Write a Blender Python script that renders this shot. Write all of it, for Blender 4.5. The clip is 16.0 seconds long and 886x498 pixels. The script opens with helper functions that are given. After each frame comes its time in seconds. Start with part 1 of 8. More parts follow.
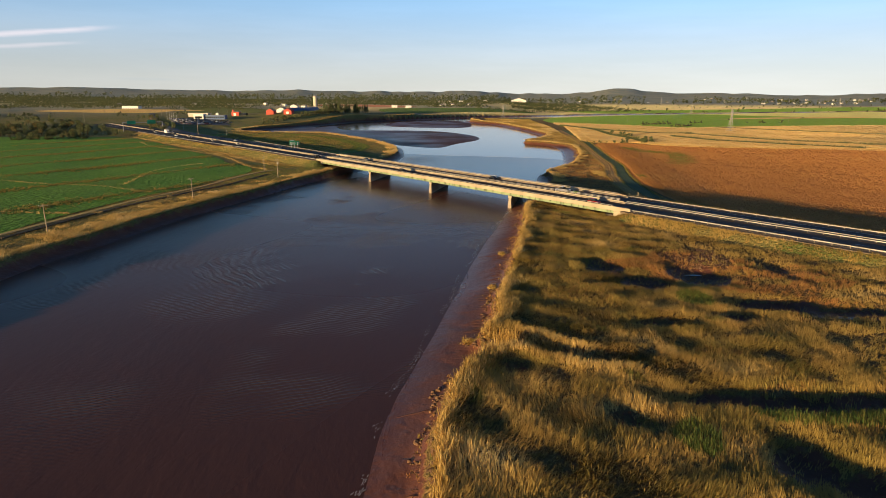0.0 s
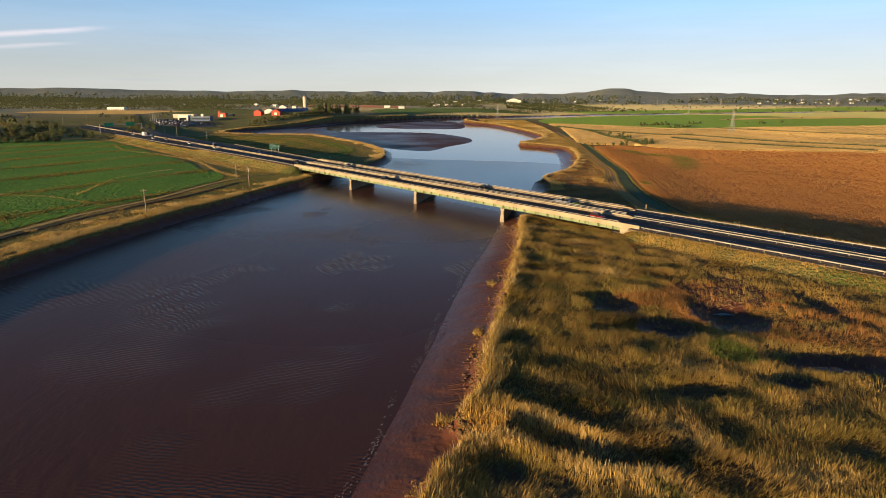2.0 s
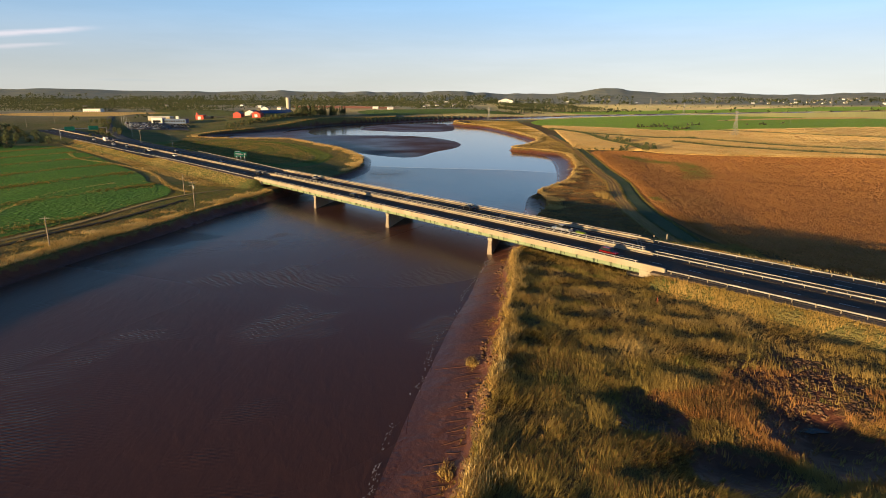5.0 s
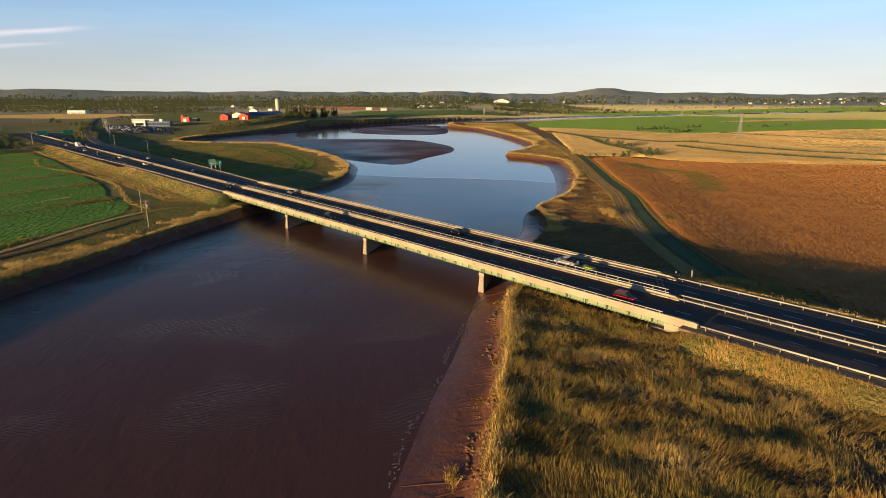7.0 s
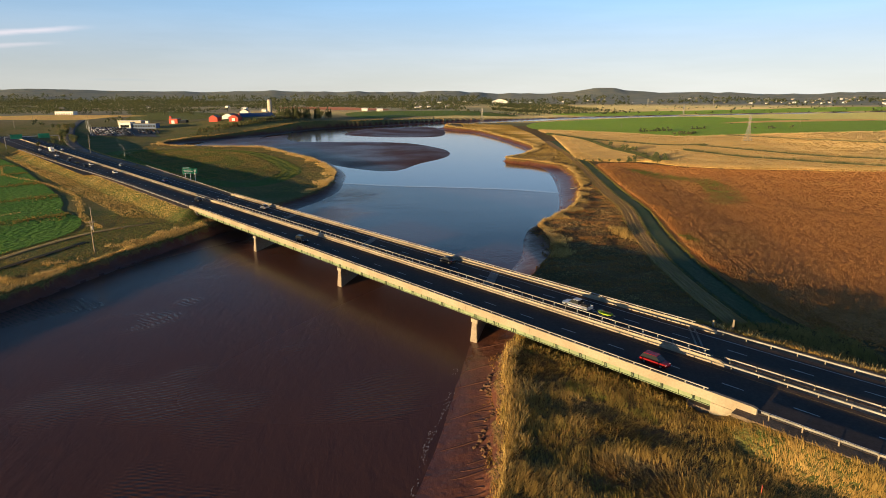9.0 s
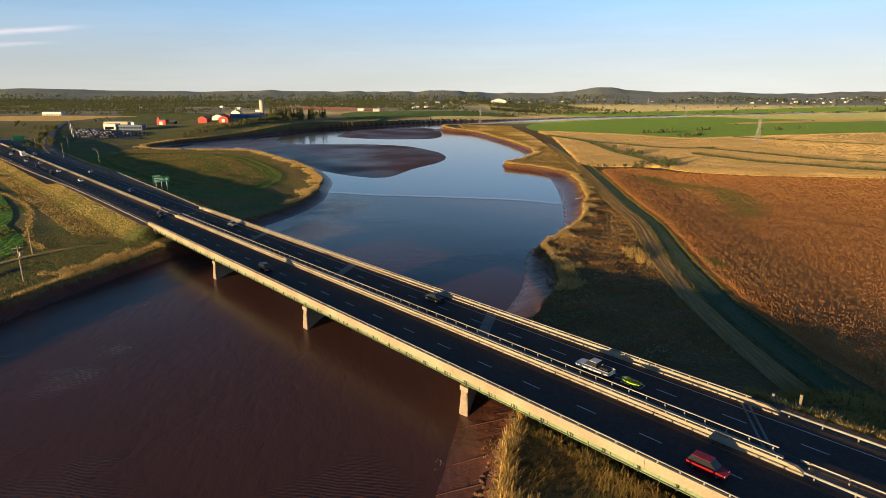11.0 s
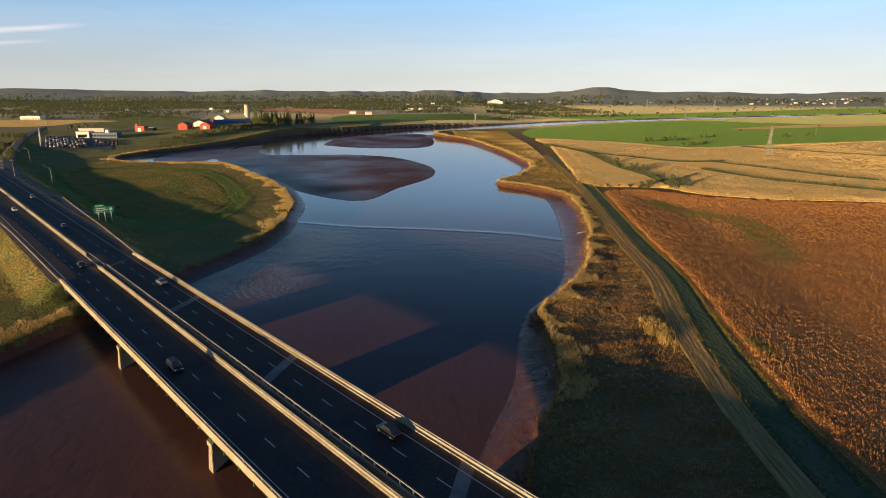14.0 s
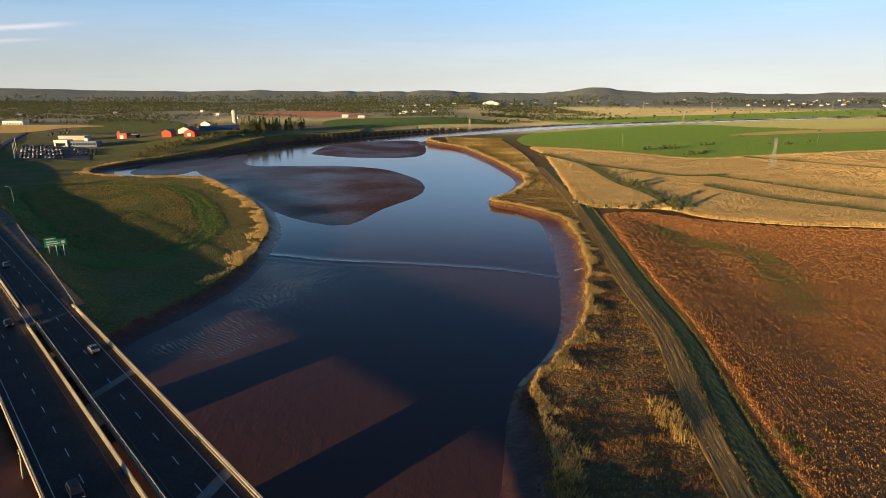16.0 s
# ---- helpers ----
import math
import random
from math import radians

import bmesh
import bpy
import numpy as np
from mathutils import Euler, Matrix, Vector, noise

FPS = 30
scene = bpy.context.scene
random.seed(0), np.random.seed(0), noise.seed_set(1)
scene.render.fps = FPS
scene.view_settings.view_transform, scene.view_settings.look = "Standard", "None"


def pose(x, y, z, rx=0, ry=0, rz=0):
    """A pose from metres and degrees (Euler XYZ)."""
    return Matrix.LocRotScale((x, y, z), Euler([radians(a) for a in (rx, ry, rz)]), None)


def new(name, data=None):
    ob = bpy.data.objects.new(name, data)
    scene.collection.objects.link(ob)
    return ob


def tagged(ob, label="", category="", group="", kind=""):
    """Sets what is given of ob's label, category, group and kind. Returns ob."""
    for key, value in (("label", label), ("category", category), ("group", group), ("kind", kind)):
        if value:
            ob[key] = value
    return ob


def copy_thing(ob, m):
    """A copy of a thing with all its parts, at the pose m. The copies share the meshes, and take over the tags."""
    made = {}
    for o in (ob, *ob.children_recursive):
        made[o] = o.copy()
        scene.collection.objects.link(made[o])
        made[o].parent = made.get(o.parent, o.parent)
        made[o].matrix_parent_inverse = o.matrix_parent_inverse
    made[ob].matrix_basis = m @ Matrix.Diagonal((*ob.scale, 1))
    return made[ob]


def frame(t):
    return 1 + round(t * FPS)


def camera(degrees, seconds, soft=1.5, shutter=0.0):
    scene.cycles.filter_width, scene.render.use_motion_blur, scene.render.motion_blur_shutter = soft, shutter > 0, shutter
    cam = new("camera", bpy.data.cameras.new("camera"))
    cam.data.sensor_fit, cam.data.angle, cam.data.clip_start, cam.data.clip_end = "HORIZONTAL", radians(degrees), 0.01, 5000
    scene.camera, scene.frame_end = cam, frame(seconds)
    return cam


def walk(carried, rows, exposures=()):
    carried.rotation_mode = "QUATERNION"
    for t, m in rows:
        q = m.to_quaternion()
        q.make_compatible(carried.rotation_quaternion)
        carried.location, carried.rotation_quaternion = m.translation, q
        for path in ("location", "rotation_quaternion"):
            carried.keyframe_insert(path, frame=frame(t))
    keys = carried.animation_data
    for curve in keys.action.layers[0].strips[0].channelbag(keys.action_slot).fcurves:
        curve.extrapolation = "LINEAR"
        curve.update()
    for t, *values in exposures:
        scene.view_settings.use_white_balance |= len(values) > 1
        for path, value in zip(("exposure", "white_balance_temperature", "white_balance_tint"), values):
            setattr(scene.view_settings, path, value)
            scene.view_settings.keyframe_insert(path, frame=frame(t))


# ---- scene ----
cam = camera(74.68, 16.0, soft=0.5)
# seconds, x, y, z, yaw, pitch, roll
ROWS = [
    (0.0, 0.00, 0.00, 40.79, 0.50, -14.78, -0.20),
    (0.5, 0.87, 5.99, 40.90, 0.59, -14.77, -0.18),
    (1.0, 1.74, 11.99, 40.96, 0.37, -14.77, -0.16),
    (1.5, 2.60, 17.99, 40.98, 0.13, -14.76, -0.14),
    (2.0, 3.45, 24.03, 40.97, 0.06, -14.76, -0.12),
    (2.5, 4.28, 30.12, 40.94, 0.18, -14.76, -0.10),
    (3.0, 5.11, 36.25, 40.95, 0.07, -14.76, -0.08),
    (3.5, 5.94, 42.44, 41.05, -0.20, -14.76, -0.06),
    (4.0, 6.77, 48.69, 41.29, -0.48, -14.76, -0.04),
    (4.5, 7.62, 55.01, 41.64, -0.57, -14.76, -0.03),
    (5.0, 8.47, 61.37, 42.09, -0.67, -14.76, -0.02),
    (5.5, 9.32, 67.77, 42.61, -0.76, -14.76, -0.00),
    (6.0, 10.16, 74.19, 43.17, -0.86, -14.77, 0.01),
    (6.5, 11.01, 80.59, 43.72, -0.95, -14.78, 0.02),
    (7.0, 11.84, 86.97, 44.24, -1.04, -14.78, 0.03),
    (7.5, 12.66, 93.31, 44.70, -1.08, -14.79, 0.04),
    (8.0, 13.46, 99.60, 45.10, -1.08, -14.80, 0.04),
    (8.5, 14.24, 105.86, 45.44, -1.13, -14.81, 0.05),
    (9.0, 15.01, 112.08, 45.72, -1.18, -14.82, 0.06),
    (9.5, 15.78, 118.27, 45.92, -1.21, -14.83, 0.06),
    (10.0, 16.56, 124.44, 46.10, -1.23, -14.84, 0.06),
    (10.5, 17.36, 130.60, 46.33, -1.26, -14.86, 0.06),
    (11.0, 18.19, 136.75, 46.69, -1.28, -14.87, 0.07),
    (11.5, 19.08, 142.88, 47.27, -1.30, -14.89, 0.06),
    (12.0, 20.02, 149.01, 48.13, -1.37, -14.91, 0.06),
    (12.5, 21.02, 155.11, 49.30, -1.38, -14.92, 0.06),
    (13.0, 22.06, 161.18, 50.76, -1.45, -14.94, 0.06),
    (13.5, 23.35, 167.18, 52.47, -1.50, -14.96, 0.05),
    (14.0, 24.72, 173.12, 54.34, -1.56, -14.98, 0.05),
    (14.5, 26.06, 179.01, 56.34, -1.64, -15.01, 0.04),
    (15.0, 27.37, 184.85, 58.43, -1.74, -15.03, 0.03),
    (15.5, 28.54, 190.67, 60.55, -1.84, -15.05, 0.02),
    (16.0, 29.66, 196.48, 62.70, -1.94, -15.08, 0.01),
]
walk(cam, [(t, pose(x, y, z, 90 + p, 0, w) @ pose(0, 0, 0, 0, 0, -r)) for t, x, y, z, w, p, r in ROWS])

# ---- light ----
SUN_EL = 4.3
SUN_DIR = Vector((0.70, 0.714, 0)).normalized() * math.cos(radians(SUN_EL)) + Vector((0, 0, -math.sin(radians(SUN_EL))))
sun = new("sun", bpy.data.lights.new("sun", "SUN"))
sun.data.energy, sun.data.angle, sun.data.color = 5.0, radians(0.53), (1.0, 0.69, 0.32)
sun.rotation_mode = "QUATERNION"
sun.rotation_quaternion = SUN_DIR.to_track_quat("-Z", "Y")
sun.location = (-200, -200, 120)

world = bpy.data.worlds.new("sky")
scene.world = world
world.use_nodes = True
wt = world.node_tree
wt.nodes.clear()
w_out = wt.nodes.new("ShaderNodeOutputWorld")
w_bg = wt.nodes.new("ShaderNodeBackground")
w_sky = wt.nodes.new("ShaderNodeTexSky")
w_sky.sky_type = "NISHITA"
w_sky.sun_disc = False
w_sky.sun_elevation = radians(SUN_EL)
w_sky.sun_rotation = math.atan2(-SUN_DIR.x, -SUN_DIR.y)
w_sky.altitude, w_sky.air_density, w_sky.dust_density, w_sky.ozone_density = 40, 1.0, 0.0, 4.0
w_bg.inputs["Strength"].default_value = 0.14
# pale haze and thin cloud veils low over the horizon
VEIL_LOW, VEIL_HIGH = (3.45, 3.50, 3.30, 1), (1.72, 3.05, 4.6, 1)
w_tc = wt.nodes.new("ShaderNodeTexCoord")
w_map = wt.nodes.new("ShaderNodeMapping")
w_map.inputs["Scale"].default_value = (1.2, 1.2, 11.0)
w_noise = wt.nodes.new("ShaderNodeTexNoise")
w_noise.inputs["Scale"].default_value, w_noise.inputs["Detail"].default_value = 2.2, 7.0
w_noise.inputs["Roughness"].default_value = 0.62
w_sep = wt.nodes.new("ShaderNodeSeparateXYZ")


def w_range(a, b, c, d):
    r = wt.nodes.new("ShaderNodeMapRange")
    for key, v in (("From Min", a), ("From Max", b), ("To Min", c), ("To Max", d)):
        r.inputs[key].default_value = v
    r.interpolation_type = "SMOOTHSTEP"
    return r


w_fall = w_range(0.15, 0.30, 0.97, 0.0)
w_soft = w_range(0.32, 0.70, 0.90, 1.0)
w_side = w_range(-0.75, 0.65, 0.70, 1.0)
w_light = wt.nodes.new("ShaderNodeMix")
w_light.data_type, w_light.blend_type = "RGBA", "MULTIPLY"
w_light.inputs["Factor"].default_value = 1.0
w_rise = w_range(0.0, 0.17, 0.0, 1.0)
w_mul = wt.nodes.new("ShaderNodeMath")
w_mul.operation = "MULTIPLY"
w_veil = wt.nodes.new("ShaderNodeMix")
w_veil.data_type = "RGBA"
w_veil.inputs["A"].default_value = VEIL_LOW
w_veil.inputs["B"].default_value = VEIL_HIGH
w_tint = wt.nodes.new("ShaderNodeMix")
w_tint.data_type, w_tint.blend_type = "RGBA", "MULTIPLY"
w_tint.inputs["Factor"].default_value = 1.0
w_tint.inputs["B"].default_value = (0.56, 0.55, 0.58, 1)
w_mix = wt.nodes.new("ShaderNodeMix")
w_mix.data_type = "RGBA"
# thin lit streaks of high cloud: a point, its direction, length and breadth
w_last = w_mix.outputs["Result"]
for start, end, broad, strength in (((-0.66, 0.75, 0.064), (-0.462, 0.882, 0.0945), 0.0055, 0.5), ((-0.66, 0.75, 0.052), (-0.50, 0.863, 0.072), 0.0042, 0.28), ((-0.50, 0.866, 0.0232), (-0.40, 0.916, 0.0222), 0.0030, -0.12)):
    c_a, c_b = Vector(start).normalized(), Vector(end).normalized()
    c_n, c_t = c_a.cross(c_b).normalized(), (c_b - c_a).normalized()
    c_mid, c_half = (c_a + c_b).dot(c_t) / 2, (c_b - c_a).length / 2
    c_off, c_run, c_x, c_m, c_mix = wt.nodes.new("ShaderNodeVectorMath"), wt.nodes.new("ShaderNodeVectorMath"), wt.nodes.new("ShaderNodeMath"), wt.nodes.new("ShaderNodeMath"), wt.nodes.new("ShaderNodeMix")
    c_wisp, c_wmap = wt.nodes.new("ShaderNodeTexNoise"), wt.nodes.new("ShaderNodeMapping")
    c_wmap.inputs["Scale"].default_value, c_wmap.inputs["Rotation"].default_value = (1, 1, 7), (0, 0, 0.3)
    c_wisp.inputs["Scale"].default_value, c_wisp.inputs["Detail"].default_value = 14.0, 6.0
    wt.links.new(w_tc.outputs["Generated"], c_wmap.inputs["Vector"]), wt.links.new(c_wmap.outputs[0], c_wisp.inputs["Vector"])
    for node, axis_ in ((c_off, c_n), (c_run, c_t)):
        node.operation = "DOT_PRODUCT"
        node.inputs[1].default_value = axis_
        wt.links.new(w_tc.outputs["Generated"], node.inputs[0])
    c_abs, c_sub, c_abs2 = (wt.nodes.new("ShaderNodeMath") for _ in range(3))
    c_abs.operation = c_abs2.operation = "ABSOLUTE"
    c_sub.operation, c_sub.inputs[1].default_value = "SUBTRACT", c_mid
    c_wob = wt.nodes.new("ShaderNodeMath")
    c_wob.operation, c_wob.inputs[1].default_value = "MULTIPLY_ADD", broad * 1.3
    wt.links.new(c_wisp.outputs["Fac"], c_wob.inputs[0]), wt.links.new(c_off.outputs["Value"], c_wob.inputs[2])
    c_cen = wt.nodes.new("ShaderNodeMath")
    c_cen.operation, c_cen.inputs[1].default_value = "SUBTRACT", broad * 0.65
    wt.links.new(c_wob.outputs[0], c_cen.inputs[0]), wt.links.new(c_cen.outputs[0], c_abs.inputs[0])
    wt.links.new(c_run.outputs["Value"], c_sub.inputs[0]), wt.links.new(c_sub.outputs[0], c_abs2.inputs[0])
    c_thin, c_long = w_range(0.0, broad, 1.0, 0.0), w_range(c_half * 0.35, c_half, 1.0, 0.0)
    wt.links.new(c_abs.outputs[0], c_thin.inputs["Value"]), wt.links.new(c_abs2.outputs[0], c_long.inputs["Value"])
    c_x.operation = c_m.operation = "MULTIPLY"
    c_x.use_clamp = True
    c_m.inputs[1].default_value = abs(strength)
    wt.links.new(c_thin.outputs[0], c_x.inputs[0]), wt.links.new(c_long.outputs[0], c_x.inputs[1]), wt.links.new(c_x.outputs[0], c_m.inputs[0])
    c_mix.data_type = "RGBA"
    c_mix.inputs["B"].default_value = (4.3, 3.75, 3.9, 1) if strength > 0 else (1.4, 1.9, 2.3, 1)
    wt.links.new(c_m.outputs[0], c_mix.inputs["Factor"]), wt.links.new(w_last, c_mix.inputs["A"])
    w_last = c_mix.outputs["Result"]
for a, b in ((w_tc.outputs["Generated"], w_map.inputs["Vector"]), (w_map.outputs[0], w_noise.inputs["Vector"]),
             (w_noise.outputs["Fac"], w_soft.inputs["Value"]), (w_tc.outputs["Generated"], w_sep.inputs[0]),
             (w_sep.outputs["Z"], w_fall.inputs["Value"]), (w_sep.outputs["Z"], w_rise.inputs["Value"]),
             (w_soft.outputs[0], w_mul.inputs[0]), (w_fall.outputs[0], w_mul.inputs[1]),
             (w_rise.outputs[0], w_veil.inputs["Factor"]), (w_veil.outputs["Result"], w_light.inputs["A"]),
             (w_sep.outputs["X"], w_side.inputs["Value"]), (w_side.outputs[0], w_light.inputs["B"]), (w_light.outputs["Result"], w_mix.inputs["B"]),
             (w_mul.outputs[0], w_mix.inputs["Factor"]),
             (w_sky.outputs["Color"], w_tint.inputs["A"]), (w_tint.outputs["Result"], w_mix.inputs["A"]),
             (w_last, w_bg.inputs["Color"]), (w_bg.outputs[0], w_out.inputs["Surface"])):
    wt.links.new(a, b)
scene.view_settings.exposure = 0.92

# ---- small tools ----
rng = np.random.default_rng(7)


def mesh_from(name, verts, faces):
    me = bpy.data.meshes.new(name)
    me.from_pydata([tuple(v) for v in verts], [], [tuple(f) for f in faces])
    me.update()
    return me


def thing(name, place, label, category, group="", kind="", turn=0.0):
    """An Empty that carries the parts of one thing."""
    ob = new(name)
    ob.empty_display_size = 0.5
    ob.matrix_basis = Matrix.Translation(place) @ Matrix.Rotation(turn, 4, "Z")
    return tagged(ob, label, category, group, kind)


def part(name, bm, material, parent=None, label=""):
    """Links a bmesh (or a ready mesh) as one mesh object under a thing or a part."""
    if isinstance(bm, bpy.types.Mesh):
        me = bm
    else:
        me = bpy.data.meshes.new(name)
        bm.to_mesh(me)
        bm.free()
    if material and not me.materials:
        me.materials.append(material)
    ob = new(name, me)
    ob.parent = parent
    return tagged(ob, label) if label else ob


def box(bm, x0, x1, y0, y1, z0, z1, bevel=0.0):
    vs = [bm.verts.new((x, y, z)) for z in (z0, z1) for x, y in ((x0, y0), (x1, y0), (x1, y1), (x0, y1))]
    fs = [bm.faces.new([vs[i] for i in f]) for f in ((3, 2, 1, 0), (4, 5, 6, 7), (0, 1, 5, 4), (1, 2, 6, 5), (2, 3, 7, 6), (3, 0, 4, 7))]
    if bevel:
        bmesh.ops.bevel(bm, geom=list({e for f in fs for e in f.edges}), offset=bevel, segments=1, affect="EDGES")
    return bm


def boxed(*spans, bevel=0.0):
    bm = bmesh.new()
    for s in spans:
        box(bm, *s, bevel=bevel)
    return bm


def tube(bm, a, b, r0, r1=None, sides=6):
    """A tapered round bar from a to b."""
    r1 = r0 if r1 is None else r1
    a, b = Vector(a), Vector(b)
    q = (b - a).to_track_quat("Z", "Y")
    rings = []
    for c, r in ((a, r0), (b, r1)):
        rings.append([bm.verts.new(c + q @ Vector((r * math.cos(k * 2 * math.pi / sides), r * math.sin(k * 2 * math.pi / sides), 0))) for k in range(sides)])
    for k in range(sides):
        bm.faces.new((rings[0][k], rings[0][(k + 1) % sides], rings[1][(k + 1) % sides], rings[1][k]))
    bm.faces.new(rings[0][::-1]), bm.faces.new(rings[1])
    return bm


def prism(bm, outline, z0, z1):
    """A right prism over a convex or simple outline of (x, y)."""
    lo = [bm.verts.new((x, y, z0)) for x, y in outline]
    hi = [bm.verts.new((x, y, z1)) for x, y in outline]
    n = len(outline)
    bm.faces.new(lo[::-1]), bm.faces.new(hi)
    for k in range(n):
        bm.faces.new((lo[k], lo[(k + 1) % n], hi[(k + 1) % n], hi[k]))
    return bm


def sweep(bm, section, path):
    """A closed section of (side, up) carried along a path of (x, y, z)."""
    rings = []
    for k, p in enumerate(path):
        a, b = Vector(path[max(k - 1, 0)]), Vector(path[min(k + 1, len(path) - 1)])
        d = (b - a).normalized()
        side = Vector((-d.y, d.x, 0)).normalized()
        rings.append([bm.verts.new(Vector(p) + side * s + Vector((0, 0, h))) for s, h in section])
    n = len(section)
    for r0, r1 in zip(rings, rings[1:]):
        for k in range(n):
            bm.faces.new((r0[k], r0[(k + 1) % n], r1[(k + 1) % n], r1[k]))
    bm.faces.new(rings[0]), bm.faces.new(rings[-1][::-1])
    return bm


def smooth_line(points, closed=False, step=3.0):
    """A rounded line through plan points, sampled about every step metres."""
    p = np.array(points, float)
    n = len(p)
    out = []
    for k in range(n if closed else n - 1):
        if closed:
            a, b, c, d = p[(k - 1) % n], p[k], p[(k + 1) % n], p[(k + 2) % n]
        else:
            a, b, c, d = p[max(k - 1, 0)], p[k], p[k + 1], p[min(k + 2, n - 1)]
        m = max(2, int(np.linalg.norm(c - b) / step))
        t = np.arange(m)[:, None] / m
        out.append(0.5 * (2 * b + (c - a) * t + (2 * a - 5 * b + 4 * c - d) * t ** 2 + (3 * b - a - 3 * c + d) * t ** 3))
    if not closed:
        out.append(p[-1:])
    return np.concatenate(out)


def tiles(x, y, size=120.0):
    """Groups plan places into square tiles, to keep the plan arithmetic quick."""
    key = np.floor(x / size).astype(np.int64) * 100003 + np.floor(y / size).astype(np.int64)
    order = np.argsort(key, kind="stable")
    cuts = np.flatnonzero(np.diff(key[order])) + 1
    return np.split(order, cuts) if len(x) else []


def line_distance(x, y, line, closed=False, reach=160.0):
    """Distance from plan places to a line, told up to reach metres."""
    shape = np.shape(x)
    x, y = np.asarray(x, float).ravel(), np.asarray(y, float).ravel()
    best = np.full(x.shape, reach ** 2)
    a = line if closed else line[:-1]
    b = np.roll(line, -1, 0) if closed else line[1:]
    lo, hi = np.minimum(a, b), np.maximum(a, b)
    for g in tiles(x, y):
        gx_, gy_ = x[g], y[g]
        near = (lo[:, 0] < gx_.max() + reach) & (hi[:, 0] > gx_.min() - reach) & (lo[:, 1] < gy_.max() + reach) & (hi[:, 1] > gy_.min() - reach)
        if not near.any():
            continue
        cx, cy = (gx_.min() + gx_.max()) / 2, (gy_.min() + gy_.max()) / 2
        half = math.hypot(gx_.max() - cx, gy_.max() - cy)
        A, B = a[near], b[near]
        D = B - A
        L = (D ** 2).sum(1) + 1e-9
        t = np.clip(((cx - A[:, 0]) * D[:, 0] + (cy - A[:, 1]) * D[:, 1]) / L, 0, 1)
        dc = np.hypot(cx - A[:, 0] - t * D[:, 0], cy - A[:, 1] - t * D[:, 1])
        ok = dc <= dc.min() + 2 * half + 0.01
        m = best[g]
        for (ax, ay), (dx, dy), ll in zip(A[ok], D[ok], L[ok]):
            t = np.clip(((gx_ - ax) * dx + (gy_ - ay) * dy) / ll, 0, 1)
            np.minimum(m, (gx_ - ax - t * dx) ** 2 + (gy_ - ay - t * dy) ** 2, out=m)
        best[g] = m
    return np.sqrt(best).reshape(shape)


def inside(x, y, ring):
    """Which plan places lie in a closed ring."""
    shape = np.shape(x)
    x, y = np.asarray(x, float).ravel(), np.asarray(y, float).ravel()
    odd = np.zeros(x.shape, bool)
    a, b = ring, np.roll(ring, -1, 0)
    lo, hi = np.minimum(a, b), np.maximum(a, b)
    box_lo, box_hi = ring.min(0), ring.max(0)
    for g in tiles(x, y):
        gx_, gy_ = x[g], y[g]
        if gx_.max() < box_lo[0] or gx_.min() > box_hi[0] or gy_.max() < box_lo[1] or gy_.min() > box_hi[1]:
            continue
        use = (hi[:, 1] >= gy_.min()) & (lo[:, 1] <= gy_.max()) & (hi[:, 0] >= gx_.min())
        m = np.zeros(len(g), bool)
        for (ax, ay), (bx, by) in zip(a[use], b[use]):
            if ay != by:
                m ^= ((ay > gy_) != (by > gy_)) & (gx_ < (bx - ax) * (gy_ - ay) / (by - ay) + ax)
        odd[g] = m
    return odd.reshape(shape)


def step01(a, b, v):
    t = np.clip((np.asarray(v, float) - a) / (b - a), 0, 1)
    return t * t * (3 - 2 * t)


def ripple(x, y, size, seed=0):
    """Cheap smooth plan noise, about -1 to 1."""
    r = np.random.default_rng(seed)
    out = 0
    for k in range(7):
        a, f, ph = r.uniform(0, 6.283), r.uniform(0.6, 1.7) / size, r.uniform(0, 6.283)
        bend = 0.8 * np.sin((x * math.sin(a) - y * math.cos(a)) * f * 0.7 + ph * 2)
        out = out + np.sin((x * math.cos(a) + y * math.sin(a)) * f * 2.2 + ph + bend)
    return out / 3.2

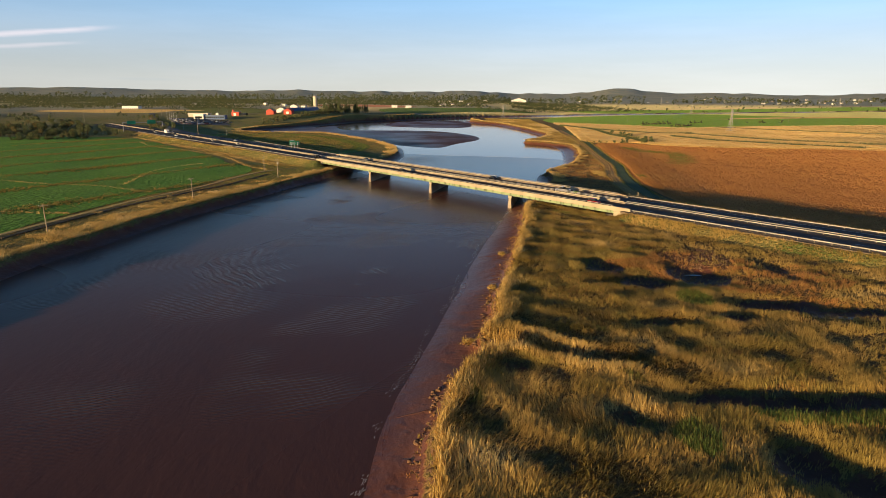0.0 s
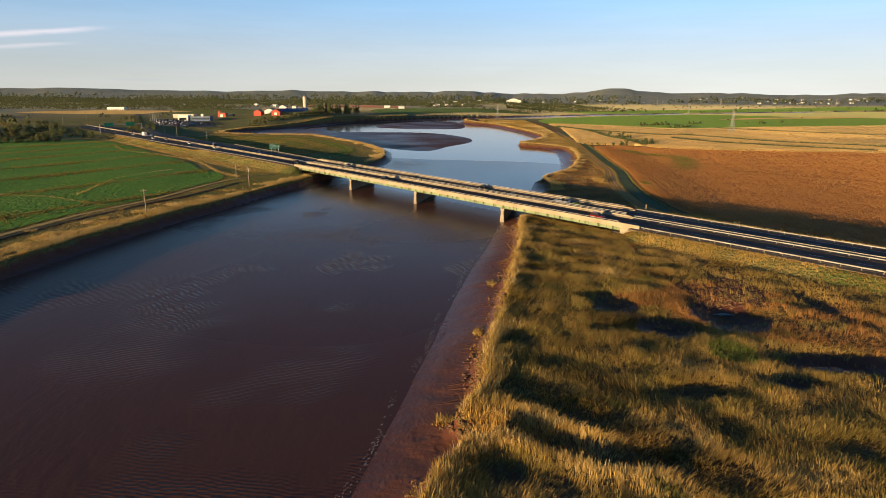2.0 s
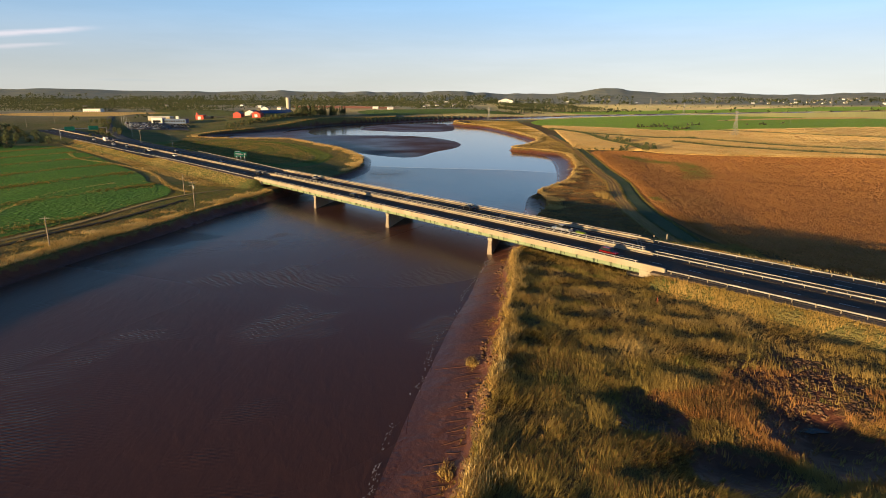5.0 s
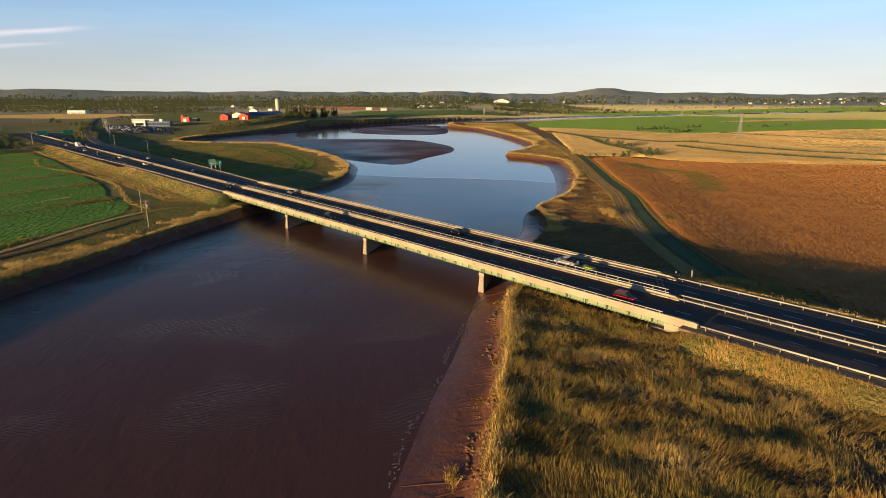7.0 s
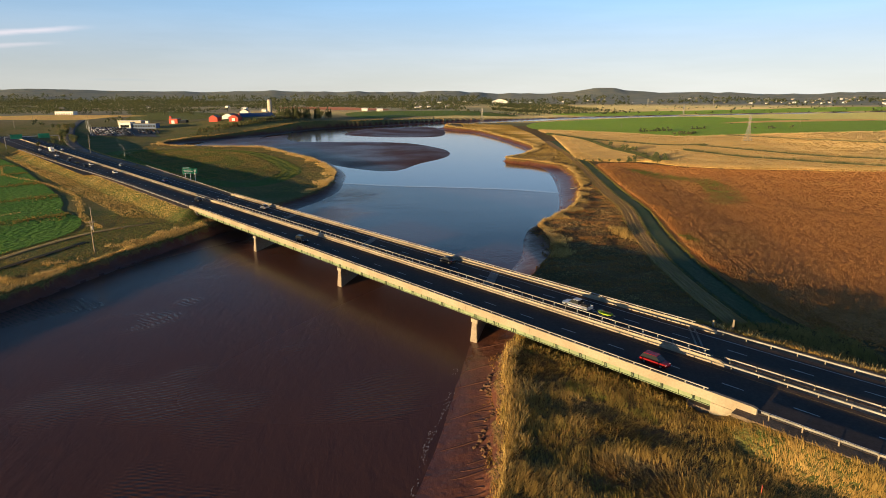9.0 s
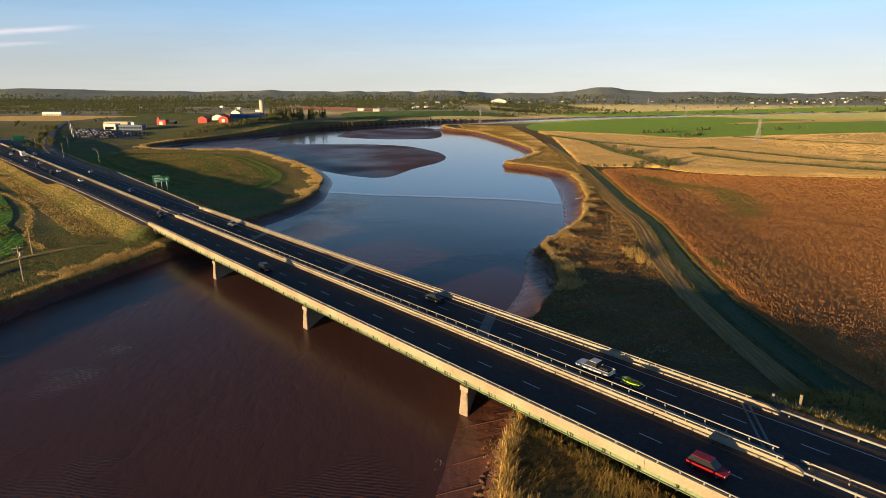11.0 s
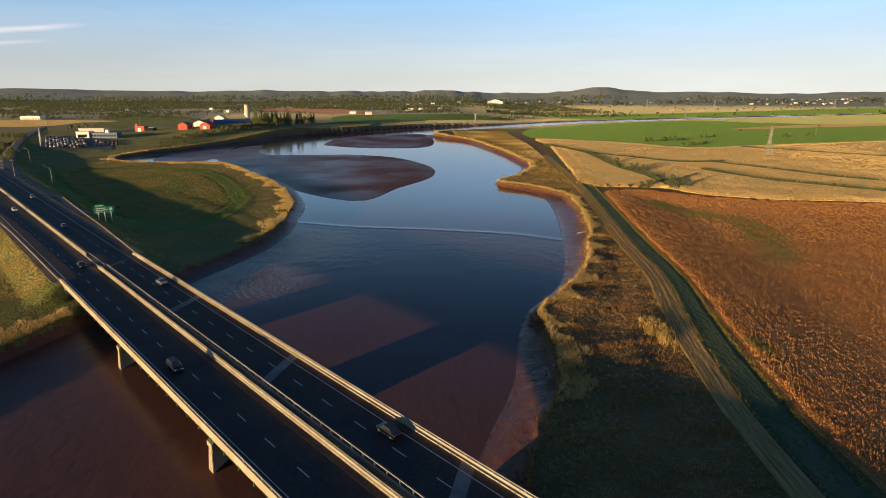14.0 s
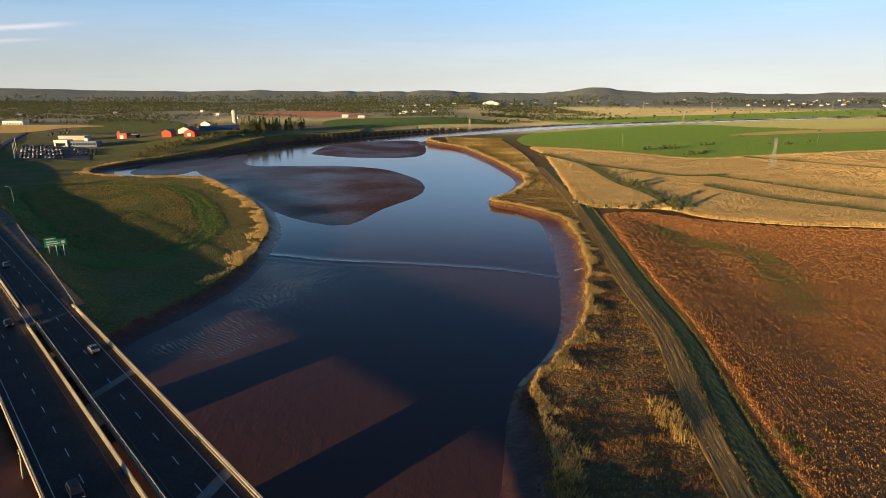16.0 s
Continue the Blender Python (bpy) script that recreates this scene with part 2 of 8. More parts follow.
# ---- materials ----
def material(name, colour, rough=0.8, metal=0.0, vary=0.25, scale=1.0, bump=0.0, bump_scale=8.0, second=None, stretch=(1, 1, 1), island=0.0, spec=0.3, coords="Object", rows=0.0, fuzz=0.0, lane=False):
    """A surface with two scales of colour variation, and relief."""
    m = bpy.data.materials.new(name)
    m.use_nodes = True
    nt = m.node_tree
    n, l = nt.nodes, nt.links
    bsdf = n["Principled BSDF"]
    bsdf.inputs["Roughness"].default_value = rough
    bsdf.inputs["Metallic"].default_value = metal
    bsdf.inputs["Specular IOR Level"].default_value = spec
    if fuzz:
        # short upright stems and leaves catch low light
        bsdf.inputs["Sheen Weight"].default_value, bsdf.inputs["Sheen Roughness"].default_value = fuzz, 0.6
        bsdf.inputs["Sheen Tint"].default_value = (*[min(1, c / max(colour)) for c in colour], 1)
    tc = n.new("ShaderNodeTexCoord")
    mp = n.new("ShaderNodeMapping")
    mp.inputs["Scale"].default_value = stretch
    l.new(tc.outputs[coords], mp.inputs["Vector"])
    if lane:
        # across and along the wheel tracks
        la = n.new("ShaderNodeAttribute")
        la.attribute_name = "lane"
        l.new(la.outputs["Vector"], mp.inputs["Vector"])
    big, fine = n.new("ShaderNodeTexNoise"), n.new("ShaderNodeTexNoise")
    big.inputs["Scale"].default_value, big.inputs["Detail"].default_value = scale * 0.12, 6
    fine.inputs["Scale"].default_value, fine.inputs["Detail"].default_value = scale * 2.1, 8
    for t in (big, fine):
        l.new(mp.outputs[0], t.inputs["Vector"])
    mix = n.new("ShaderNodeMix")
    mix.data_type = "RGBA"
    mix.inputs["A"].default_value = (*colour, 1)
    mix.inputs["B"].default_value = (*(second or [c * 0.6 for c in colour]), 1)
    ramp = n.new("ShaderNodeMapRange")
    ramp.inputs["From Min"].default_value, ramp.inputs["From Max"].default_value = 0.38, 0.62
    l.new(big.outputs["Fac"], ramp.inputs["Value"])
    l.new(ramp.outputs[0], mix.inputs["Factor"])
    hsv = n.new("ShaderNodeHueSaturation")
    val = n.new("ShaderNodeMapRange")
    val.inputs["From Min"].default_value, val.inputs["From Max"].default_value = 0.3, 0.7
    val.inputs["To Min"].default_value, val.inputs["To Max"].default_value = 1 - vary, 1 + vary
    l.new(fine.outputs["Fac"], val.inputs["Value"])
    last = val.outputs[0]
    if island:
        geo = n.new("ShaderNodeObjectInfo")
        rr = n.new("ShaderNodeMapRange")
        rr.inputs["To Min"].default_value, rr.inputs["To Max"].default_value = 1 - island, 1 + island
        l.new(geo.outputs["Random"], rr.inputs["Value"])
        mu = n.new("ShaderNodeMath")
        mu.operation = "MULTIPLY"
        l.new(last, mu.inputs[0]), l.new(rr.outputs[0], mu.inputs[1])
        last = mu.outputs[0]
    l.new(last, hsv.inputs["Value"])
    l.new(mix.outputs["Result"], hsv.inputs["Color"])
    l.new(hsv.outputs[0], bsdf.inputs["Base Color"])
    if bump:
        bn = n.new("ShaderNodeTexNoise")
        bn.inputs["Scale"].default_value, bn.inputs["Detail"].default_value = bump_scale, 6
        l.new(mp.outputs[0], bn.inputs["Vector"])
        bp = n.new("ShaderNodeBump")
        bp.inputs["Strength"].default_value, bp.inputs["Distance"].default_value = 1.0, bump
        l.new(bn.outputs["Fac"], bp.inputs["Height"])
        l.new(bp.outputs[0], bsdf.inputs["Normal"])
        if rows:
            # drilled rows, a little uneven
            rm = n.new("ShaderNodeMapping")
            rm.inputs["Rotation"].default_value = (0, 0, 0.17)
            l.new(tc.outputs[coords], rm.inputs["Vector"])
            wv = n.new("ShaderNodeTexWave")
            wv.inputs["Scale"].default_value, wv.inputs["Distortion"].default_value = 0.314 / rows, 2.5
            wv.inputs["Detail"].default_value, wv.inputs["Detail Scale"].default_value = 3, 0.6
            l.new(rm.outputs[0], wv.inputs["Vector"])
            b2 = n.new("ShaderNodeBump")
            b2.inputs["Strength"].default_value, b2.inputs["Distance"].default_value = 1.0, 0.10
            l.new(wv.outputs["Fac"], b2.inputs["Height"])
            l.new(bp.outputs[0], b2.inputs["Normal"])
            l.new(b2.outputs[0], bsdf.inputs["Normal"])
    return m


def plant_material(name, stops, rough=0.75, through_light=0.40):
    """Leaves and blades: colour by kind (attribute tone, red) and by chance (green)."""
    m = bpy.data.materials.new(name)
    m.use_nodes = True
    nt = m.node_tree
    n, l = nt.nodes, nt.links
    bsdf = n["Principled BSDF"]
    bsdf.inputs["Roughness"].default_value = rough
    bsdf.inputs["Specular IOR Level"].default_value = 0.15
    at = n.new("ShaderNodeAttribute")
    at.attribute_name = "tone"
    sep = n.new("ShaderNodeSeparateColor")
    l.new(at.outputs["Color"], sep.inputs[0])
    ramp = n.new("ShaderNodeValToRGB")
    el = ramp.color_ramp.elements
    for k, (pos, col) in enumerate(stops):
        e = el[k] if k < 2 else el.new(pos)
        e.position, e.color = pos, (*col, 1)
    l.new(sep.outputs[0], ramp.inputs["Fac"])
    hsv = n.new("ShaderNodeHueSaturation")
    vr = n.new("ShaderNodeMapRange")
    vr.inputs["To Min"].default_value, vr.inputs["To Max"].default_value = 0.84, 1.16
    l.new(sep.outputs[1], vr.inputs["Value"])
    l.new(vr.outputs[0], hsv.inputs["Value"])
    l.new(ramp.outputs["Color"], hsv.inputs["Color"])
    l.new(hsv.outputs[0], bsdf.inputs["Base Color"])
    if through_light:
        tr = n.new("ShaderNodeBsdfTranslucent")
        l.new(hsv.outputs[0], tr.inputs["Color"])
        ms = n.new("ShaderNodeMixShader")
        ms.inputs[0].default_value = through_light
        l.new(bsdf.outputs[0], ms.inputs[1]), l.new(tr.outputs[0], ms.inputs[2])
        l.new(ms.outputs[0], n["Material Output"].inputs["Surface"])
    return m


ASPHALT = material("asphalt", (0.045, 0.039, 0.039), 0.72, vary=0.25, scale=1.2, second=(0.062, 0.049, 0.045), bump=0.004, bump_scale=40, spec=0.18)
OLD_ASPHALT = material("old_asphalt", (0.13, 0.125, 0.12), 0.8, vary=0.2, scale=1.0, second=(0.065, 0.063, 0.06))
GRAVEL = material("gravel", (0.17, 0.13, 0.10), 0.95, vary=0.35, scale=2.0, second=(0.11, 0.085, 0.06), bump=0.03, bump_scale=6)
CONCRETE = material("concrete", (0.38, 0.33, 0.25), 0.85, vary=0.12, scale=1.5, second=(0.30, 0.25, 0.185), bump=0.004, bump_scale=12)
DARK_CONCRETE = material("stained_concrete", (0.33, 0.28, 0.23), 0.9, vary=0.2, scale=1.2, second=(0.22, 0.17, 0.13), bump=0.01)
STEEL = material("galvanised_steel", (0.44, 0.43, 0.41), 0.55, metal=0.5, vary=0.1, scale=3)
GREEN_STEEL = material("green_painted_steel", (0.25, 0.31, 0.19), 0.6, vary=0.15, scale=1.2, second=(0.19, 0.24, 0.15))
PAINT = material("white_road_paint", (0.62, 0.62, 0.60), 0.7, vary=0.25, scale=4, second=(0.42, 0.42, 0.41))
YELLOW_PAINT = material("yellow_road_paint", (0.17, 0.125, 0.06), 0.7, vary=0.25, scale=4)
JOINT = material("joint_concrete", (0.24, 0.23, 0.21), 0.85, vary=0.2, scale=2.0, second=(0.16, 0.15, 0.14))
RED_STRIP = material("red_brown_strip", (0.115, 0.072, 0.052), 0.95, vary=0.35, scale=1.5, second=(0.07, 0.052, 0.044), bump=0.004, bump_scale=30)
WOOD_POLE = material("weathered_pole", (0.34, 0.28, 0.21), 0.9, vary=0.2, scale=3)
BARK = material("bark", (0.09, 0.065, 0.045), 0.95, vary=0.3, scale=3)
WHITE_WALL = material("white_cladding", (0.74, 0.73, 0.70), 0.7, vary=0.08, scale=0.6, second=(0.66, 0.65, 0.62))
GREY_ROOF = material("grey_roof", (0.22, 0.22, 0.23), 0.7, vary=0.15, scale=0.8)
BLUE_METAL = material("blue_metal_sheet", (0.055, 0.10, 0.24), 0.5, vary=0.12, scale=0.5, second=(0.07, 0.12, 0.22))
RED_PAINT = material("red_boards", (0.50, 0.085, 0.06), 0.75, vary=0.15, scale=0.7, second=(0.42, 0.07, 0.05))
SILO_STAVES = material("silo_concrete", (0.52, 0.47, 0.39), 0.85, vary=0.1, scale=0.5, second=(0.42, 0.37, 0.30))
GLASS_DARK = material("window_glass", (0.03, 0.035, 0.04), 0.08, vary=0.05, spec=0.6)
SIGN_GREEN = material("sign_green", (0.02, 0.24, 0.14), 0.45, vary=0.06, scale=1)
BLACK_RUBBER = material("rubber", (0.02, 0.02, 0.02), 0.8)


def ground_material():
    """Soil and turf: dry marsh, wet red mud, mown slopes, far patchwork of fields."""
    m = bpy.data.materials.new("ground")
    m.use_nodes = True
    nt = m.node_tree
    n, l = nt.nodes, nt.links
    bsdf = n["Principled BSDF"]
    bsdf.inputs["Specular IOR Level"].default_value = 0.35
    bsdf.inputs["Sheen Roughness"].default_value = 0.6
    bsdf.inputs["Sheen Tint"].default_value = (0.9, 0.74, 0.38, 1)
    tc = n.new("ShaderNodeTexCoord")

    def noise_node(scale, detail=6, stretch=None):
        t = n.new("ShaderNodeTexNoise")
        t.inputs["Scale"].default_value, t.inputs["Detail"].default_value = scale, detail
        src = tc.outputs["Object"]
        if stretch:
            mp = n.new("ShaderNodeMapping")
            mp.inputs["Scale"].default_value = stretch
            l.new(src, mp.inputs["Vector"])
            src = mp.outputs[0]
        l.new(src, t.inputs["Vector"])
        return t.outputs["Fac"]

    def mixed(fac, a, b):
        mx = n.new("ShaderNodeMix")
        mx.data_type = "RGBA"
        for key, v in (("A", a), ("B", b)):
            if isinstance(v, tuple):
                mx.inputs[key].default_value = (*v, 1)
            else:
                l.new(v, mx.inputs[key])
        if isinstance(fac, float):
            mx.inputs["Factor"].default_value = fac
        else:
            l.new(fac, mx.inputs["Factor"])
        return mx.outputs["Result"]

    def ranged(v, a, b, c=0.0, d=1.0):
        mr = n.new("ShaderNodeMapRange")
        for key, val in (("From Min", a), ("From Max", b), ("To Min", c), ("To Max", d)):
            mr.inputs[key].default_value = val
        l.new(v, mr.inputs["Value"])
        return mr.outputs[0]

    at = n.new("ShaderNodeAttribute")
    at.attribute_name = "zone"
    sep = n.new("ShaderNodeSeparateColor")
    l.new(at.outputs["Color"], sep.inputs[0])
    mud, far, turf = sep.outputs[0], sep.outputs[1], sep.outputs[2]
    # marsh soil under the grass
    soil = mixed(ranged(noise_node(0.09), 0.4, 0.6), (0.20, 0.115, 0.05), (0.13, 0.095, 0.036))
    soil = mixed(ranged(noise_node(1.4, 8), 0.42, 0.66), soil, (0.20, 0.12, 0.05))
    # short turf
    grass = mixed(ranged(noise_node(0.05), 0.4, 0.6), (0.10, 0.14, 0.034), (0.18, 0.16, 0.055))
    grass = mixed(ranged(noise_node(0.9, 8), 0.45, 0.7), grass, (0.23, 0.20, 0.075))
    col = mixed(turf, soil, grass)
    # far farmland patchwork
    vor = n.new("ShaderNodeTexVoronoi")
    vor.inputs["Scale"].default_value = 0.0042
    mp = n.new("ShaderNodeMapping")
    mp.inputs["Scale"].default_value = (0.55, 1.5, 1)
    mp.inputs["Rotation"].default_value = (0, 0, 0.12)
    l.new(tc.outputs["Object"], mp.inputs["Vector"])
    l.new(mp.outputs[0], vor.inputs["Vector"])
    pick = n.new("ShaderNodeSeparateColor")
    l.new(vor.outputs["Color"], pick.inputs[0])
    ramp = n.new("ShaderNodeValToRGB")
    ramp.color_ramp.interpolation = "CONSTANT"
    el = ramp.color_ramp.elements
    el[0].position, el[0].color = 0.0, (0.30, 0.31, 0.09, 1)
    el[1].position, el[1].color = 0.34, (0.66, 0.47, 0.20, 1)
    for pos, c in ((0.55, (0.24, 0.31, 0.08)), (0.72, (0.50, 0.31, 0.13)), (0.86, (0.52, 0.37, 0.17))):
        e = el.new(pos)
        e.color = (*c, 1)
    l.new(pick.outputs[0], ramp.inputs["Fac"])
    farm = mixed(ranged(noise_node(0.02, 8), 0.35, 0.7), ramp.outputs["Color"], (0.22, 0.18, 0.07))
    # distant woods paled and blued: haze painted into their base colour
    hazed_forest = mixed(ranged(noise_node(0.012, 8), 0.4, 0.62), (0.25, 0.30, 0.27), (0.33, 0.35, 0.29))
    farm = mixed(turf, farm, hazed_forest)
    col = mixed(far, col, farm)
    # wet red mud
    redmud = mixed(ranged(noise_node(0.25, 8), 0.35, 0.65), (0.185, 0.072, 0.041), (0.13, 0.051, 0.032))
    redmud = mixed(ranged(noise_node(0.35, 7), 0.52, 0.78), redmud, (0.10, 0.042, 0.03))
    wet = n.new("ShaderNodeMath")
    wet.operation = "MULTIPLY"
    l.new(turf, wet.inputs[0]), l.new(ranged(mud, 0.4, 0.8), wet.inputs[1])
    redmud = mixed(wet.outputs[0], redmud, (0.10, 0.042, 0.03))
    mudmask = n.new("ShaderNodeMath")
    mudmask.operation = "MULTIPLY_ADD"
    l.new(ranged(noise_node(1.1, 6), 0.3, 0.7, -0.25, 0.25), mudmask.inputs[0])
    mudmask.inputs[1].default_value = 1.0
    l.new(mud, mudmask.inputs[2])
    mm = ranged(mudmask.outputs[0], 0.35, 0.65)
    col = mixed(mm, col, redmud)
    l.new(col, bsdf.inputs["Base Color"])
    wetness = n.new("ShaderNodeMath")
    wetness.operation = "MULTIPLY"
    l.new(ranged(noise_node(0.018, 6), 0.42, 0.60, 0.40, 0.70), wetness.inputs[0])
    wetness.inputs[1].default_value = 1.0
    rough = n.new("ShaderNodeMix")
    l.new(mm, rough.inputs["Factor"])
    rough.inputs["A"].default_value = 0.95
    film = n.new("ShaderNodeMix")
    l.new(wet.outputs[0], film.inputs["Factor"]), l.new(wetness.outputs[0], film.inputs["A"])
    film.inputs["B"].default_value = 0.22
    l.new(film.outputs["Result"], rough.inputs["B"])
    l.new(ranged(wet.outputs[0], 0, 1, 0.12, 0.34), bsdf.inputs["Specular IOR Level"])
    hairy = n.new("ShaderNodeMath")
    hairy.operation = "MULTIPLY"
    open_land = n.new("ShaderNodeMath")
    open_land.operation = "SUBTRACT"
    l.new(far, open_land.inputs[0]), l.new(turf, open_land.inputs[1])
    l.new(ranged(mm, 0, 1, 1.0, 0.0), hairy.inputs[0]), l.new(ranged(open_land.outputs[0], 0, 1, 0.06, 0.8), hairy.inputs[1])
    l.new(hairy.outputs[0], bsdf.inputs["Sheen Weight"])
    l.new(rough.outputs["Result"], bsdf.inputs["Roughness"])
    b1 = n.new("ShaderNodeBump")
    b1.inputs["Strength"].default_value, b1.inputs["Distance"].default_value = 0.9, 0.3
    b1.inputs["Distance"].default_value = 1.0
    lift = n.new("ShaderNodeMath")
    lift.operation = "MULTIPLY"
    l.new(noise_node(1.3, 8), lift.inputs[0])
    l.new(ranged(mm, 0, 1, 1.0, 0.10), lift.inputs[1])
    crowns = n.new("ShaderNodeMath")
    crowns.operation = "MULTIPLY"
    wooded = n.new("ShaderNodeMath")
    wooded.operation = "MULTIPLY"
    l.new(far, wooded.inputs[0]), l.new(turf, wooded.inputs[1])
    l.new(noise_node(0.035, 8), crowns.inputs[0]), l.new(ranged(wooded.outputs[0], 0, 1, 0.0, 26.0), crowns.inputs[1])
    total = n.new("ShaderNodeMath")
    l.new(lift.outputs[0], total.inputs[0]), l.new(crowns.outputs[0], total.inputs[1])
    l.new(total.outputs[0], b1.inputs["Height"])
    # rills down the mud
    rill = n.new("ShaderNodeMath")
    rill.operation = "MULTIPLY"
    l.new(ranged(noise_node(0.24, 7), 0.44, 0.62), rill.inputs[0])
    dry = n.new("ShaderNodeMath")
    dry.operation = "MULTIPLY"
    l.new(mm, dry.inputs[0]), l.new(ranged(wet.outputs[0], 0, 1, 1.0, 0.03), dry.inputs[1])
    l.new(dry.outputs[0], rill.inputs[1])
    b2 = n.new("ShaderNodeBump")
    b2.inputs["Strength"].default_value, b2.inputs["Distance"].default_value = 1.0, 0.16
    l.new(rill.outputs[0], b2.inputs["Height"])
    l.new(b1.outputs[0], b2.inputs["Normal"])
    l.new(b2.outputs[0], bsdf.inputs["Normal"])
    return m


def water_material(name, colour, second, chop, fine, rough):
    """Silty tidal water."""
    m = bpy.data.materials.new(name)
    m.use_nodes = True
    nt = m.node_tree
    n, l = nt.nodes, nt.links
    bsdf = n["Principled BSDF"]
    bsdf.inputs["Roughness"].default_value = rough
    bsdf.inputs["IOR"].default_value = 1.33
    bsdf.inputs["Specular IOR Level"].default_value = 0.26
    tc = n.new("ShaderNodeTexCoord")
    big = n.new("ShaderNodeTexNoise")
    big.inputs["Scale"].default_value, big.inputs["Detail"].default_value = 0.016, 5
    l.new(tc.outputs["Object"], big.inputs["Vector"])
    mr = n.new("ShaderNodeMapRange")
    mr.inputs["From Min"].default_value, mr.inputs["From Max"].default_value = 0.35, 0.65
    l.new(big.outputs["Fac"], mr.inputs["Value"])
    mx = n.new("ShaderNodeMix")
    mx.data_type = "RGBA"
    mx.inputs["A"].default_value, mx.inputs["B"].default_value = (*colour, 1), (*second, 1)
    l.new(mr.outputs[0], mx.inputs["Factor"])
    # silt stirred up behind the tidal bore dulls the surface and reddens it
    stirred = n.new("ShaderNodeAttribute")
    stirred.attribute_name = "silt"
    red = n.new("ShaderNodeMix")
    red.data_type = "RGBA"
    red.inputs["B"].default_value = (0.116, 0.053, 0.038, 1)
    l.new(stirred.outputs["Fac"], red.inputs["Factor"])
    l.new(mx.outputs["Result"], red.inputs["A"])
    l.new(red.outputs["Result"], bsdf.inputs["Base Color"])
    for key, clear, muddy in (("Roughness", rough, 0.30), ("Specular IOR Level", 0.48, 0.18)):
        rg = n.new("ShaderNodeMapRange")
        rg.inputs["To Min"].default_value, rg.inputs["To Max"].default_value = clear, muddy
        l.new(stirred.outputs["Fac"], rg.inputs["Value"])
        l.new(rg.outputs[0], bsdf.inputs[key])
    at = n.new("ShaderNodeAttribute")
    at.attribute_name = "chop"
    normal = None
    for scale, stretch, dist, turn in ((0.42, (1, 0.45, 1), chop, 0.4), (1.5, (1, 0.35, 1), chop * 0.35, -0.25), (5.0, (1, 0.6, 1), fine, 0.1)):
        mp = n.new("ShaderNodeMapping")
        mp.inputs["Scale"].default_value = stretch
        mp.inputs["Rotation"].default_value = (0, 0, turn)
        l.new(tc.outputs["Object"], mp.inputs["Vector"])
        w = n.new("ShaderNodeTexNoise")
        w.inputs["Scale"].default_value, w.inputs["Detail"].default_value = scale, 3
        w.inputs["Distortion"].default_value = 0.6
        l.new(mp.outputs[0], w.inputs["Vector"])
        mu = n.new("ShaderNodeMath")
        mu.operation = "MULTIPLY"
        l.new(w.outputs["Fac"], mu.inputs[0]), l.new(at.outputs["Fac"], mu.inputs[1])
        bp = n.new("ShaderNodeBump")
        bp.inputs["Strength"].default_value, bp.inputs["Distance"].default_value = 1.0, dist
        l.new(mu.outputs[0], bp.inputs["Height"])
        if normal:
            l.new(normal, bp.inputs["Normal"])
        normal = bp.outputs[0]
    # trains of short wavelets where the current runs over shoals
    shoal = n.new("ShaderNodeAttribute")
    shoal.attribute_name = "wavelets"
    for period, turn, dist in ((0.95, 1.15, 0.036), (0.6, 1.75, 0.018)):
        mp = n.new("ShaderNodeMapping")
        mp.inputs["Rotation"].default_value = (0, 0, turn)
        l.new(tc.outputs["Object"], mp.inputs["Vector"])
        wv = n.new("ShaderNodeTexWave")
        wv.inputs["Scale"].default_value, wv.inputs["Distortion"].default_value = 0.314 / period, 9.0
        wv.inputs["Detail"].default_value, wv.inputs["Detail Scale"].default_value = 2.0, 0.35
        l.new(mp.outputs[0], wv.inputs["Vector"])
        mu = n.new("ShaderNodeMath")
        mu.operation = "MULTIPLY"
        l.new(wv.outputs["Fac"], mu.inputs[0]), l.new(shoal.outputs["Fac"], mu.inputs[1])
        bp = n.new("ShaderNodeBump")
        bp.inputs["Strength"].default_value, bp.inputs["Distance"].default_value = 1.0, dist
        l.new(mu.outputs[0], bp.inputs["Height"]), l.new(normal, bp.inputs["Normal"])
        normal = bp.outputs[0]
    l.new(normal, bsdf.inputs["Normal"])
    return m


GROUND = ground_material()
WATER = water_material("silty_water", (0.122, 0.058, 0.046), (0.102, 0.049, 0.038), 0.085, 0.010, 0.10)
MARSH_STOPS = [(0.0, (0.78, 0.60, 0.30)), (0.16, (0.70, 0.50, 0.19)), (0.40, (0.47, 0.315, 0.10)), (0.62, (0.36, 0.262, 0.075)), (0.71, (0.33, 0.25, 0.068)), (0.80, (0.46, 0.215, 0.078)), (1.0, (0.14, 0.215, 0.045))]
MARSH_GRASS = plant_material("marsh_grass", MARSH_STOPS)
LEAF = plant_material("leaves", [(0.0, (0.085, 0.11, 0.055)), (0.5, (0.145, 0.155, 0.065)), (0.8, (0.21, 0.165, 0.072)), (1.0, (0.24, 0.12, 0.05))], through_light=0.2)
CROP_BROWN = plant_material("ripe_soya", [(0.0, (0.54, 0.265, 0.088)), (0.5, (0.43, 0.20, 0.067)), (0.85, (0.54, 0.285, 0.098)), (1.0, (0.15, 0.18, 0.04))], through_light=0.35)
CROP_TAN = plant_material("standing_corn", [(0.0, (0.74, 0.53, 0.25)), (0.6, (0.65, 0.46, 0.20)), (1.0, (0.40, 0.295, 0.12))], through_light=0.42)

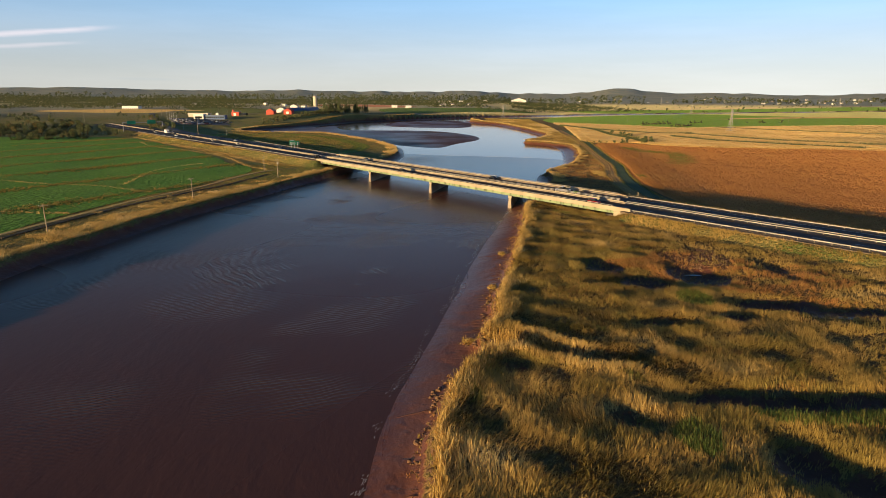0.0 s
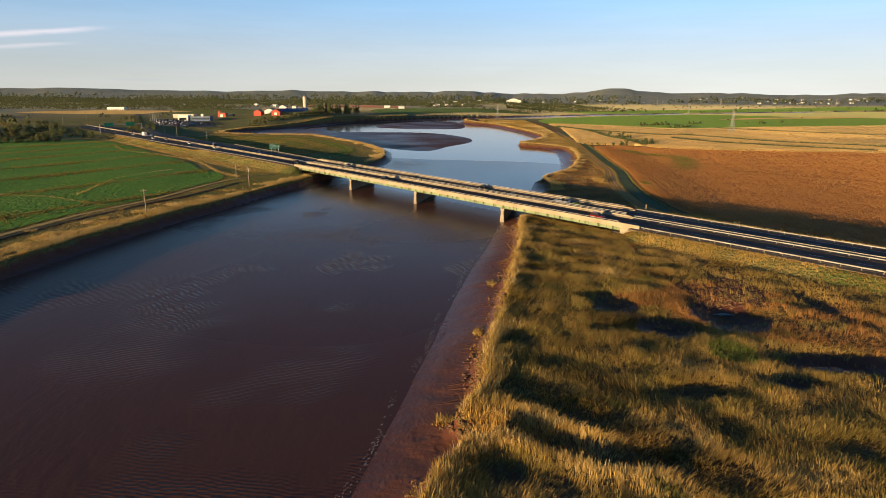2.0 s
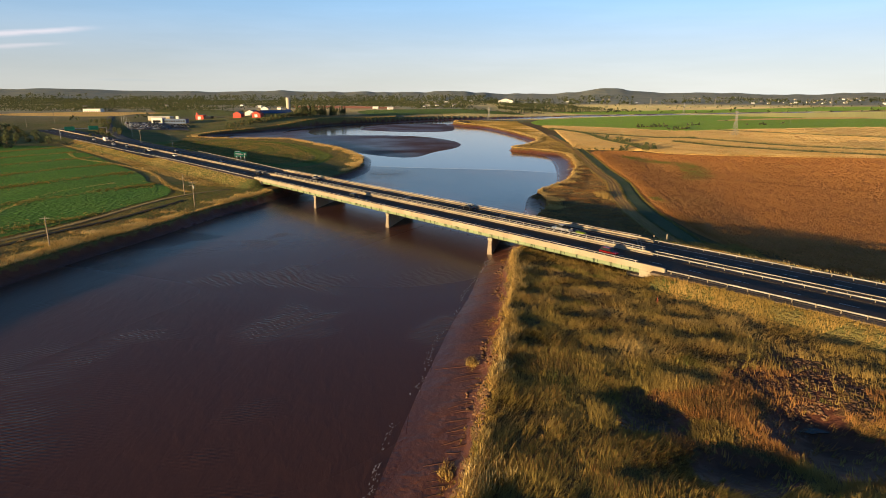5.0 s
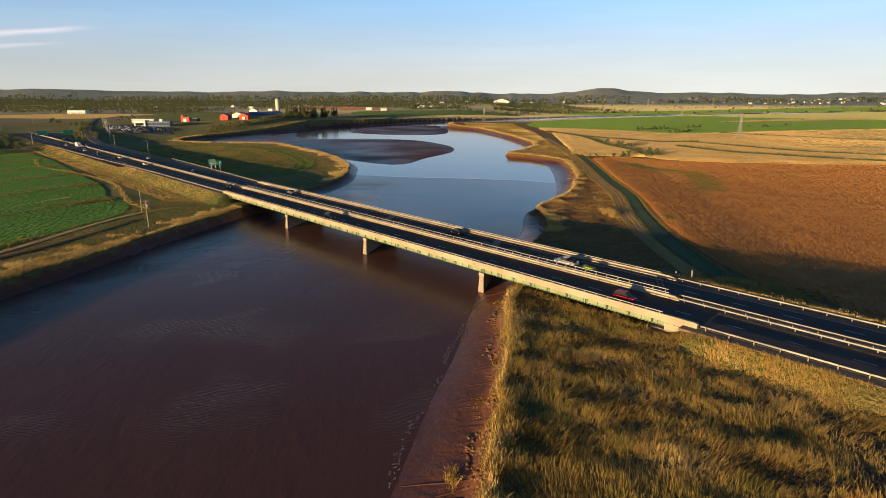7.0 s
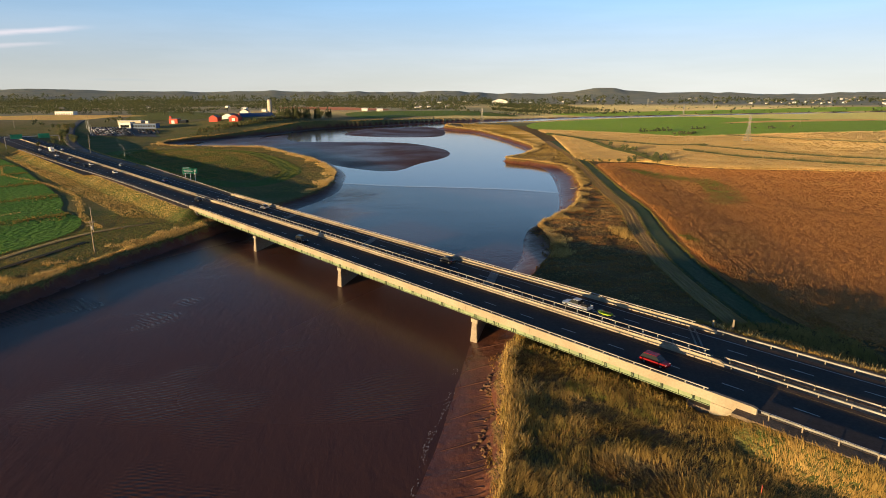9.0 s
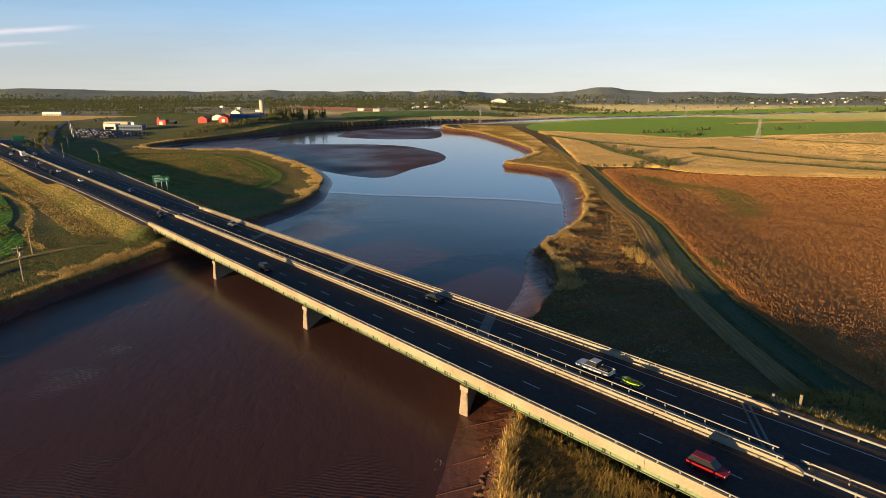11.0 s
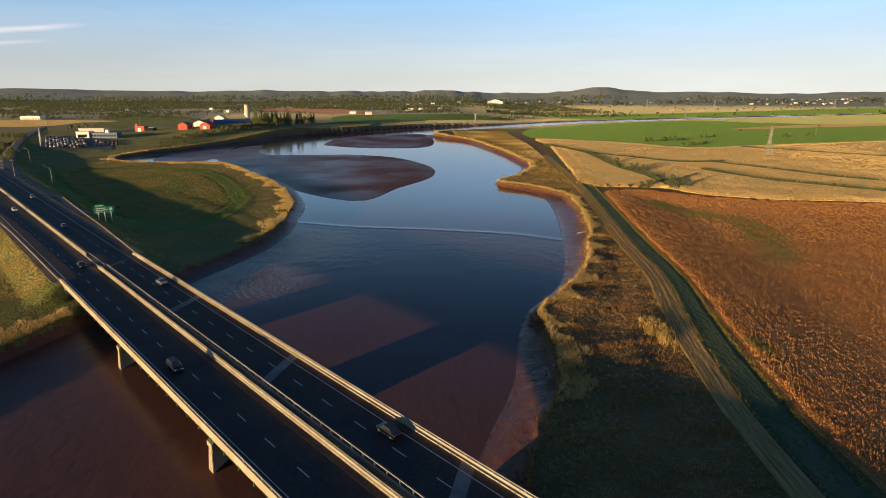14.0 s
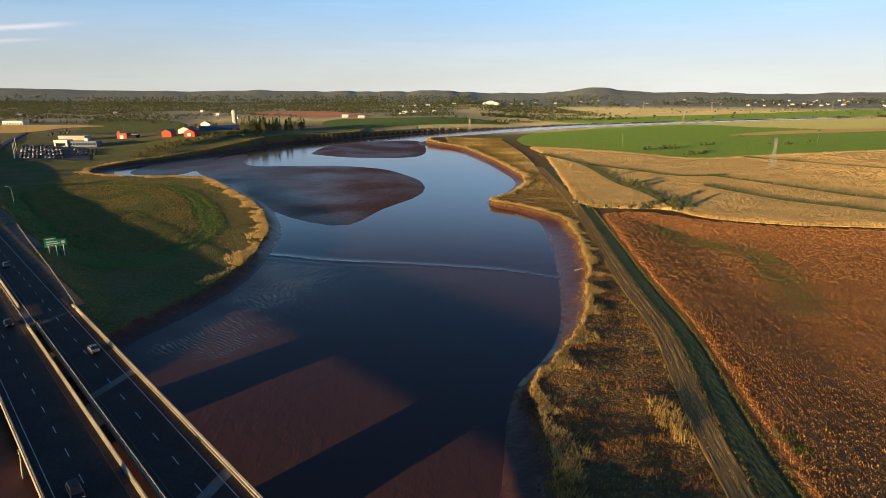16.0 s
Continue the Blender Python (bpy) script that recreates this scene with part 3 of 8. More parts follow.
# ---- plan of the bridge: u along it, n across it ----
BRIDGE_O = Vector((-72.03, 321.54, 0))
BRIDGE_A = math.atan2(-0.74609, 0.66584)
BRIDGE_M = Matrix.Translation(BRIDGE_O) @ Matrix.Rotation(BRIDGE_A, 4, "Z")
DECK = 6.2
SKEW = -0.66


def to_un(x, y):
    dx, dy = x - BRIDGE_O.x, y - BRIDGE_O.y
    return dx * 0.66584 - dy * 0.74609, dx * 0.74609 + dy * 0.66584


def from_un(u, n):
    return BRIDGE_O.x + 0.66584 * u + 0.74609 * n, BRIDGE_O.y - 0.74609 * u + 0.66584 * n


# ---- plan of the river ----
GRASS_RIGHT = [(-30, -320), (-14, -120), (-3, 20), (-1, 47), (0, 64), (2.2, 74), (3.4, 78.4), (8, 81.2), (14, 82.4), (9.5, 86.2), (5.4, 86.8), (7.4, 92), (9.2, 99), (10.2, 106), (12, 113), (16, 136), (20, 153), (23, 172), (27, 198), (34, 220), (40, 245), (49, 270), (52, 290), (52, 308), (61, 321), (71, 339), (83, 375), (92, 415), (98, 465), (95, 484), (84, 507), (68, 526), (86, 556), (102, 610), (99, 680), (90, 760), (72, 860), (36, 962), (120, 1085), (230, 1185), (420, 1330), (900, 1560), (1800, 1900), (2500, 2100)]
GRASS_LEFT = [(2500, 2180), (1700, 1930), (860, 1610), (420, 1420), (310, 1360), (184, 1266), (58, 1171), (-21, 1091), (-87, 1013), (-149, 948), (-183, 836), (-214, 753), (-239, 701), (-236, 668), (-222, 650), (-181, 637), (-139, 634), (-122, 616), (-87, 560), (-62, 515), (-44, 466), (-38, 433), (-37, 395), (-44, 368), (-52, 340), (-58, 318), (-63, 297), (-71, 274), (-80, 240), (-91, 205), (-99, 167), (-104, 138), (-106, 100), (-110, 0), (-120, -160), (-140, -320)]
WATER_RIGHT = [(-38, -320), (-22, -120), (-11, 20), (-9, 52), (-8, 68), (-5, 84), (-1, 104), (5, 136), (10, 160), (16, 184), (20, 204), (26, 232), (34, 256), (41, 275), (46, 299), (51, 314), (59, 326), (67, 345), (75, 382), (83, 432), (87, 475), (83, 500), (67, 530), (80, 560), (96, 612), (93, 680), (84, 760), (66, 858), (24, 960), (110, 1095), (222, 1195), (415, 1342), (896, 1572), (1800, 1915), (2500, 2115)]
WATER_LEFT = [(2500, 2168), (1703, 1918), (864, 1598), (425, 1408), (316, 1348), (190, 1254), (66, 1160), (-14, 1080), (-79, 1003), (-139, 938), (-172, 832), (-203, 752), (-226, 702), (-218, 672), (-200, 656), (-178, 644), (-137, 642), (-116, 620), (-81, 563), (-56, 518), (-38, 468), (-33, 433), (-31, 395), (-37, 362), (-47, 336), (-54, 312), (-60.5, 300), (-68.5, 272), (-77.5, 238), (-88, 200), (-95.5, 160), (-100.5, 134), (-102, 98), (-105, 0), (-112, -160), (-132, -320)]
BANKS = smooth_line(GRASS_RIGHT + GRASS_LEFT, True, 4)
SHORES = smooth_line(WATER_RIGHT + WATER_LEFT, True, 4)


def banks_wobbled():
    k = np.arange(len(BANKS))
    d = np.roll(BANKS, -1, 0) - np.roll(BANKS, 1, 0)
    d /= np.linalg.norm(d, axis=1)[:, None] + 1e-9
    w = 0.5 * np.sin(k * 1.7) + 0.8 * np.sin(k * 0.61 + 1.0) + 0.6 * np.sin(k * 2.9)
    return BANKS + np.stack([-d[:, 1], d[:, 0]], 1) * (w * 0.55)[:, None]


BANKS = banks_wobbled()
BROWN_FIELD = smooth_line([(85.5, 222), (85.4, 240), (86.0, 258), (87.8, 271), (90.6, 286), (94.1, 306), (99.6, 334), (103.8, 373), (111.8, 434), (117, 466), (122, 484), (141, 487), (157, 476), (167, 464), (198, 451), (240, 442), (420, 400), (560, 150), (460, -80), (300, -40), (190, 82), (122, 158), (92, 196)], True, 6)
TAN_FIELD = smooth_line([(118, 512), (128, 599), (140, 690), (150, 775), (153, 850), (210, 812), (245, 776), (281, 730), (344, 747), (516, 797), (760, 820), (800, 560), (600, 420), (420, 404), (240, 447), (198, 456), (169, 472), (160, 492), (146, 497), (131, 499)], True, 6)
GREEN_FIELD = smooth_line([(158, 985), (205, 1095), (320, 1196), (450, 1278), (552, 1312), (640, 1240), (760, 1110), (900, 1040), (900, 850), (760, 830), (516, 802), (344, 752), (282, 735), (247, 781), (212, 818), (158, 858), (148, 900)], True, 8)
LEFT_FIELD = smooth_line([(-132, 140), (-125, 178), (-120, 207), (-114.5, 226), (-108.5, 246), (-104, 274), (-101, 296), (-110, 318), (-128, 336), (-141, 358), (-191, 420), (-260, 500), (-315, 540), (-420, 520), (-480, 380), (-420, 220), (-300, 140), (-190, 120)], True, 6)
PENINSULA = smooth_line([(-60, 445), (-64, 468), (-72, 488), (-95, 537), (-131, 588), (-164, 604), (-205, 606), (-240, 585), (-216, 540), (-166, 476), (-124, 428), (-88, 398), (-66, 405)], True, 5)
TRACK = smooth_line([(76.2, 212), (76.6, 235), (78.2, 258), (80.4, 271), (82.9, 286), (87.3, 306), (93.4, 334), (97.4, 373), (105.5, 434), (111.5, 480), (118.5, 545), (128, 660), (136, 775), (138, 895), (142, 985), (185, 1110), (285, 1300), (420, 1400)], False, 4)
DYKE_ROAD = smooth_line([(-130, 100), (-126, 140), (-121, 175), (-117, 200), (-115.5, 210), (-111, 224), (-105, 244), (-100.5, 274), (-96.5, 291), (-90, 302), (-81, 311)], False, 4)
DYKE_SHADE_LINE = smooth_line([(-124, 130), (-117, 180), (-112.5, 202), (-108, 216), (-103, 233), (-98.5, 243), (-94.8, 256), (-91, 274), (-89, 284)], False, 4)
RAMP = smooth_line([(-118, 412), (-150, 447), (-176, 477), (-212, 517), (-257, 573), (-317, 662), (-392, 790), (-430, 862), (-456, 912), (-540, 1080)], False, 5)


# long low bars of red mud: outline and height
BARS = [(smooth_line([(-155, 677), (-169, 728), (-170, 794), (-154, 816), (-141, 758), (-121, 718), (-86, 716), (-46, 715), (-4, 690), (25, 629), (30, 584), (24, 552), (7, 516), (-7, 477), (-25, 481), (-55, 515), (-108, 601)], True, 8), 0.22),
        (smooth_line([(-90, 837), (-77, 945), (-23, 987), (22, 985), (33, 865), (21, 787), (-32, 779), (-76, 807)], True, 8), 0.25),
        (smooth_line([(-207, 672), (-214, 735), (-200, 792), (-178, 850), (-176, 800), (-171, 752), (-160, 682), (-172, 655)], True, 8), 0.25)]


CREEK = smooth_line([(-4, 79.5), (0.5, 81.2), (4.7, 83.6), (8.4, 85.6), (12.9, 83.2), (16.5, 80.6), (20, 78.2), (25.9, 77.7), (29.6, 79), (35, 84)], False, 2)


# wet hollows in the marsh: place, half sizes, depth
HOLLOWS = [(54.5, 121, 6.5, 8.5, 1.9), (42, 115.5, 6.5, 4.6, 1.7), (35, 126.5, 4.2, 6.5, 1.3), (60, 102, 9, 3.2, 1.9), (51.5, 95, 3.4, 2.2, 1.4), (73, 98, 9, 3.0, 1.6), (72.5, 124, 3, 8, 0.9), (45, 66.5, 17, 2.6, 1.7), (38, 54.5, 3.5, 4.5, 1.8), (42, 49.5, 4, 3, 1.5), (36, 92.5, 6, 2.2, 0.8), (21.5, 62, 2, 2.5, 1.0), (10, 75.5, 2.5, 2, 1.0), (13.8, 111, 2.4, 3.5, 0.7)]


def bare_marsh(x, y):
    """How bare of grass the marsh is, in and round its hollows."""
    bare = np.zeros(np.shape(x))
    rough = 0.22 * ripple(x, y, 3.0, 13)
    for hx, hy, rx, ry, deep in HOLLOWS:
        bare = np.maximum(bare, step01(1.2, 0.7, np.hypot((x - hx) / rx, (y - hy) / ry) + rough) * min(deep / 1.6, 1))
    return np.maximum(bare, 0.8 * step01(1.15, 0.7, np.hypot((x - 58) / 9, (y - 134) / 8.5) + 0.3 * ripple(x, y, 3.0, 14)))


def ground_height(x, y, relief=True):
    """Height of the land; also how much of it is mud, far farmland and short turf."""
    x, y = np.asarray(x, float), np.asarray(y, float)
    u, n = to_un(x, y)
    z = np.full(x.shape, 3.0)
    # marsh below the bridge on the near side
    near = (n < 0) & (x > -20)
    z = np.where(near, 3.9, z)
    if relief:
        z = z + np.where(near, 0.05 * ripple(x, y, 12, 1) + 0.05 * ripple(x, y, 4, 2), 0.12 * ripple(x, y, 20, 3) * step01(8, 20, line_distance(x, y, TRACK)))
        z = z + np.where((n > 20) & (x > 30) & (x < 112) & (y < 460), 0.35 * ripple(x, y, 7, 5) * step01(7, 15, line_distance(x, y, TRACK)), 0)
    # wet hollows in the marsh
    if relief:
        for hx, hy, rx, ry, deep in HOLLOWS:
            e = ((x - hx) / rx) ** 2 + ((y - hy) / ry) ** 2
            z = z - deep * np.exp(-e * 1.1)
    if relief:
        dc = line_distance(x, y, CREEK)
        z = z - np.where(near, 2.3 * np.exp(-(dc / 1.5) ** 2) * step01(37, 12, x) + 0.0, 0)
        z = z + np.where(near, 0.5 * np.exp(-((dc - 3.2) / 1.6) ** 2) * step01(37, 20, x), 0)
    z = z - np.where((n > 30) & (x < 30) & (y < 720), 0.7 * step01(30, 45, n), 0)
    z = z + 8.0 * np.exp(-((x + 235) / 70) ** 2 - ((y - 960) / 90) ** 2)
    # rise of the land behind the left bank
    q = -x * 0.45 + (y - 700) * 0.9
    left_side = step01(160, -60, x - np.clip(y - 1000, 0, 900) * 0.25)
    z = z + (6.0 * step01(60, 330, q) + 5.0 * step01(330, 800, q)) * left_side
    r = np.hypot(x, y)
    ang = np.arctan2(x, np.maximum(y, 1))
    hills = 48 + 5 * np.sin(ang * 9 + 1.1) + 3.5 * np.sin(ang * 21 + 0.4) + 2 * np.sin(ang * 43) + 44 * np.exp(-((ang - 0.275) / 0.05) ** 2) + 14 * np.exp(-((ang - 0.42) / 0.06) ** 2) + 10 * step01(0.1, -0.3, ang) + 2.2 * np.sin(ang * 97) + 1.6 * np.sin(ang * 151 + 1) + 1.2 * np.sin(ang * 233 + 2)
    z = z + hills * step01(2500, 4650, r) ** 1.3 * step01(-500, 600, y)
    z = z + 6 * step01(1900, 2800, r) * step01(-500, 600, y)
    # dyked farmland lies lower than the marsh
    z = z - np.where(inside(x, y, BROWN_FIELD), 1.35 * step01(0.5, 34, line_distance(x, y, BROWN_FIELD, True)), 0)
    # causeway of the highway
    top = DECK - 0.25
    n0 = -2.2 - 5.0 * step01(-120, -330, u)
    n1 = 26.0
    away = np.maximum(np.maximum(n0 - n, n - n1), 0)
    ends = np.maximum(0, np.minimum(u - (2 + SKEW * n), 191.5 + SKEW * n - u))
    bank = top - away / 2.3 - ends / 1.5
    z = np.maximum(z, np.where(u > 700, z, bank))
    # ramp
    dr = line_distance(x, y, RAMP)
    ramp_top = 5.7 + 4.3 * step01(600, 900, y)
    z = np.maximum(z, ramp_top - np.maximum(dr - 5.5, 0) / 2.3)
    # river channel
    db, ds = line_distance(x, y, BANKS, True), line_distance(x, y, SHORES, True)
    inb, ins = inside(x, y, BANKS), inside(x, y, SHORES)
    f = db / (db + ds + 1e-6)
    z = z - np.where(x > -60, 1.7 * step01(75, 15, db) * step01(940, 1060, y), 0)
    lip = np.minimum(z, 3.9)
    gully = 0.0
    if relief:
        gully = 0.03 * np.abs(ripple(x * 0.35, y, 2.6, 9)) * step01(0, 0.3, f) * step01(1.0, 0.6, f)
    shore = np.where(f < 0.16, lip - (lip - 1.4) * step01(0, 0.16, f), 1.4 - 1.45 * (f - 0.16) / 0.84) - gully
    z = np.where(inb & ~ins, np.minimum(z, shore), z)
    z = np.where(ins, -np.minimum(0.05 + ds * 0.14, 2.6), z)
    # mud bars
    for ring, hi in BARS:
        d = line_distance(x, y, ring, True)
        bar = inside(x, y, ring)
        rise = np.where(bar, 0.06 + hi * (1 - np.exp(-d / 14)) + 0.05 * ripple(x, y, 22, 11) * step01(0, 12, d), -d * 0.08)
        z = np.where(ins, np.maximum(z, rise), z)
    mud = np.where(inb, np.where(f < 0.1, 0.0, 1.0), 0.0)
    mud = np.where(ins, 1.0, mud)
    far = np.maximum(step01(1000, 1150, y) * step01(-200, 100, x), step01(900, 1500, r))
    bare = bare_marsh(x, y)
    mud = np.where(inb | ins, mud, np.maximum(mud, np.where(near, 0.8 * bare, 0)))
    slope = ((away < 14) & (away > 0) & (bank > 3.0)) | ((n < 0) & (x < -60)) | ((n > 24) & (x < 20) & (y > 0)) | ((x < -130) & (y > 0)) | ((y > 960) & (x > 60))
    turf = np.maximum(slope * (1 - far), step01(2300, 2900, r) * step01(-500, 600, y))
    # standing film of water on the low side of the bars
    film = step01(-12, -62, x + 0.12 * (y - 600) + 12 * ripple(x, y, 30, 12)) * (1 - np.exp(-((x + 152) / 16) ** 2 - ((y - 705) / 26) ** 2))
    film = np.where(y > 776, 0.06, 0.52 * film)
    turf = np.maximum(turf, 0.75 * np.maximum(step01(1230, 1500, y) * step01(260, 40, x), step01(-330, -420, x) * step01(640, 760, y)) * (r < 3200))
    turf = np.where(ins, film, np.where(inb, 0.30 * step01(0.12, 0.4, f) + 0.55 * step01(0.45, 0.98, f), turf))
    return z, mud, far, turf


def axis(breaks):
    out = []
    for a, b, d in breaks:
        out += list(np.arange(a, b, d))
    return np.array(out + [breaks[-1][1]], float)


gx = axis([(-4800, -1600, 80), (-1600, -600, 40), (-600, -260, 10), (-260, -120, 3.5), (-120, 118, 1.5), (118, 260, 4), (260, 600, 12), (600, 1600, 40), (1600, 4800, 80)])
gy = axis([(-4800, -400, 220), (-400, -40, 24), (-40, 20, 4), (20, 390, 1.5), (390, 660, 3), (660, 1010, 5), (1010, 1300, 9), (1300, 1700, 20), (1700, 2600, 60), (2600, 4900, 100)])
GX, GY = np.meshgrid(gx, gy)
GZ, MUD, FAR, TURF = ground_height(GX, GY)
nx, ny = len(gx), len(gy)
idx = np.arange(nx * ny).reshape(ny, nx)
quads = np.stack([idx[:-1, :-1], idx[:-1, 1:], idx[1:, 1:], idx[1:, :-1]], -1).reshape(-1, 4)


def grid_mesh(name, verts, quads):
    me = bpy.data.meshes.new(name)
    me.vertices.add(len(verts))
    me.vertices.foreach_set("co", np.ascontiguousarray(verts, np.float32).ravel())
    k = quads.shape[1]
    me.loops.add(quads.size)
    me.loops.foreach_set("vertex_index", np.ascontiguousarray(quads, np.int32).ravel())
    me.polygons.add(len(quads))
    me.polygons.foreach_set("loop_start", np.arange(0, quads.size, k, dtype=np.int32))
    me.update(calc_edges=True)
    me.validate()
    return me


def colour_points(me, name, rgb):
    at = me.attributes.new(name, "FLOAT_COLOR", "POINT")
    at.data.foreach_set("color", np.concatenate([rgb, np.ones((len(rgb), 1))], 1).astype(np.float32).ravel())


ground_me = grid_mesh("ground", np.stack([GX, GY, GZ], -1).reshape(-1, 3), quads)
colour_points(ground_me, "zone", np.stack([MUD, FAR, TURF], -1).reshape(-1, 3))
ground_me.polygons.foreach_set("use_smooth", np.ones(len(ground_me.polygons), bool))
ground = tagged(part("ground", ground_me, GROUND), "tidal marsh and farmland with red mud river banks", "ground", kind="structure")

# ---- water ----
BORE = smooth_line([(-36, 424), (-21, 419), (-4, 413), (18, 409), (40, 404), (60, 398), (76, 388)], False, 3)
wx = axis([(-4000, -300, 300), (-300, -130, 20), (-130, 110, 2.5), (110, 300, 20), (300, 3000, 200)])
wy = axis([(-600, -60, 60), (-60, 380, 3), (380, 440, 1.0), (440, 700, 6), (700, 2600, 50)])
WX, WY = np.meshgrid(wx, wy)
bore_y = np.interp(WX, BORE[:, 0], BORE[:, 1])
behind = bore_y - WY
WZ = np.where(WY < 500, 0.012 * ripple(WX, WY, 9, 21) + 0.006 * ripple(WX, WY, 3.2, 22), 0.0)
front = np.exp(-(behind / 1.6) ** 2) * 0.10 + np.where(behind > 0, 0.022 * np.exp(-behind / 10) * np.cos(behind * 1.1), 0)
WZ = WZ * np.where(behind > 0, 1.0, 0.15) + np.where((WX > -60) & (WX < 90), front, 0)
CHOP = np.where(behind > 0, np.where(WY > 150, 0.5, 0.36) + 0.25 * np.clip(ripple(WX, WY, 26, 23) + 0.3, 0, 1.4), 0.10)
CHOP = np.where((WY > 940) & (WX > -60), 0.3, CHOP) + np.where((WX < 10) & (behind > 0) & (behind < 60), 0.45, 0)
wi = np.arange(WX.size).reshape(WX.shape)
water_me = grid_mesh("water", np.stack([WX, WY, WZ], -1).reshape(-1, 3), np.stack([wi[:-1, :-1], wi[:-1, 1:], wi[1:, 1:], wi[1:, :-1]], -1).reshape(-1, 4))
SILT = np.where((WX > -140) & (WX < 110), step01(-0.5, 3.0, behind), step01(500, 300, WY)) * (0.86 + 0.14 * ripple(WX, WY, 45, 24)) * np.where(to_un(WX, WY)[1] > 14, 0.5, 1.0)
SHOAL = step01(0.25, 0.9, ripple(WX, WY, 15, 25) + 0.35 * ripple(WX, WY, 5, 26)) * step01(240, 200, WY + 0.9 * WX)
for shx, shy, rx, ry in ((-49, 130, 11, 14), (-44, 110, 9, 9), (-51, 69, 10, 9), (-21, 385, 15, 22), (-26, 340, 14, 16)):
    SHOAL = np.maximum(SHOAL, 1.3 * np.exp(-((WX - shx) / rx) ** 2 - ((WY - shy) / ry) ** 2) * (0.8 + 0.4 * ripple(WX, WY, 6, 27)))
for key, grid in (("silt", SILT), ("wavelets", SHOAL)):
    at = water_me.attributes.new(key, "FLOAT", "POINT")
    at.data.foreach_set("value", np.clip(grid, 0, 1.5).astype(np.float32).ravel())
at = water_me.attributes.new("chop", "FLOAT", "POINT")
at.data.foreach_set("value", CHOP.astype(np.float32).ravel())
water_me.polygons.foreach_set("use_smooth", np.ones(len(water_me.polygons), bool))
water = tagged(part("water", water_me, WATER), "silty red-brown tidal river with a low bore wave", "river", kind="structure")

# ---- highway ----
def strip(name, line_u, n0, n1, z, mat, label, category, thick=0.12):
    """A straight ribbon of pavement in bridge coordinates."""
    bm = bmesh.new()
    sec = [(n0, -thick), (n1, -thick), (n1, 0), (n0, 0)]
    pts = [(u, 0, z) for u in line_u]
    sweep(bm, sec, pts)
    ob = part(name, bm, mat)
    ob.matrix_basis = BRIDGE_M
    return tagged(ob, label, category, kind="structure")


LONG_U = [-1500, -700, -350, -100, 0, 100, 200, 350, 700]
strip("road_near", LONG_U, 0.55, 10.55, DECK, ASPHALT, "dark asphalt carriageway with white lane lines", "road")
strip("road_far", LONG_U, 12.95, 22.35, DECK, ASPHALT, "dark asphalt carriageway with white lane lines", "road")
for name, ua, ub in (("road_shoulder_left", -1500, -1.5), ("road_shoulder_right", 190.5, 700)):
    strip(name, [ua, ub], -1.7, 0.5, DECK - 0.1, GRAVEL, "gravel shoulder beside the carriageway", "road shoulder", 0.5)
for name, ua, ub in (("road_shoulder_left", -1500, -17), ("road_shoulder_right", 174.5, 700)):
    strip(name, [ua, ub], 22.4, 25.6, DECK - 0.1, GRAVEL, "gravel shoulder beside the carriageway", "road shoulder", 0.5)
for name, ua, ub in (("road_median_left", -1500, -9), ("road_median_right", 181, 700)):
    strip(name, [ua, ub], 10.6, 12.9, DECK - 0.03, OLD_ASPHALT, "paved median between the guard rails", "road median", 0.5)
strip("road_merge_lane", [-1500, -420, -130], -6.5, 0.5, DECK - 0.02, ASPHALT, "asphalt merging lane of the interchange", "road", 0.12)

road_marks = tagged(thing("road_marking", (0, 0, 0), "white and yellow painted lane lines on asphalt", "road marking"), kind="structure")
road_marks.matrix_basis = BRIDGE_M
for n in (1.5, 20.75):
    part("edge_line", boxed((-900, 600, n - 0.08, n + 0.08, DECK - 0.05, DECK + 0.012)), PAINT, road_marks)
for n in (9.5, 13.9):
    part("edge_line", boxed((-900, 600, n - 0.07, n + 0.07, DECK - 0.05, DECK + 0.012)), YELLOW_PAINT, road_marks)
dash = boxed((0, 3.0, -0.08, 0.08, -0.05, 0.012))
dash_me = bpy.data.meshes.new("lane_dash")
dash.to_mesh(dash_me)
dash_me.materials.append(PAINT)
for n, start in ((5.4, -411.6), (17.4, -415.6)):
    for k in range(94):
        ob = part("lane_dash", dash_me, None, road_marks)
        ob.location = (start + 9.2 * k, n, DECK)
rest = bmesh.new()
for n in (5.4, 17.4):
    for k in range(50):
        box(rest, -420 - 9.2 * k, -417 - 9.2 * k, n - 0.08, n + 0.08, DECK - 0.05, DECK + 0.012)
for k in range(60):
    box(rest, -900 + 9.2 * k, -897 + 9.2 * k, 1.9, 2.05, DECK - 0.05, DECK + 0.012)
tagged(part("far_lane_dashes", rest, PAINT, road_marks), kind="stuff")

# ---- bridge ----
bridge = thing("road_bridge", (0, 0, 0), "two-lane-each-way highway bridge, concrete parapets on green steel girders", "bridge")
bridge.matrix_basis = BRIDGE_M


def skewed(bm, u0, u1, n0, n1, z0, z1):
    """A slab whose ends follow the skew of the crossing."""
    o = [(u0 + SKEW * n0, n0), (u1 + SKEW * n0, n0), (u1 + SKEW * n1, n1), (u0 + SKEW * n1, n1)]
    return prism(bm, o, z0, z1)


U0, U1 = 1.0, 188.5
part("near_deck_slab", skewed(bmesh.new(), U0, U1, 0.15, 11.0, DECK - 0.42, DECK - 0.13), CONCRETE, bridge)
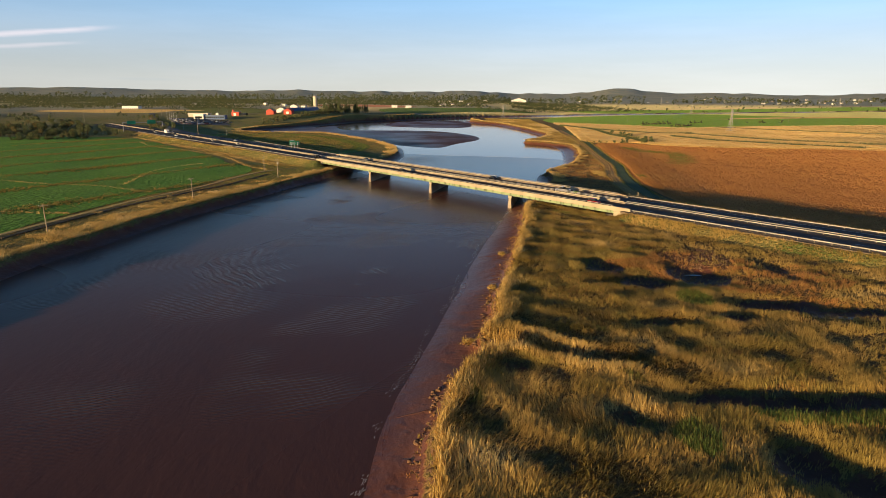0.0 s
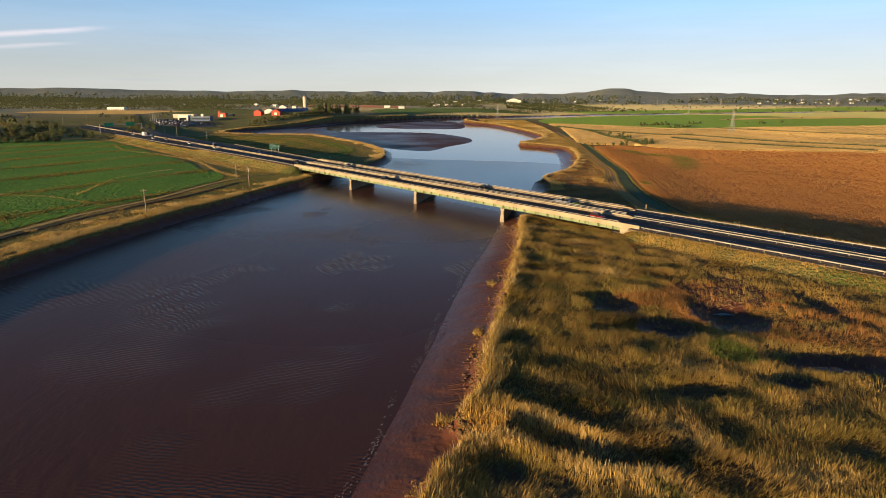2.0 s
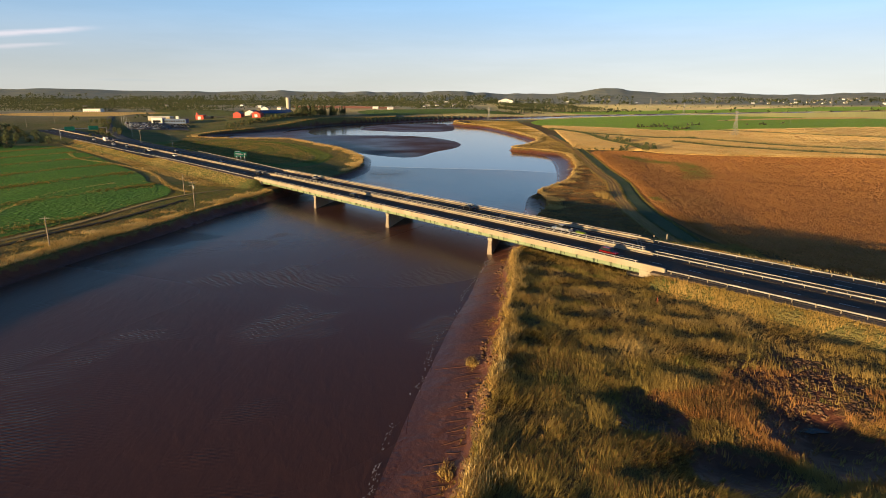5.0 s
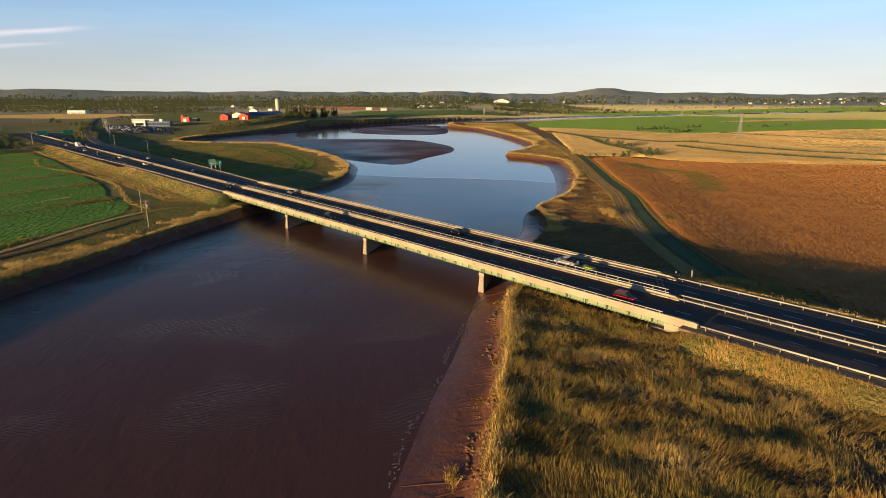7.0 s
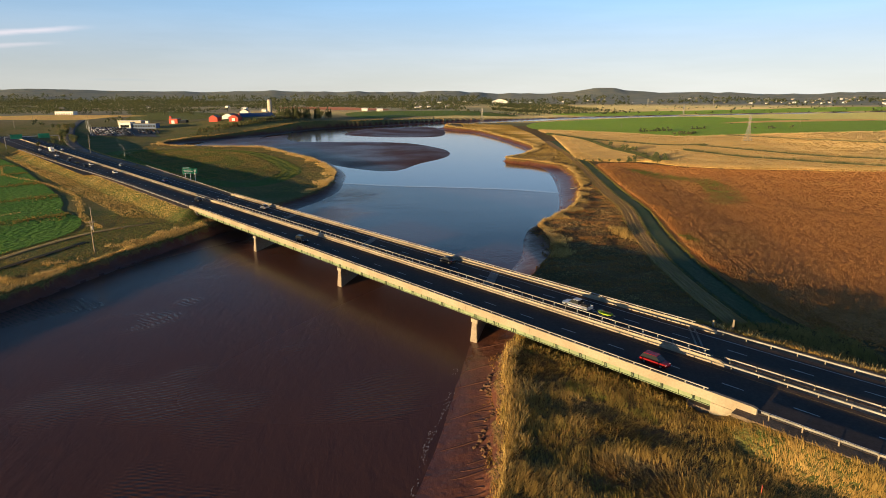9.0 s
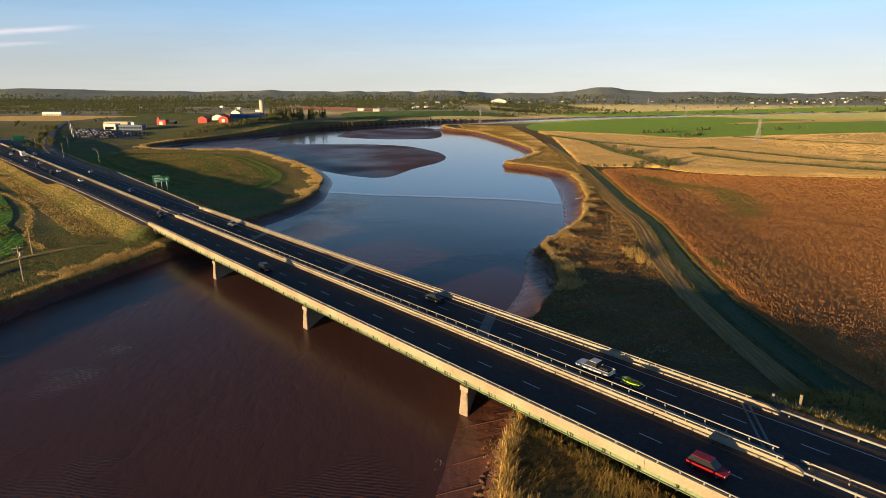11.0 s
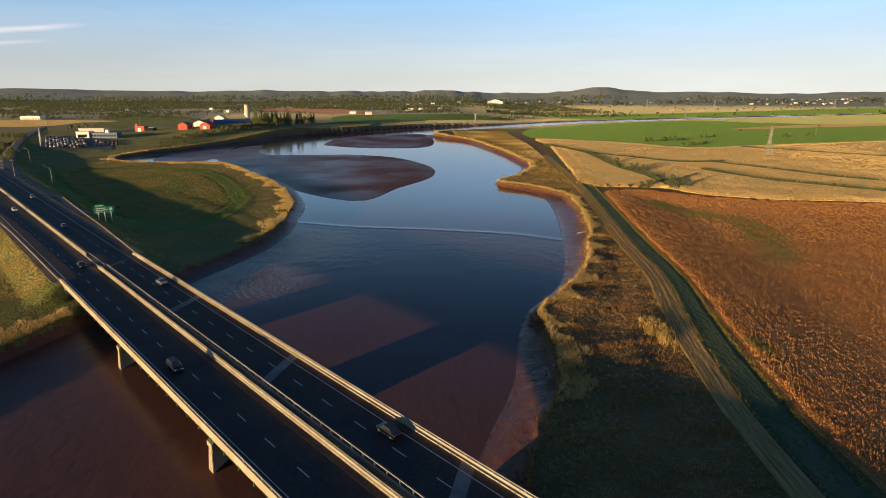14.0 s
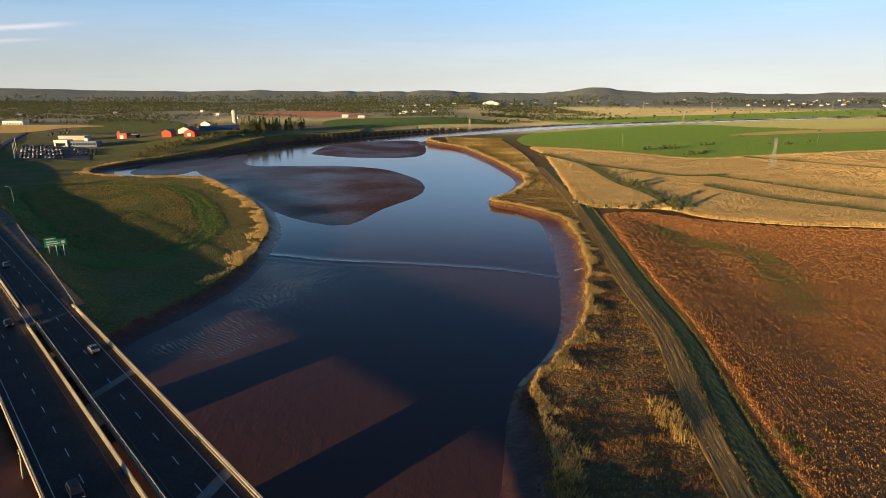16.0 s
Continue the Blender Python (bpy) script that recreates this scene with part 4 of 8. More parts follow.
part("far_deck_slab", skewed(bmesh.new(), U0, U1, 12.4, 22.75, DECK - 0.42, DECK - 0.13), CONCRETE, bridge)


def parapet(n0, n1, u0, u1, mirror=False, wall=0.84):
    """Concrete parapet with a sloped inner toe and a steel rail on posts."""
    bm = bmesh.new()
    z = DECK - 0.46
    sec = [(n0, z), (n1, z), (n1, DECK + 0.18), (n1 - 0.12, DECK + wall * 0.4), (n1 - 0.14, DECK + wall), (n0 + 0.02, DECK + wall)]
    if mirror:
        sec = [(n0 + n1 - a, b) for a, b in sec]
    p = new("parapet")
    p.empty_display_size = 0.5
    p.parent = bridge
    joints = np.linspace(u0, u1, 13)
    for a, b in zip(joints, joints[1:]):
        part("parapet_section", sweep(bmesh.new(), sec, [(a + 0.02, 0, 0), (b - 0.02, 0, 0)]), CONCRETE, p)
    rail_n = (n0 + n1) / 2
    r = bmesh.new()
    box(r, u0 + 0.6, u1 - 0.6, rail_n - 0.07, rail_n + 0.07, DECK + 1.08, DECK + 1.22, 0.02)
    part("hand_rail", r, STEEL, p)
    post = bpy.data.meshes.get("rail_post_mesh")
    if post is None:
        pb = bmesh.new()
        box(pb, -0.09, 0.09, -0.06, 0.06, 0, 0.26, 0.015)
        box(pb, -0.14, 0.14, -0.1, 0.1, 0, 0.03)
        post = bpy.data.meshes.new("rail_post_mesh")
        pb.to_mesh(post)
        post.materials.append(STEEL)
    m = int((u1 - u0) / 2.6)
    for k in range(m):
        ob = part("rail_post", post, None, p)
        ob.location = (u0 + 1.2 + k * (u1 - u0 - 2.4) / (m - 1), rail_n, DECK + 0.835 if wall > 0.5 else DECK + 0.35)
        ob.scale = (1, 1, 1 if wall > 0.5 else 2.9)
    return p


parapet(0.0, 0.5, 0.0, 187.2)
parapet(10.6, 11.05, -6.5, 183.0, True)
parapet(12.45, 12.9, -7.5, 182.0, False, 0.36)
parapet(22.4, 22.85, -15.2, 175.4, True)

# end blocks and wing walls
for u, n0, n1, du in ((0.0, -0.02, 0.52, -2.4), (187.2, -0.02, 0.52, 5.7), (-6.5, 10.58, 11.07, -1.6), (183.0, 10.58, 11.07, 1.6), (-15.2, 22.38, 22.87, -2.4), (175.4, 22.38, 22.87, 3.0)):
    bm = bmesh.new()
    s = 1 if du > 0 else -1
    prof = [(0, DECK - 0.6), (abs(du), DECK - 0.6), (abs(du), DECK + (0.45 if abs(du) < 5 else 0.72)), (abs(du) * (0.45 if abs(du) < 5 else 0.9), DECK + 0.86), (0, DECK + 0.86)]
    rings = [[bm.verts.new((u + s * a, n, z)) for a, z in prof] for n in (n0, n1)]
    bm.faces.new(rings[0]), bm.faces.new(rings[1][::-1])
    for k in range(5):
        bm.faces.new((rings[0][k], rings[1][k], rings[1][(k + 1) % 5], rings[0][(k + 1) % 5]))
    bmesh.ops.recalc_face_normals(bm, faces=bm.faces[:])
    part("parapet_end_block", bm, CONCRETE, bridge)


def wing_wall(u, du, n):
    """Wall that steps down from the abutment along the road edge."""
    bm = bmesh.new()
    s = 1 if du > 0 else -1
    w = abs(du)
    pts = [(0, DECK - 0.62), (0, DECK - 2.3), (w * 0.12, DECK - 2.3), (w * 0.5, DECK - 1.6), (w, DECK - 0.75), (w, DECK - 0.62)]
    rings = [[bm.verts.new((u + s * a, y, z)) for a, z in pts] for y in (n, n + 0.5)]
    bm.faces.new(rings[0]), bm.faces.new(rings[1][::-1])
    k = len(pts)
    for i in range(k):
        bm.faces.new((rings[0][i], rings[1][i], rings[1][(i + 1) % k], rings[0][(i + 1) % k]))
    bmesh.ops.recalc_face_normals(bm, faces=bm.faces[:])
    part("wing_wall", bm, CONCRETE, bridge)


wing_wall(187.2, 5.7, -0.06)
wing_wall(4.6, -6.6, -0.06)
for u in (U0 - 1.5, U1 - 4.0):
    part("abutment", skewed(bmesh.new(), u, u + 5.5, 0.3, 22.6, 0.5, DECK - 2.0), DARK_CONCRETE, bridge)
    part("abutment_back_wall", skewed(bmesh.new(), u + (0 if u < 50 else 4.9), u + (0.6 if u < 50 else 5.5), 0.3, 22.6, DECK - 2.2, DECK - 0.3), DARK_CONCRETE, bridge)

# steel girders with web stiffeners, and drain pipes below the edge
stiff = bmesh.new()
box(stiff, -0.03, 0.03, -0.22, 0.0, -0.94, -0.04)
stiff_me = bpy.data.meshes.new("web_stiffener")
stiff.to_mesh(stiff_me)
stiff_me.materials.append(GREEN_STEEL)
pipe = bmesh.new()
tube(pipe, (0, 0, 0.0), (0, 0, -1.0), 0.10, 0.10, 8)
box(pipe, -0.16, 0.16, -0.08, 0.14, -0.30, -0.02)
pipe_me = bpy.data.meshes.new("drain_pipe")
pipe.to_mesh(pipe_me)
pipe_me.materials.append(material("dark_green_pipe", (0.07, 0.10, 0.06), 0.6, vary=0.2, scale=2))
for n in (0.75, 3.9, 7.1, 10.3, 13.1, 16.3, 19.3, 22.2):
    g = bmesh.new()
    a, b = U0 + 1 + SKEW * n, U1 - 1 + SKEW * n
    section = [(-0.28, -1.50), (0.28, -1.50), (0.28, -1.43), (0.025, -1.43), (0.025, -0.50), (0.26, -0.50), (0.26, -0.43), (-0.26, -0.43), (-0.26, -0.50), (-0.025, -0.50), (-0.025, -1.43), (-0.28, -1.43)]
    ends = [[g.verts.new((x, n + s, DECK + h)) for s, h in section] for x in (a, b)]
    g.faces.new(ends[0][::-1]), g.faces.new(ends[1])
    for k in range(12):
        g.faces.new((ends[0][k], ends[0][(k + 1) % 12], ends[1][(k + 1) % 12], ends[1][k]))
    gd = part("girder", g, GREEN_STEEL, bridge, "pale green painted steel plate girder")
    if n < 1:
        for k in range(60):
            s = part("web_stiffener", stiff_me, None, gd)
            s.location = (a + 1.5 + k * (b - a - 3) / 59, n, DECK - 0.48)
for k in range(40):
    d = part("drain_pipe", pipe_me, None, bridge)
    d.location = (4.5 + k * 4.62, 0.14, DECK - 0.36)


# thin reddish-brown strips along the shoulders
for n0, n1 in ((9.5, 10.55), (12.98, 13.6), (21.2, 22.33)):
    strip("shoulder_grit", [-60, -20, 0, 60, 120, 190, 260], n0, n1, DECK + 0.005, RED_STRIP, "reddish-brown strip on the road shoulder", "road shoulder", 0.004)


def pier(u):
    """Wall pier along the skew, with a battered nose and a cap beam."""
    p = new("pier")
    p.parent = bridge
    p.empty_display_size = 0.5
    p.location = (u, 0, 0)
    bm = bmesh.new()
    rings = []
    for z, h, e in ((-2.5, 1.15, 0.9), (4.0, 0.62, 0.35)):
        o = []
        for n, side in ((0.35 - e, -1), (0.35 - e, 1), (22.4 + e, 1), (22.4 + e, -1)):
            o.append(bm.verts.new((SKEW * n + side * h, n, z)))
        rings.append(o)
    bm.faces.new(rings[0][::-1]), bm.faces.new(rings[1])
    for k in range(4):
        bm.faces.new((rings[0][k], rings[0][(k + 1) % 4], rings[1][(k + 1) % 4], rings[1][k]))
    bmesh.ops.bevel(bm, geom=[e for e in bm.edges if abs(e.verts[0].co.z - e.verts[1].co.z) > 1], offset=0.12, segments=2, affect="EDGES")
    part("pier_wall", bm, DARK_CONCRETE, p, "rust-stained tapered concrete pier wall")
    cap = prism(bmesh.new(), [(SKEW * n + s, n) for n, s in ((-0.1, -0.85), (-0.1, 0.85), (22.8, 0.85), (22.8, -0.85))], 3.95, DECK - 1.52)
    part("pier_cap", cap, CONCRETE, p)


for u in (50.4, 96.6, 142.8):
    pier(u)
# expansion joints across the decks
for u in (50.4, 96.6, 142.8):
    for n0, n1 in ((13.0, 22.3),):
        bm = bmesh.new()
        for off in (-1.25, 1.0):
            skewed(bm, u + off + 0.0, u + off + 0.22, n0, n1, DECK - 0.1, DECK + 0.014)
        skewed(bm, u - 1.03, u + 1.0, n0, n1, DECK - 0.1, DECK + 0.008)
        part("expansion_joint", bm, JOINT, bridge, "worn grey expansion joint strip")
for u in (U0 - 0.5, U1 + 0.5):
    for n0, n1 in ((13.0, 22.3),):
        bm = skewed(bmesh.new(), u - 0.7, u - 0.3, n0, n1, DECK - 0.1, DECK + 0.012)
        skewed(bm, u + 0.3, u + 0.7, n0, n1, DECK - 0.1, DECK + 0.012)
        part("expansion_joint", bm, JOINT, bridge, "worn grey expansion joint strip")

# ---- guard rails ----
gr_post = boxed((-0.08, 0.08, -0.09, 0.09, -0.9, 0.72), bevel=0.01)
gr_post_me = bpy.data.meshes.new("guard_rail_post")
gr_post.to_mesh(gr_post_me)
gr_post_me.materials.append(WOOD_POLE)
W_BEAM = [(0.0, 0.42), (0.05, 0.46), (0.0, 0.53), (0.0, 0.60), (0.05, 0.67), (0.0, 0.72), (-0.03, 0.72), (0.02, 0.67), (-0.03, 0.60), (-0.03, 0.53), (0.02, 0.46), (-0.03, 0.42)]


def guard_rail(points, label, side=1, every=3.8):
    line = smooth_line(points, False, 8)
    top = thing("guard_rail", (0, 0, 0), label, "guard rail", "guard rails along the highway")
    path = [(x, y, DECK - 0.06) for x, y in line]
    bm = sweep(bmesh.new(), [(side * (s + 0.16), h) for s, h in W_BEAM], path)
    bmesh.ops.recalc_face_normals(bm, faces=bm.faces[:])
    part("beam", bm, STEEL, top)
    seg = np.linalg.norm(np.diff(line, axis=0), axis=1)
    run = np.concatenate([[0], np.cumsum(seg)])
    for d in np.arange(1.0, run[-1], every):
        x, y = np.interp(d, run, line[:, 0]), np.interp(d, run, line[:, 1])
        p = part("post", gr_post_me, None, top)
        p.location = (x, y, DECK - 0.06)
        p.rotation_euler = (0, 0, BRIDGE_A)
    return top


GRL = "galvanised steel beam guard rail on short posts"
guard_rail([from_un(u, -0.1) for u in (193.4, 300, 470)], GRL, 1)
guard_rail([from_un(u, 10.75) for u in (184.6, 300, 470)], GRL, -1)
guard_rail([from_un(u, 12.75) for u in (183.6, 300, 470)], GRL, 1)
guard_rail([from_un(u, 23.05) for u in (178.4, 300, 470)], GRL, -1)
guard_rail([from_un(u, n) for u, n in ((-2.5, -0.1), (-60, -0.2), (-110, -1.0), (-200, -4.5), (-330, -7))], GRL, 1, 5)
guard_rail([from_un(u, 10.75) for u in (-8.2, -120, -400)], GRL, -1, 5)
guard_rail([from_un(u, 12.75) for u in (-9.2, -120, -400)], GRL, 1, 5)
guard_rail([from_un(u, n) for u, n in ((-17.6, 23.05), (-60, 25.4), (-110, 27.5), (-150, 29.5))], GRL, -1, 5)

# median barrier of concrete further on
part_bar = sweep(bmesh.new(), [(-0.3, 0), (0.3, 0), (0.12, 0.35), (0.09, 0.9), (-0.09, 0.9), (-0.12, 0.35)], [(u, 11.75, DECK - 0.05) for u in (-1200, -420, -120, -26)])
bmesh.ops.recalc_face_normals(part_bar, faces=part_bar.faces[:])
mb = tagged(part("median_barrier", part_bar, CONCRETE), "pale precast concrete median barrier", "road barrier")
mb.matrix_basis = BRIDGE_M

# ramp and tracks
def ribbon(name, line, half, lift, mat, label, category, thick=0.25, cols=5, rut=0.0):
    d = np.gradient(line, axis=0)
    d /= np.linalg.norm(d, axis=1)[:, None]
    side = np.stack([-d[:, 1], d[:, 0]], 1)
    offs = np.linspace(-1, 1, cols)
    wide = np.broadcast_to(np.asarray(half, float), (len(line),))
    P = line[:, None, :] + side[:, None, :] * (offs[None, :] * wide[:, None])[..., None]
    Z = ground_height(P[..., 0], P[..., 1], False)[0] + lift
    if rut:
        Z = Z + rut * (np.arange(cols) % 2)[None, :] * rng.uniform(0.4, 1.6, Z.shape)
    V = np.concatenate([P, Z[..., None]], -1).reshape(-1, 3)
    i = np.arange(len(V)).reshape(len(line), cols)
    Q = np.stack([i[:-1, :-1], i[:-1, 1:], i[1:, 1:], i[1:, :-1]], -1).reshape(-1, 4)[:, ::-1]
    me = grid_mesh(name, V, Q)
    run = np.concatenate([[0], np.cumsum(np.linalg.norm(np.diff(line, axis=0), axis=1))])
    la = me.attributes.new("lane", "FLOAT_VECTOR", "POINT")
    la.data.foreach_set("vector", np.stack([offs[None, :] * wide[:, None], np.repeat(run[:, None], cols, 1), np.zeros((len(line), cols))], -1).astype(np.float32).ravel())
    ob = part(name, me, mat)
    sm = ob.modifiers.new("thickness", "SOLIDIFY")
    sm.thickness, sm.offset = thick, -1
    return tagged(ob, label, category, kind="structure")


ribbon("road_ramp", RAMP, 4.6, 0.12, OLD_ASPHALT, "curving asphalt ramp joining the highway", "road")
# ---- fields ----
def sheet(name, ring, lift, mat, label, category, spacing, lines=(), crop=0.0, kind="structure", edge=1.0):
    """A field cut to its outline, with a little relief; crop: the height at which the crop's canopy stands."""
    from mathutils.geometry import delaunay_2d_cdt
    x0, y0, x1, y1 = *ring.min(0), *ring.max(0)
    px, py = np.meshgrid(np.arange(x0, x1, spacing), np.arange(y0, y1, spacing))
    px, py = px.ravel() + rng.uniform(-0.3, 0.3, px.size) * spacing, py.ravel() + rng.uniform(-0.3, 0.3, py.size) * spacing
    keep = inside(px, py, ring) & (line_distance(px, py, ring, True) > spacing * 0.4)
    for ln, half in lines:
        keep &= line_distance(px, py, ln) > half + 1.6
    pts = [ring, np.stack([px[keep], py[keep]], 1)]
    low = [np.zeros(len(ring)), np.zeros(int(keep.sum()))]
    for ln, half in lines:
        d = np.gradient(ln, axis=0)
        d /= np.linalg.norm(d, axis=1)[:, None]
        s = np.stack([-d[:, 1], d[:, 0]], 1)
        for off, dip in ((-half - 0.5, 0), (-half, 1), (half, 1), (half + 0.5, 0)):
            q = ln + s * off
            ok = inside(q[:, 0], q[:, 1], ring)
            pts.append(q[ok])
            low.append(np.full(int(ok.sum()), float(dip)))
    P, L = np.concatenate(pts), np.concatenate(low)
    n = len(ring)
    vs, _, fs, orig, _, _ = delaunay_2d_cdt([Vector(p) for p in P], [(k, (k + 1) % n) for k in range(n)], [list(range(n))], 1, 1e-4)
    V = np.array([(v.x, v.y) for v in vs])
    D = np.array([L[o[0]] if o else 0.0 for o in orig])
    B = np.array([1.0 if (o and o[0] < n) else 0.0 for o in orig])
    Z = ground_height(V[:, 0], V[:, 1], not crop)[0] + lift
    Z = Z + crop * (1 - 0.8 * D) * np.where(B > 0, edge, 1.0) * (1 + 0.10 * ripple(V[:, 0], V[:, 1], 6, 31)) + (0.05 * ripple(V[:, 0], V[:, 1], 9, 33) if crop else 0)
    if crop and edge < 0.1:
        Z = Z - np.where(B > 0, lift - 0.04, 0)
    verts = [(*p, z) for p, z in zip(V, Z)]
    faces = [tuple(f) for f in fs]
    if crop:
        ringi = [k for k, o in enumerate(orig) if o and o[0] < n]
        ringi.sort(key=lambda k: orig[k][0])
        base = len(verts)
        verts += [(verts[k][0], verts[k][1], verts[k][2] - crop - 0.3) for k in ringi]
        m = len(ringi)
        faces += [(ringi[k], ringi[(k + 1) % m], base + (k + 1) % m, base + k) for k in range(m)]
    me = mesh_from(name, verts, faces)
    bm = bmesh.new()
    bm.from_mesh(me)
    bmesh.ops.recalc_face_normals(bm, faces=bm.faces[:])
    if sum(f.normal.z for f in bm.faces) < 0:
        bmesh.ops.reverse_faces(bm, faces=bm.faces[:])
    bm.to_mesh(me)
    bm.free()
    colour_points(me, "tone", np.stack([np.clip(0.4 + 0.35 * ripple(np.array([v[0] for v in verts]), np.array([v[1] for v in verts]), 30, 35), 0, 0.8), np.full(len(verts), 0.42), np.zeros(len(verts))], 1))
    return tagged(part(name, me, mat), label, category, kind=kind)


SOYA_SOIL = material("ripe_soya_canopy", (0.44, 0.195, 0.062), 0.95, vary=0.7, scale=1.5, second=(0.35, 0.15, 0.048), bump=0.9, bump_scale=2.6, stretch=(1.1, 0.9, 1), rows=0.8, fuzz=0.6)
CORN_TOP = material("ripe_corn_canopy", (0.82, 0.56, 0.20), 0.95, vary=0.3, scale=0.7, second=(0.64, 0.44, 0.16), bump=2.4, bump_scale=0.9, fuzz=0.85)
HAY_GREEN = material("mown_green_hay", (0.044, 0.118, 0.009), 0.95, vary=0.6, scale=0.6, second=(0.075, 0.14, 0.016), bump=1.1, bump_scale=0.9, stretch=(0.8, 0.45, 1), fuzz=0.10)
PALE_GREEN = material("far_green_crop", (0.24, 0.40, 0.042), 0.95, vary=0.3, scale=0.3, second=(0.27, 0.36, 0.055), bump=2.6, bump_scale=0.8, fuzz=0.4)
OLIVE_HAY = material("peninsula_hay", (0.10, 0.125, 0.026), 0.95, vary=0.35, scale=0.9, second=(0.15, 0.13, 0.036), bump=2.0, bump_scale=0.8, fuzz=0.1)
RING_GREEN = material("short_green_hay", (0.075, 0.13, 0.018), 0.95, vary=0.4, scale=0.9, second=(0.11, 0.13, 0.03), bump=1.6, bump_scale=0.9, fuzz=0.12)
TRACK_SOIL = material("rutted_track", (0.43, 0.26, 0.10), 0.95, vary=0.5, scale=1.0, second=(0.27, 0.17, 0.07), bump=0.5, bump_scale=1.6, stretch=(1.1, 0.06, 1), fuzz=0.18, lane=True)
OLD_TRACK = material("grassy_dirt_road", (0.165, 0.125, 0.06), 0.95, vary=0.35, scale=1.0, second=(0.11, 0.12, 0.05), bump=0.4, bump_scale=1.6, stretch=(1.2, 0.12, 1), fuzz=0.15, lane=True)
SHADE_DARK = material("dyke_shade_dark", (0.05, 0.038, 0.022), 0.9, vary=0.4, scale=1.0, second=(0.035, 0.04, 0.02), bump=0.3, bump_scale=1.4, lane=True)
DITCH_GREEN = material("ditch_grass", (0.045, 0.075, 0.028), 0.95, vary=0.35, scale=1.0, second=(0.085, 0.09, 0.042), bump=0.35, bump_scale=1.2, stretch=(1, 0.4, 1), fuzz=0.04, lane=True)
DRY_PASTURE = material("dry_pasture", (0.52, 0.48, 0.15), 0.95, vary=0.3, scale=0.15, second=(0.56, 0.45, 0.17), bump=1.5, bump_scale=0.6, fuzz=0.6)
RED_SOIL = material("bare_red_soil", (0.23, 0.092, 0.05), 0.95, vary=0.3, scale=0.2, second=(0.18, 0.09, 0.05), bump=0.1, fuzz=0.22)

FURROW = smooth_line([(134.5, 354), (145, 349.5), (157, 341), (173, 326), (190, 310), (230, 280)], False, 5)
LANE_A = smooth_line([(164.7, 687), (192, 647), (216, 612), (252, 615)], False, 5)
LANE_B = smooth_line([(214, 568), (225, 533), (234, 512), (252, 493), (267, 476), (310, 440)], False, 5)
LANE_C = smooth_line([(242, 611), (260, 575), (271, 551), (283, 524), (300, 508), (360, 462)], False, 6)
LANE_D = smooth_line([(330, 735), (390, 660), (470, 580), (560, 500)], False, 6)
CORN_DITCH = smooth_line([(145.5, 770), (164.7, 687), (161, 584), (165, 542), (164.6, 514), (163, 490)], False, 4)
LANES = [(LANE_A, 1.7), (LANE_B, 2.2), (LANE_C, 2.0), (LANE_D, 1.8), (CORN_DITCH, 2.4)]
sheet("soya_field", BROWN_FIELD, 0.30, SOYA_SOIL, "brown ripe soya field with drilled rows", "field", 7, (), 0.28, edge=0.05)
sheet("corn_field", TAN_FIELD, 0.10, CORN_TOP, "tan standing corn field with dark gaps between plots", "field", 13, LANES, 1.2, edge=0.2)
sheet("green_field", GREEN_FIELD, 0.35, PALE_GREEN, "flat green crop field beyond the corn", "field", 25)
sheet("hay_field", LEFT_FIELD, 0.16, HAY_GREEN, "bright green mown hay field with swath stripes", "field", 12)
sheet("peninsula_field", PENINSULA, 0.10, RING_GREEN, "green mown headland inside the river bend", "field", 8)
d = np.roll(PENINSULA, -1, 0) - np.roll(PENINSULA, 1, 0)
d /= np.linalg.norm(d, axis=1)[:, None]
turned = np.sign(np.sum(PENINSULA[:, 0] * np.roll(PENINSULA[:, 1], -1) - PENINSULA[:, 1] * np.roll(PENINSULA[:, 0], -1)))
INNER = PENINSULA + np.stack([-d[:, 1], d[:, 0]], 1) * turned * 13
INNER = INNER[inside(INNER[:, 0], INNER[:, 1], PENINSULA) & (line_distance(INNER[:, 0], INNER[:, 1], PENINSULA, True) > 12.3)]
sheet("rough_hay", INNER, 0.22, OLIVE_HAY, "olive brown uncut hay in the middle of the bend", "field", 8)
TAN_STRIP = smooth_line([(467, 1020), (544, 1088), (686, 1152), (820, 1182), (763, 1112), (614, 1066)], True, 10)
sheet("stubble_strip", TAN_STRIP, 0.60, CORN_TOP, "tan stubble strip across the green field", "field", 20)
for ring, mat, nm, lb in (([(-430, 1005), (-335, 1045), (-360, 1180), (-446, 1297), (-585, 1342), (-500, 1150)], OLIVE_HAY, "hay_field", "green hay field behind the shops"), ([(-720, 1030), (-520, 1000), (-500, 1090), (-470, 1140), (-640, 1150)], CORN_TOP, "rough_field", "tan rough ground before the warehouse"), ([(-101, 1100), (0, 1190), (96, 1275), (200, 1350), (108, 1452), (-136, 1339)], RING_GREEN, "green_field", "green pasture along the far river bank"), ([(380, 1420), (900, 1640), (1500, 1880), (1400, 2060), (800, 1800), (330, 1560)], PALE_GREEN, "green_field", "long green pasture on the plain"), ([(560, 1330), (900, 1090), (1500, 1250), (1700, 1750), (1000, 1530)], DRY_PASTURE, "pasture", "dry yellow-green pasture on the plain")):
    sheet(nm, smooth_line(ring, True, 12), 0.35, mat, lb, "field", 30)
FARM_SOIL = smooth_line([(-350, 1560), (-260, 1500), (-150, 1440), (-80, 1500), (-150, 1640), (-240, 1760), (-400, 1730)], True, 10)
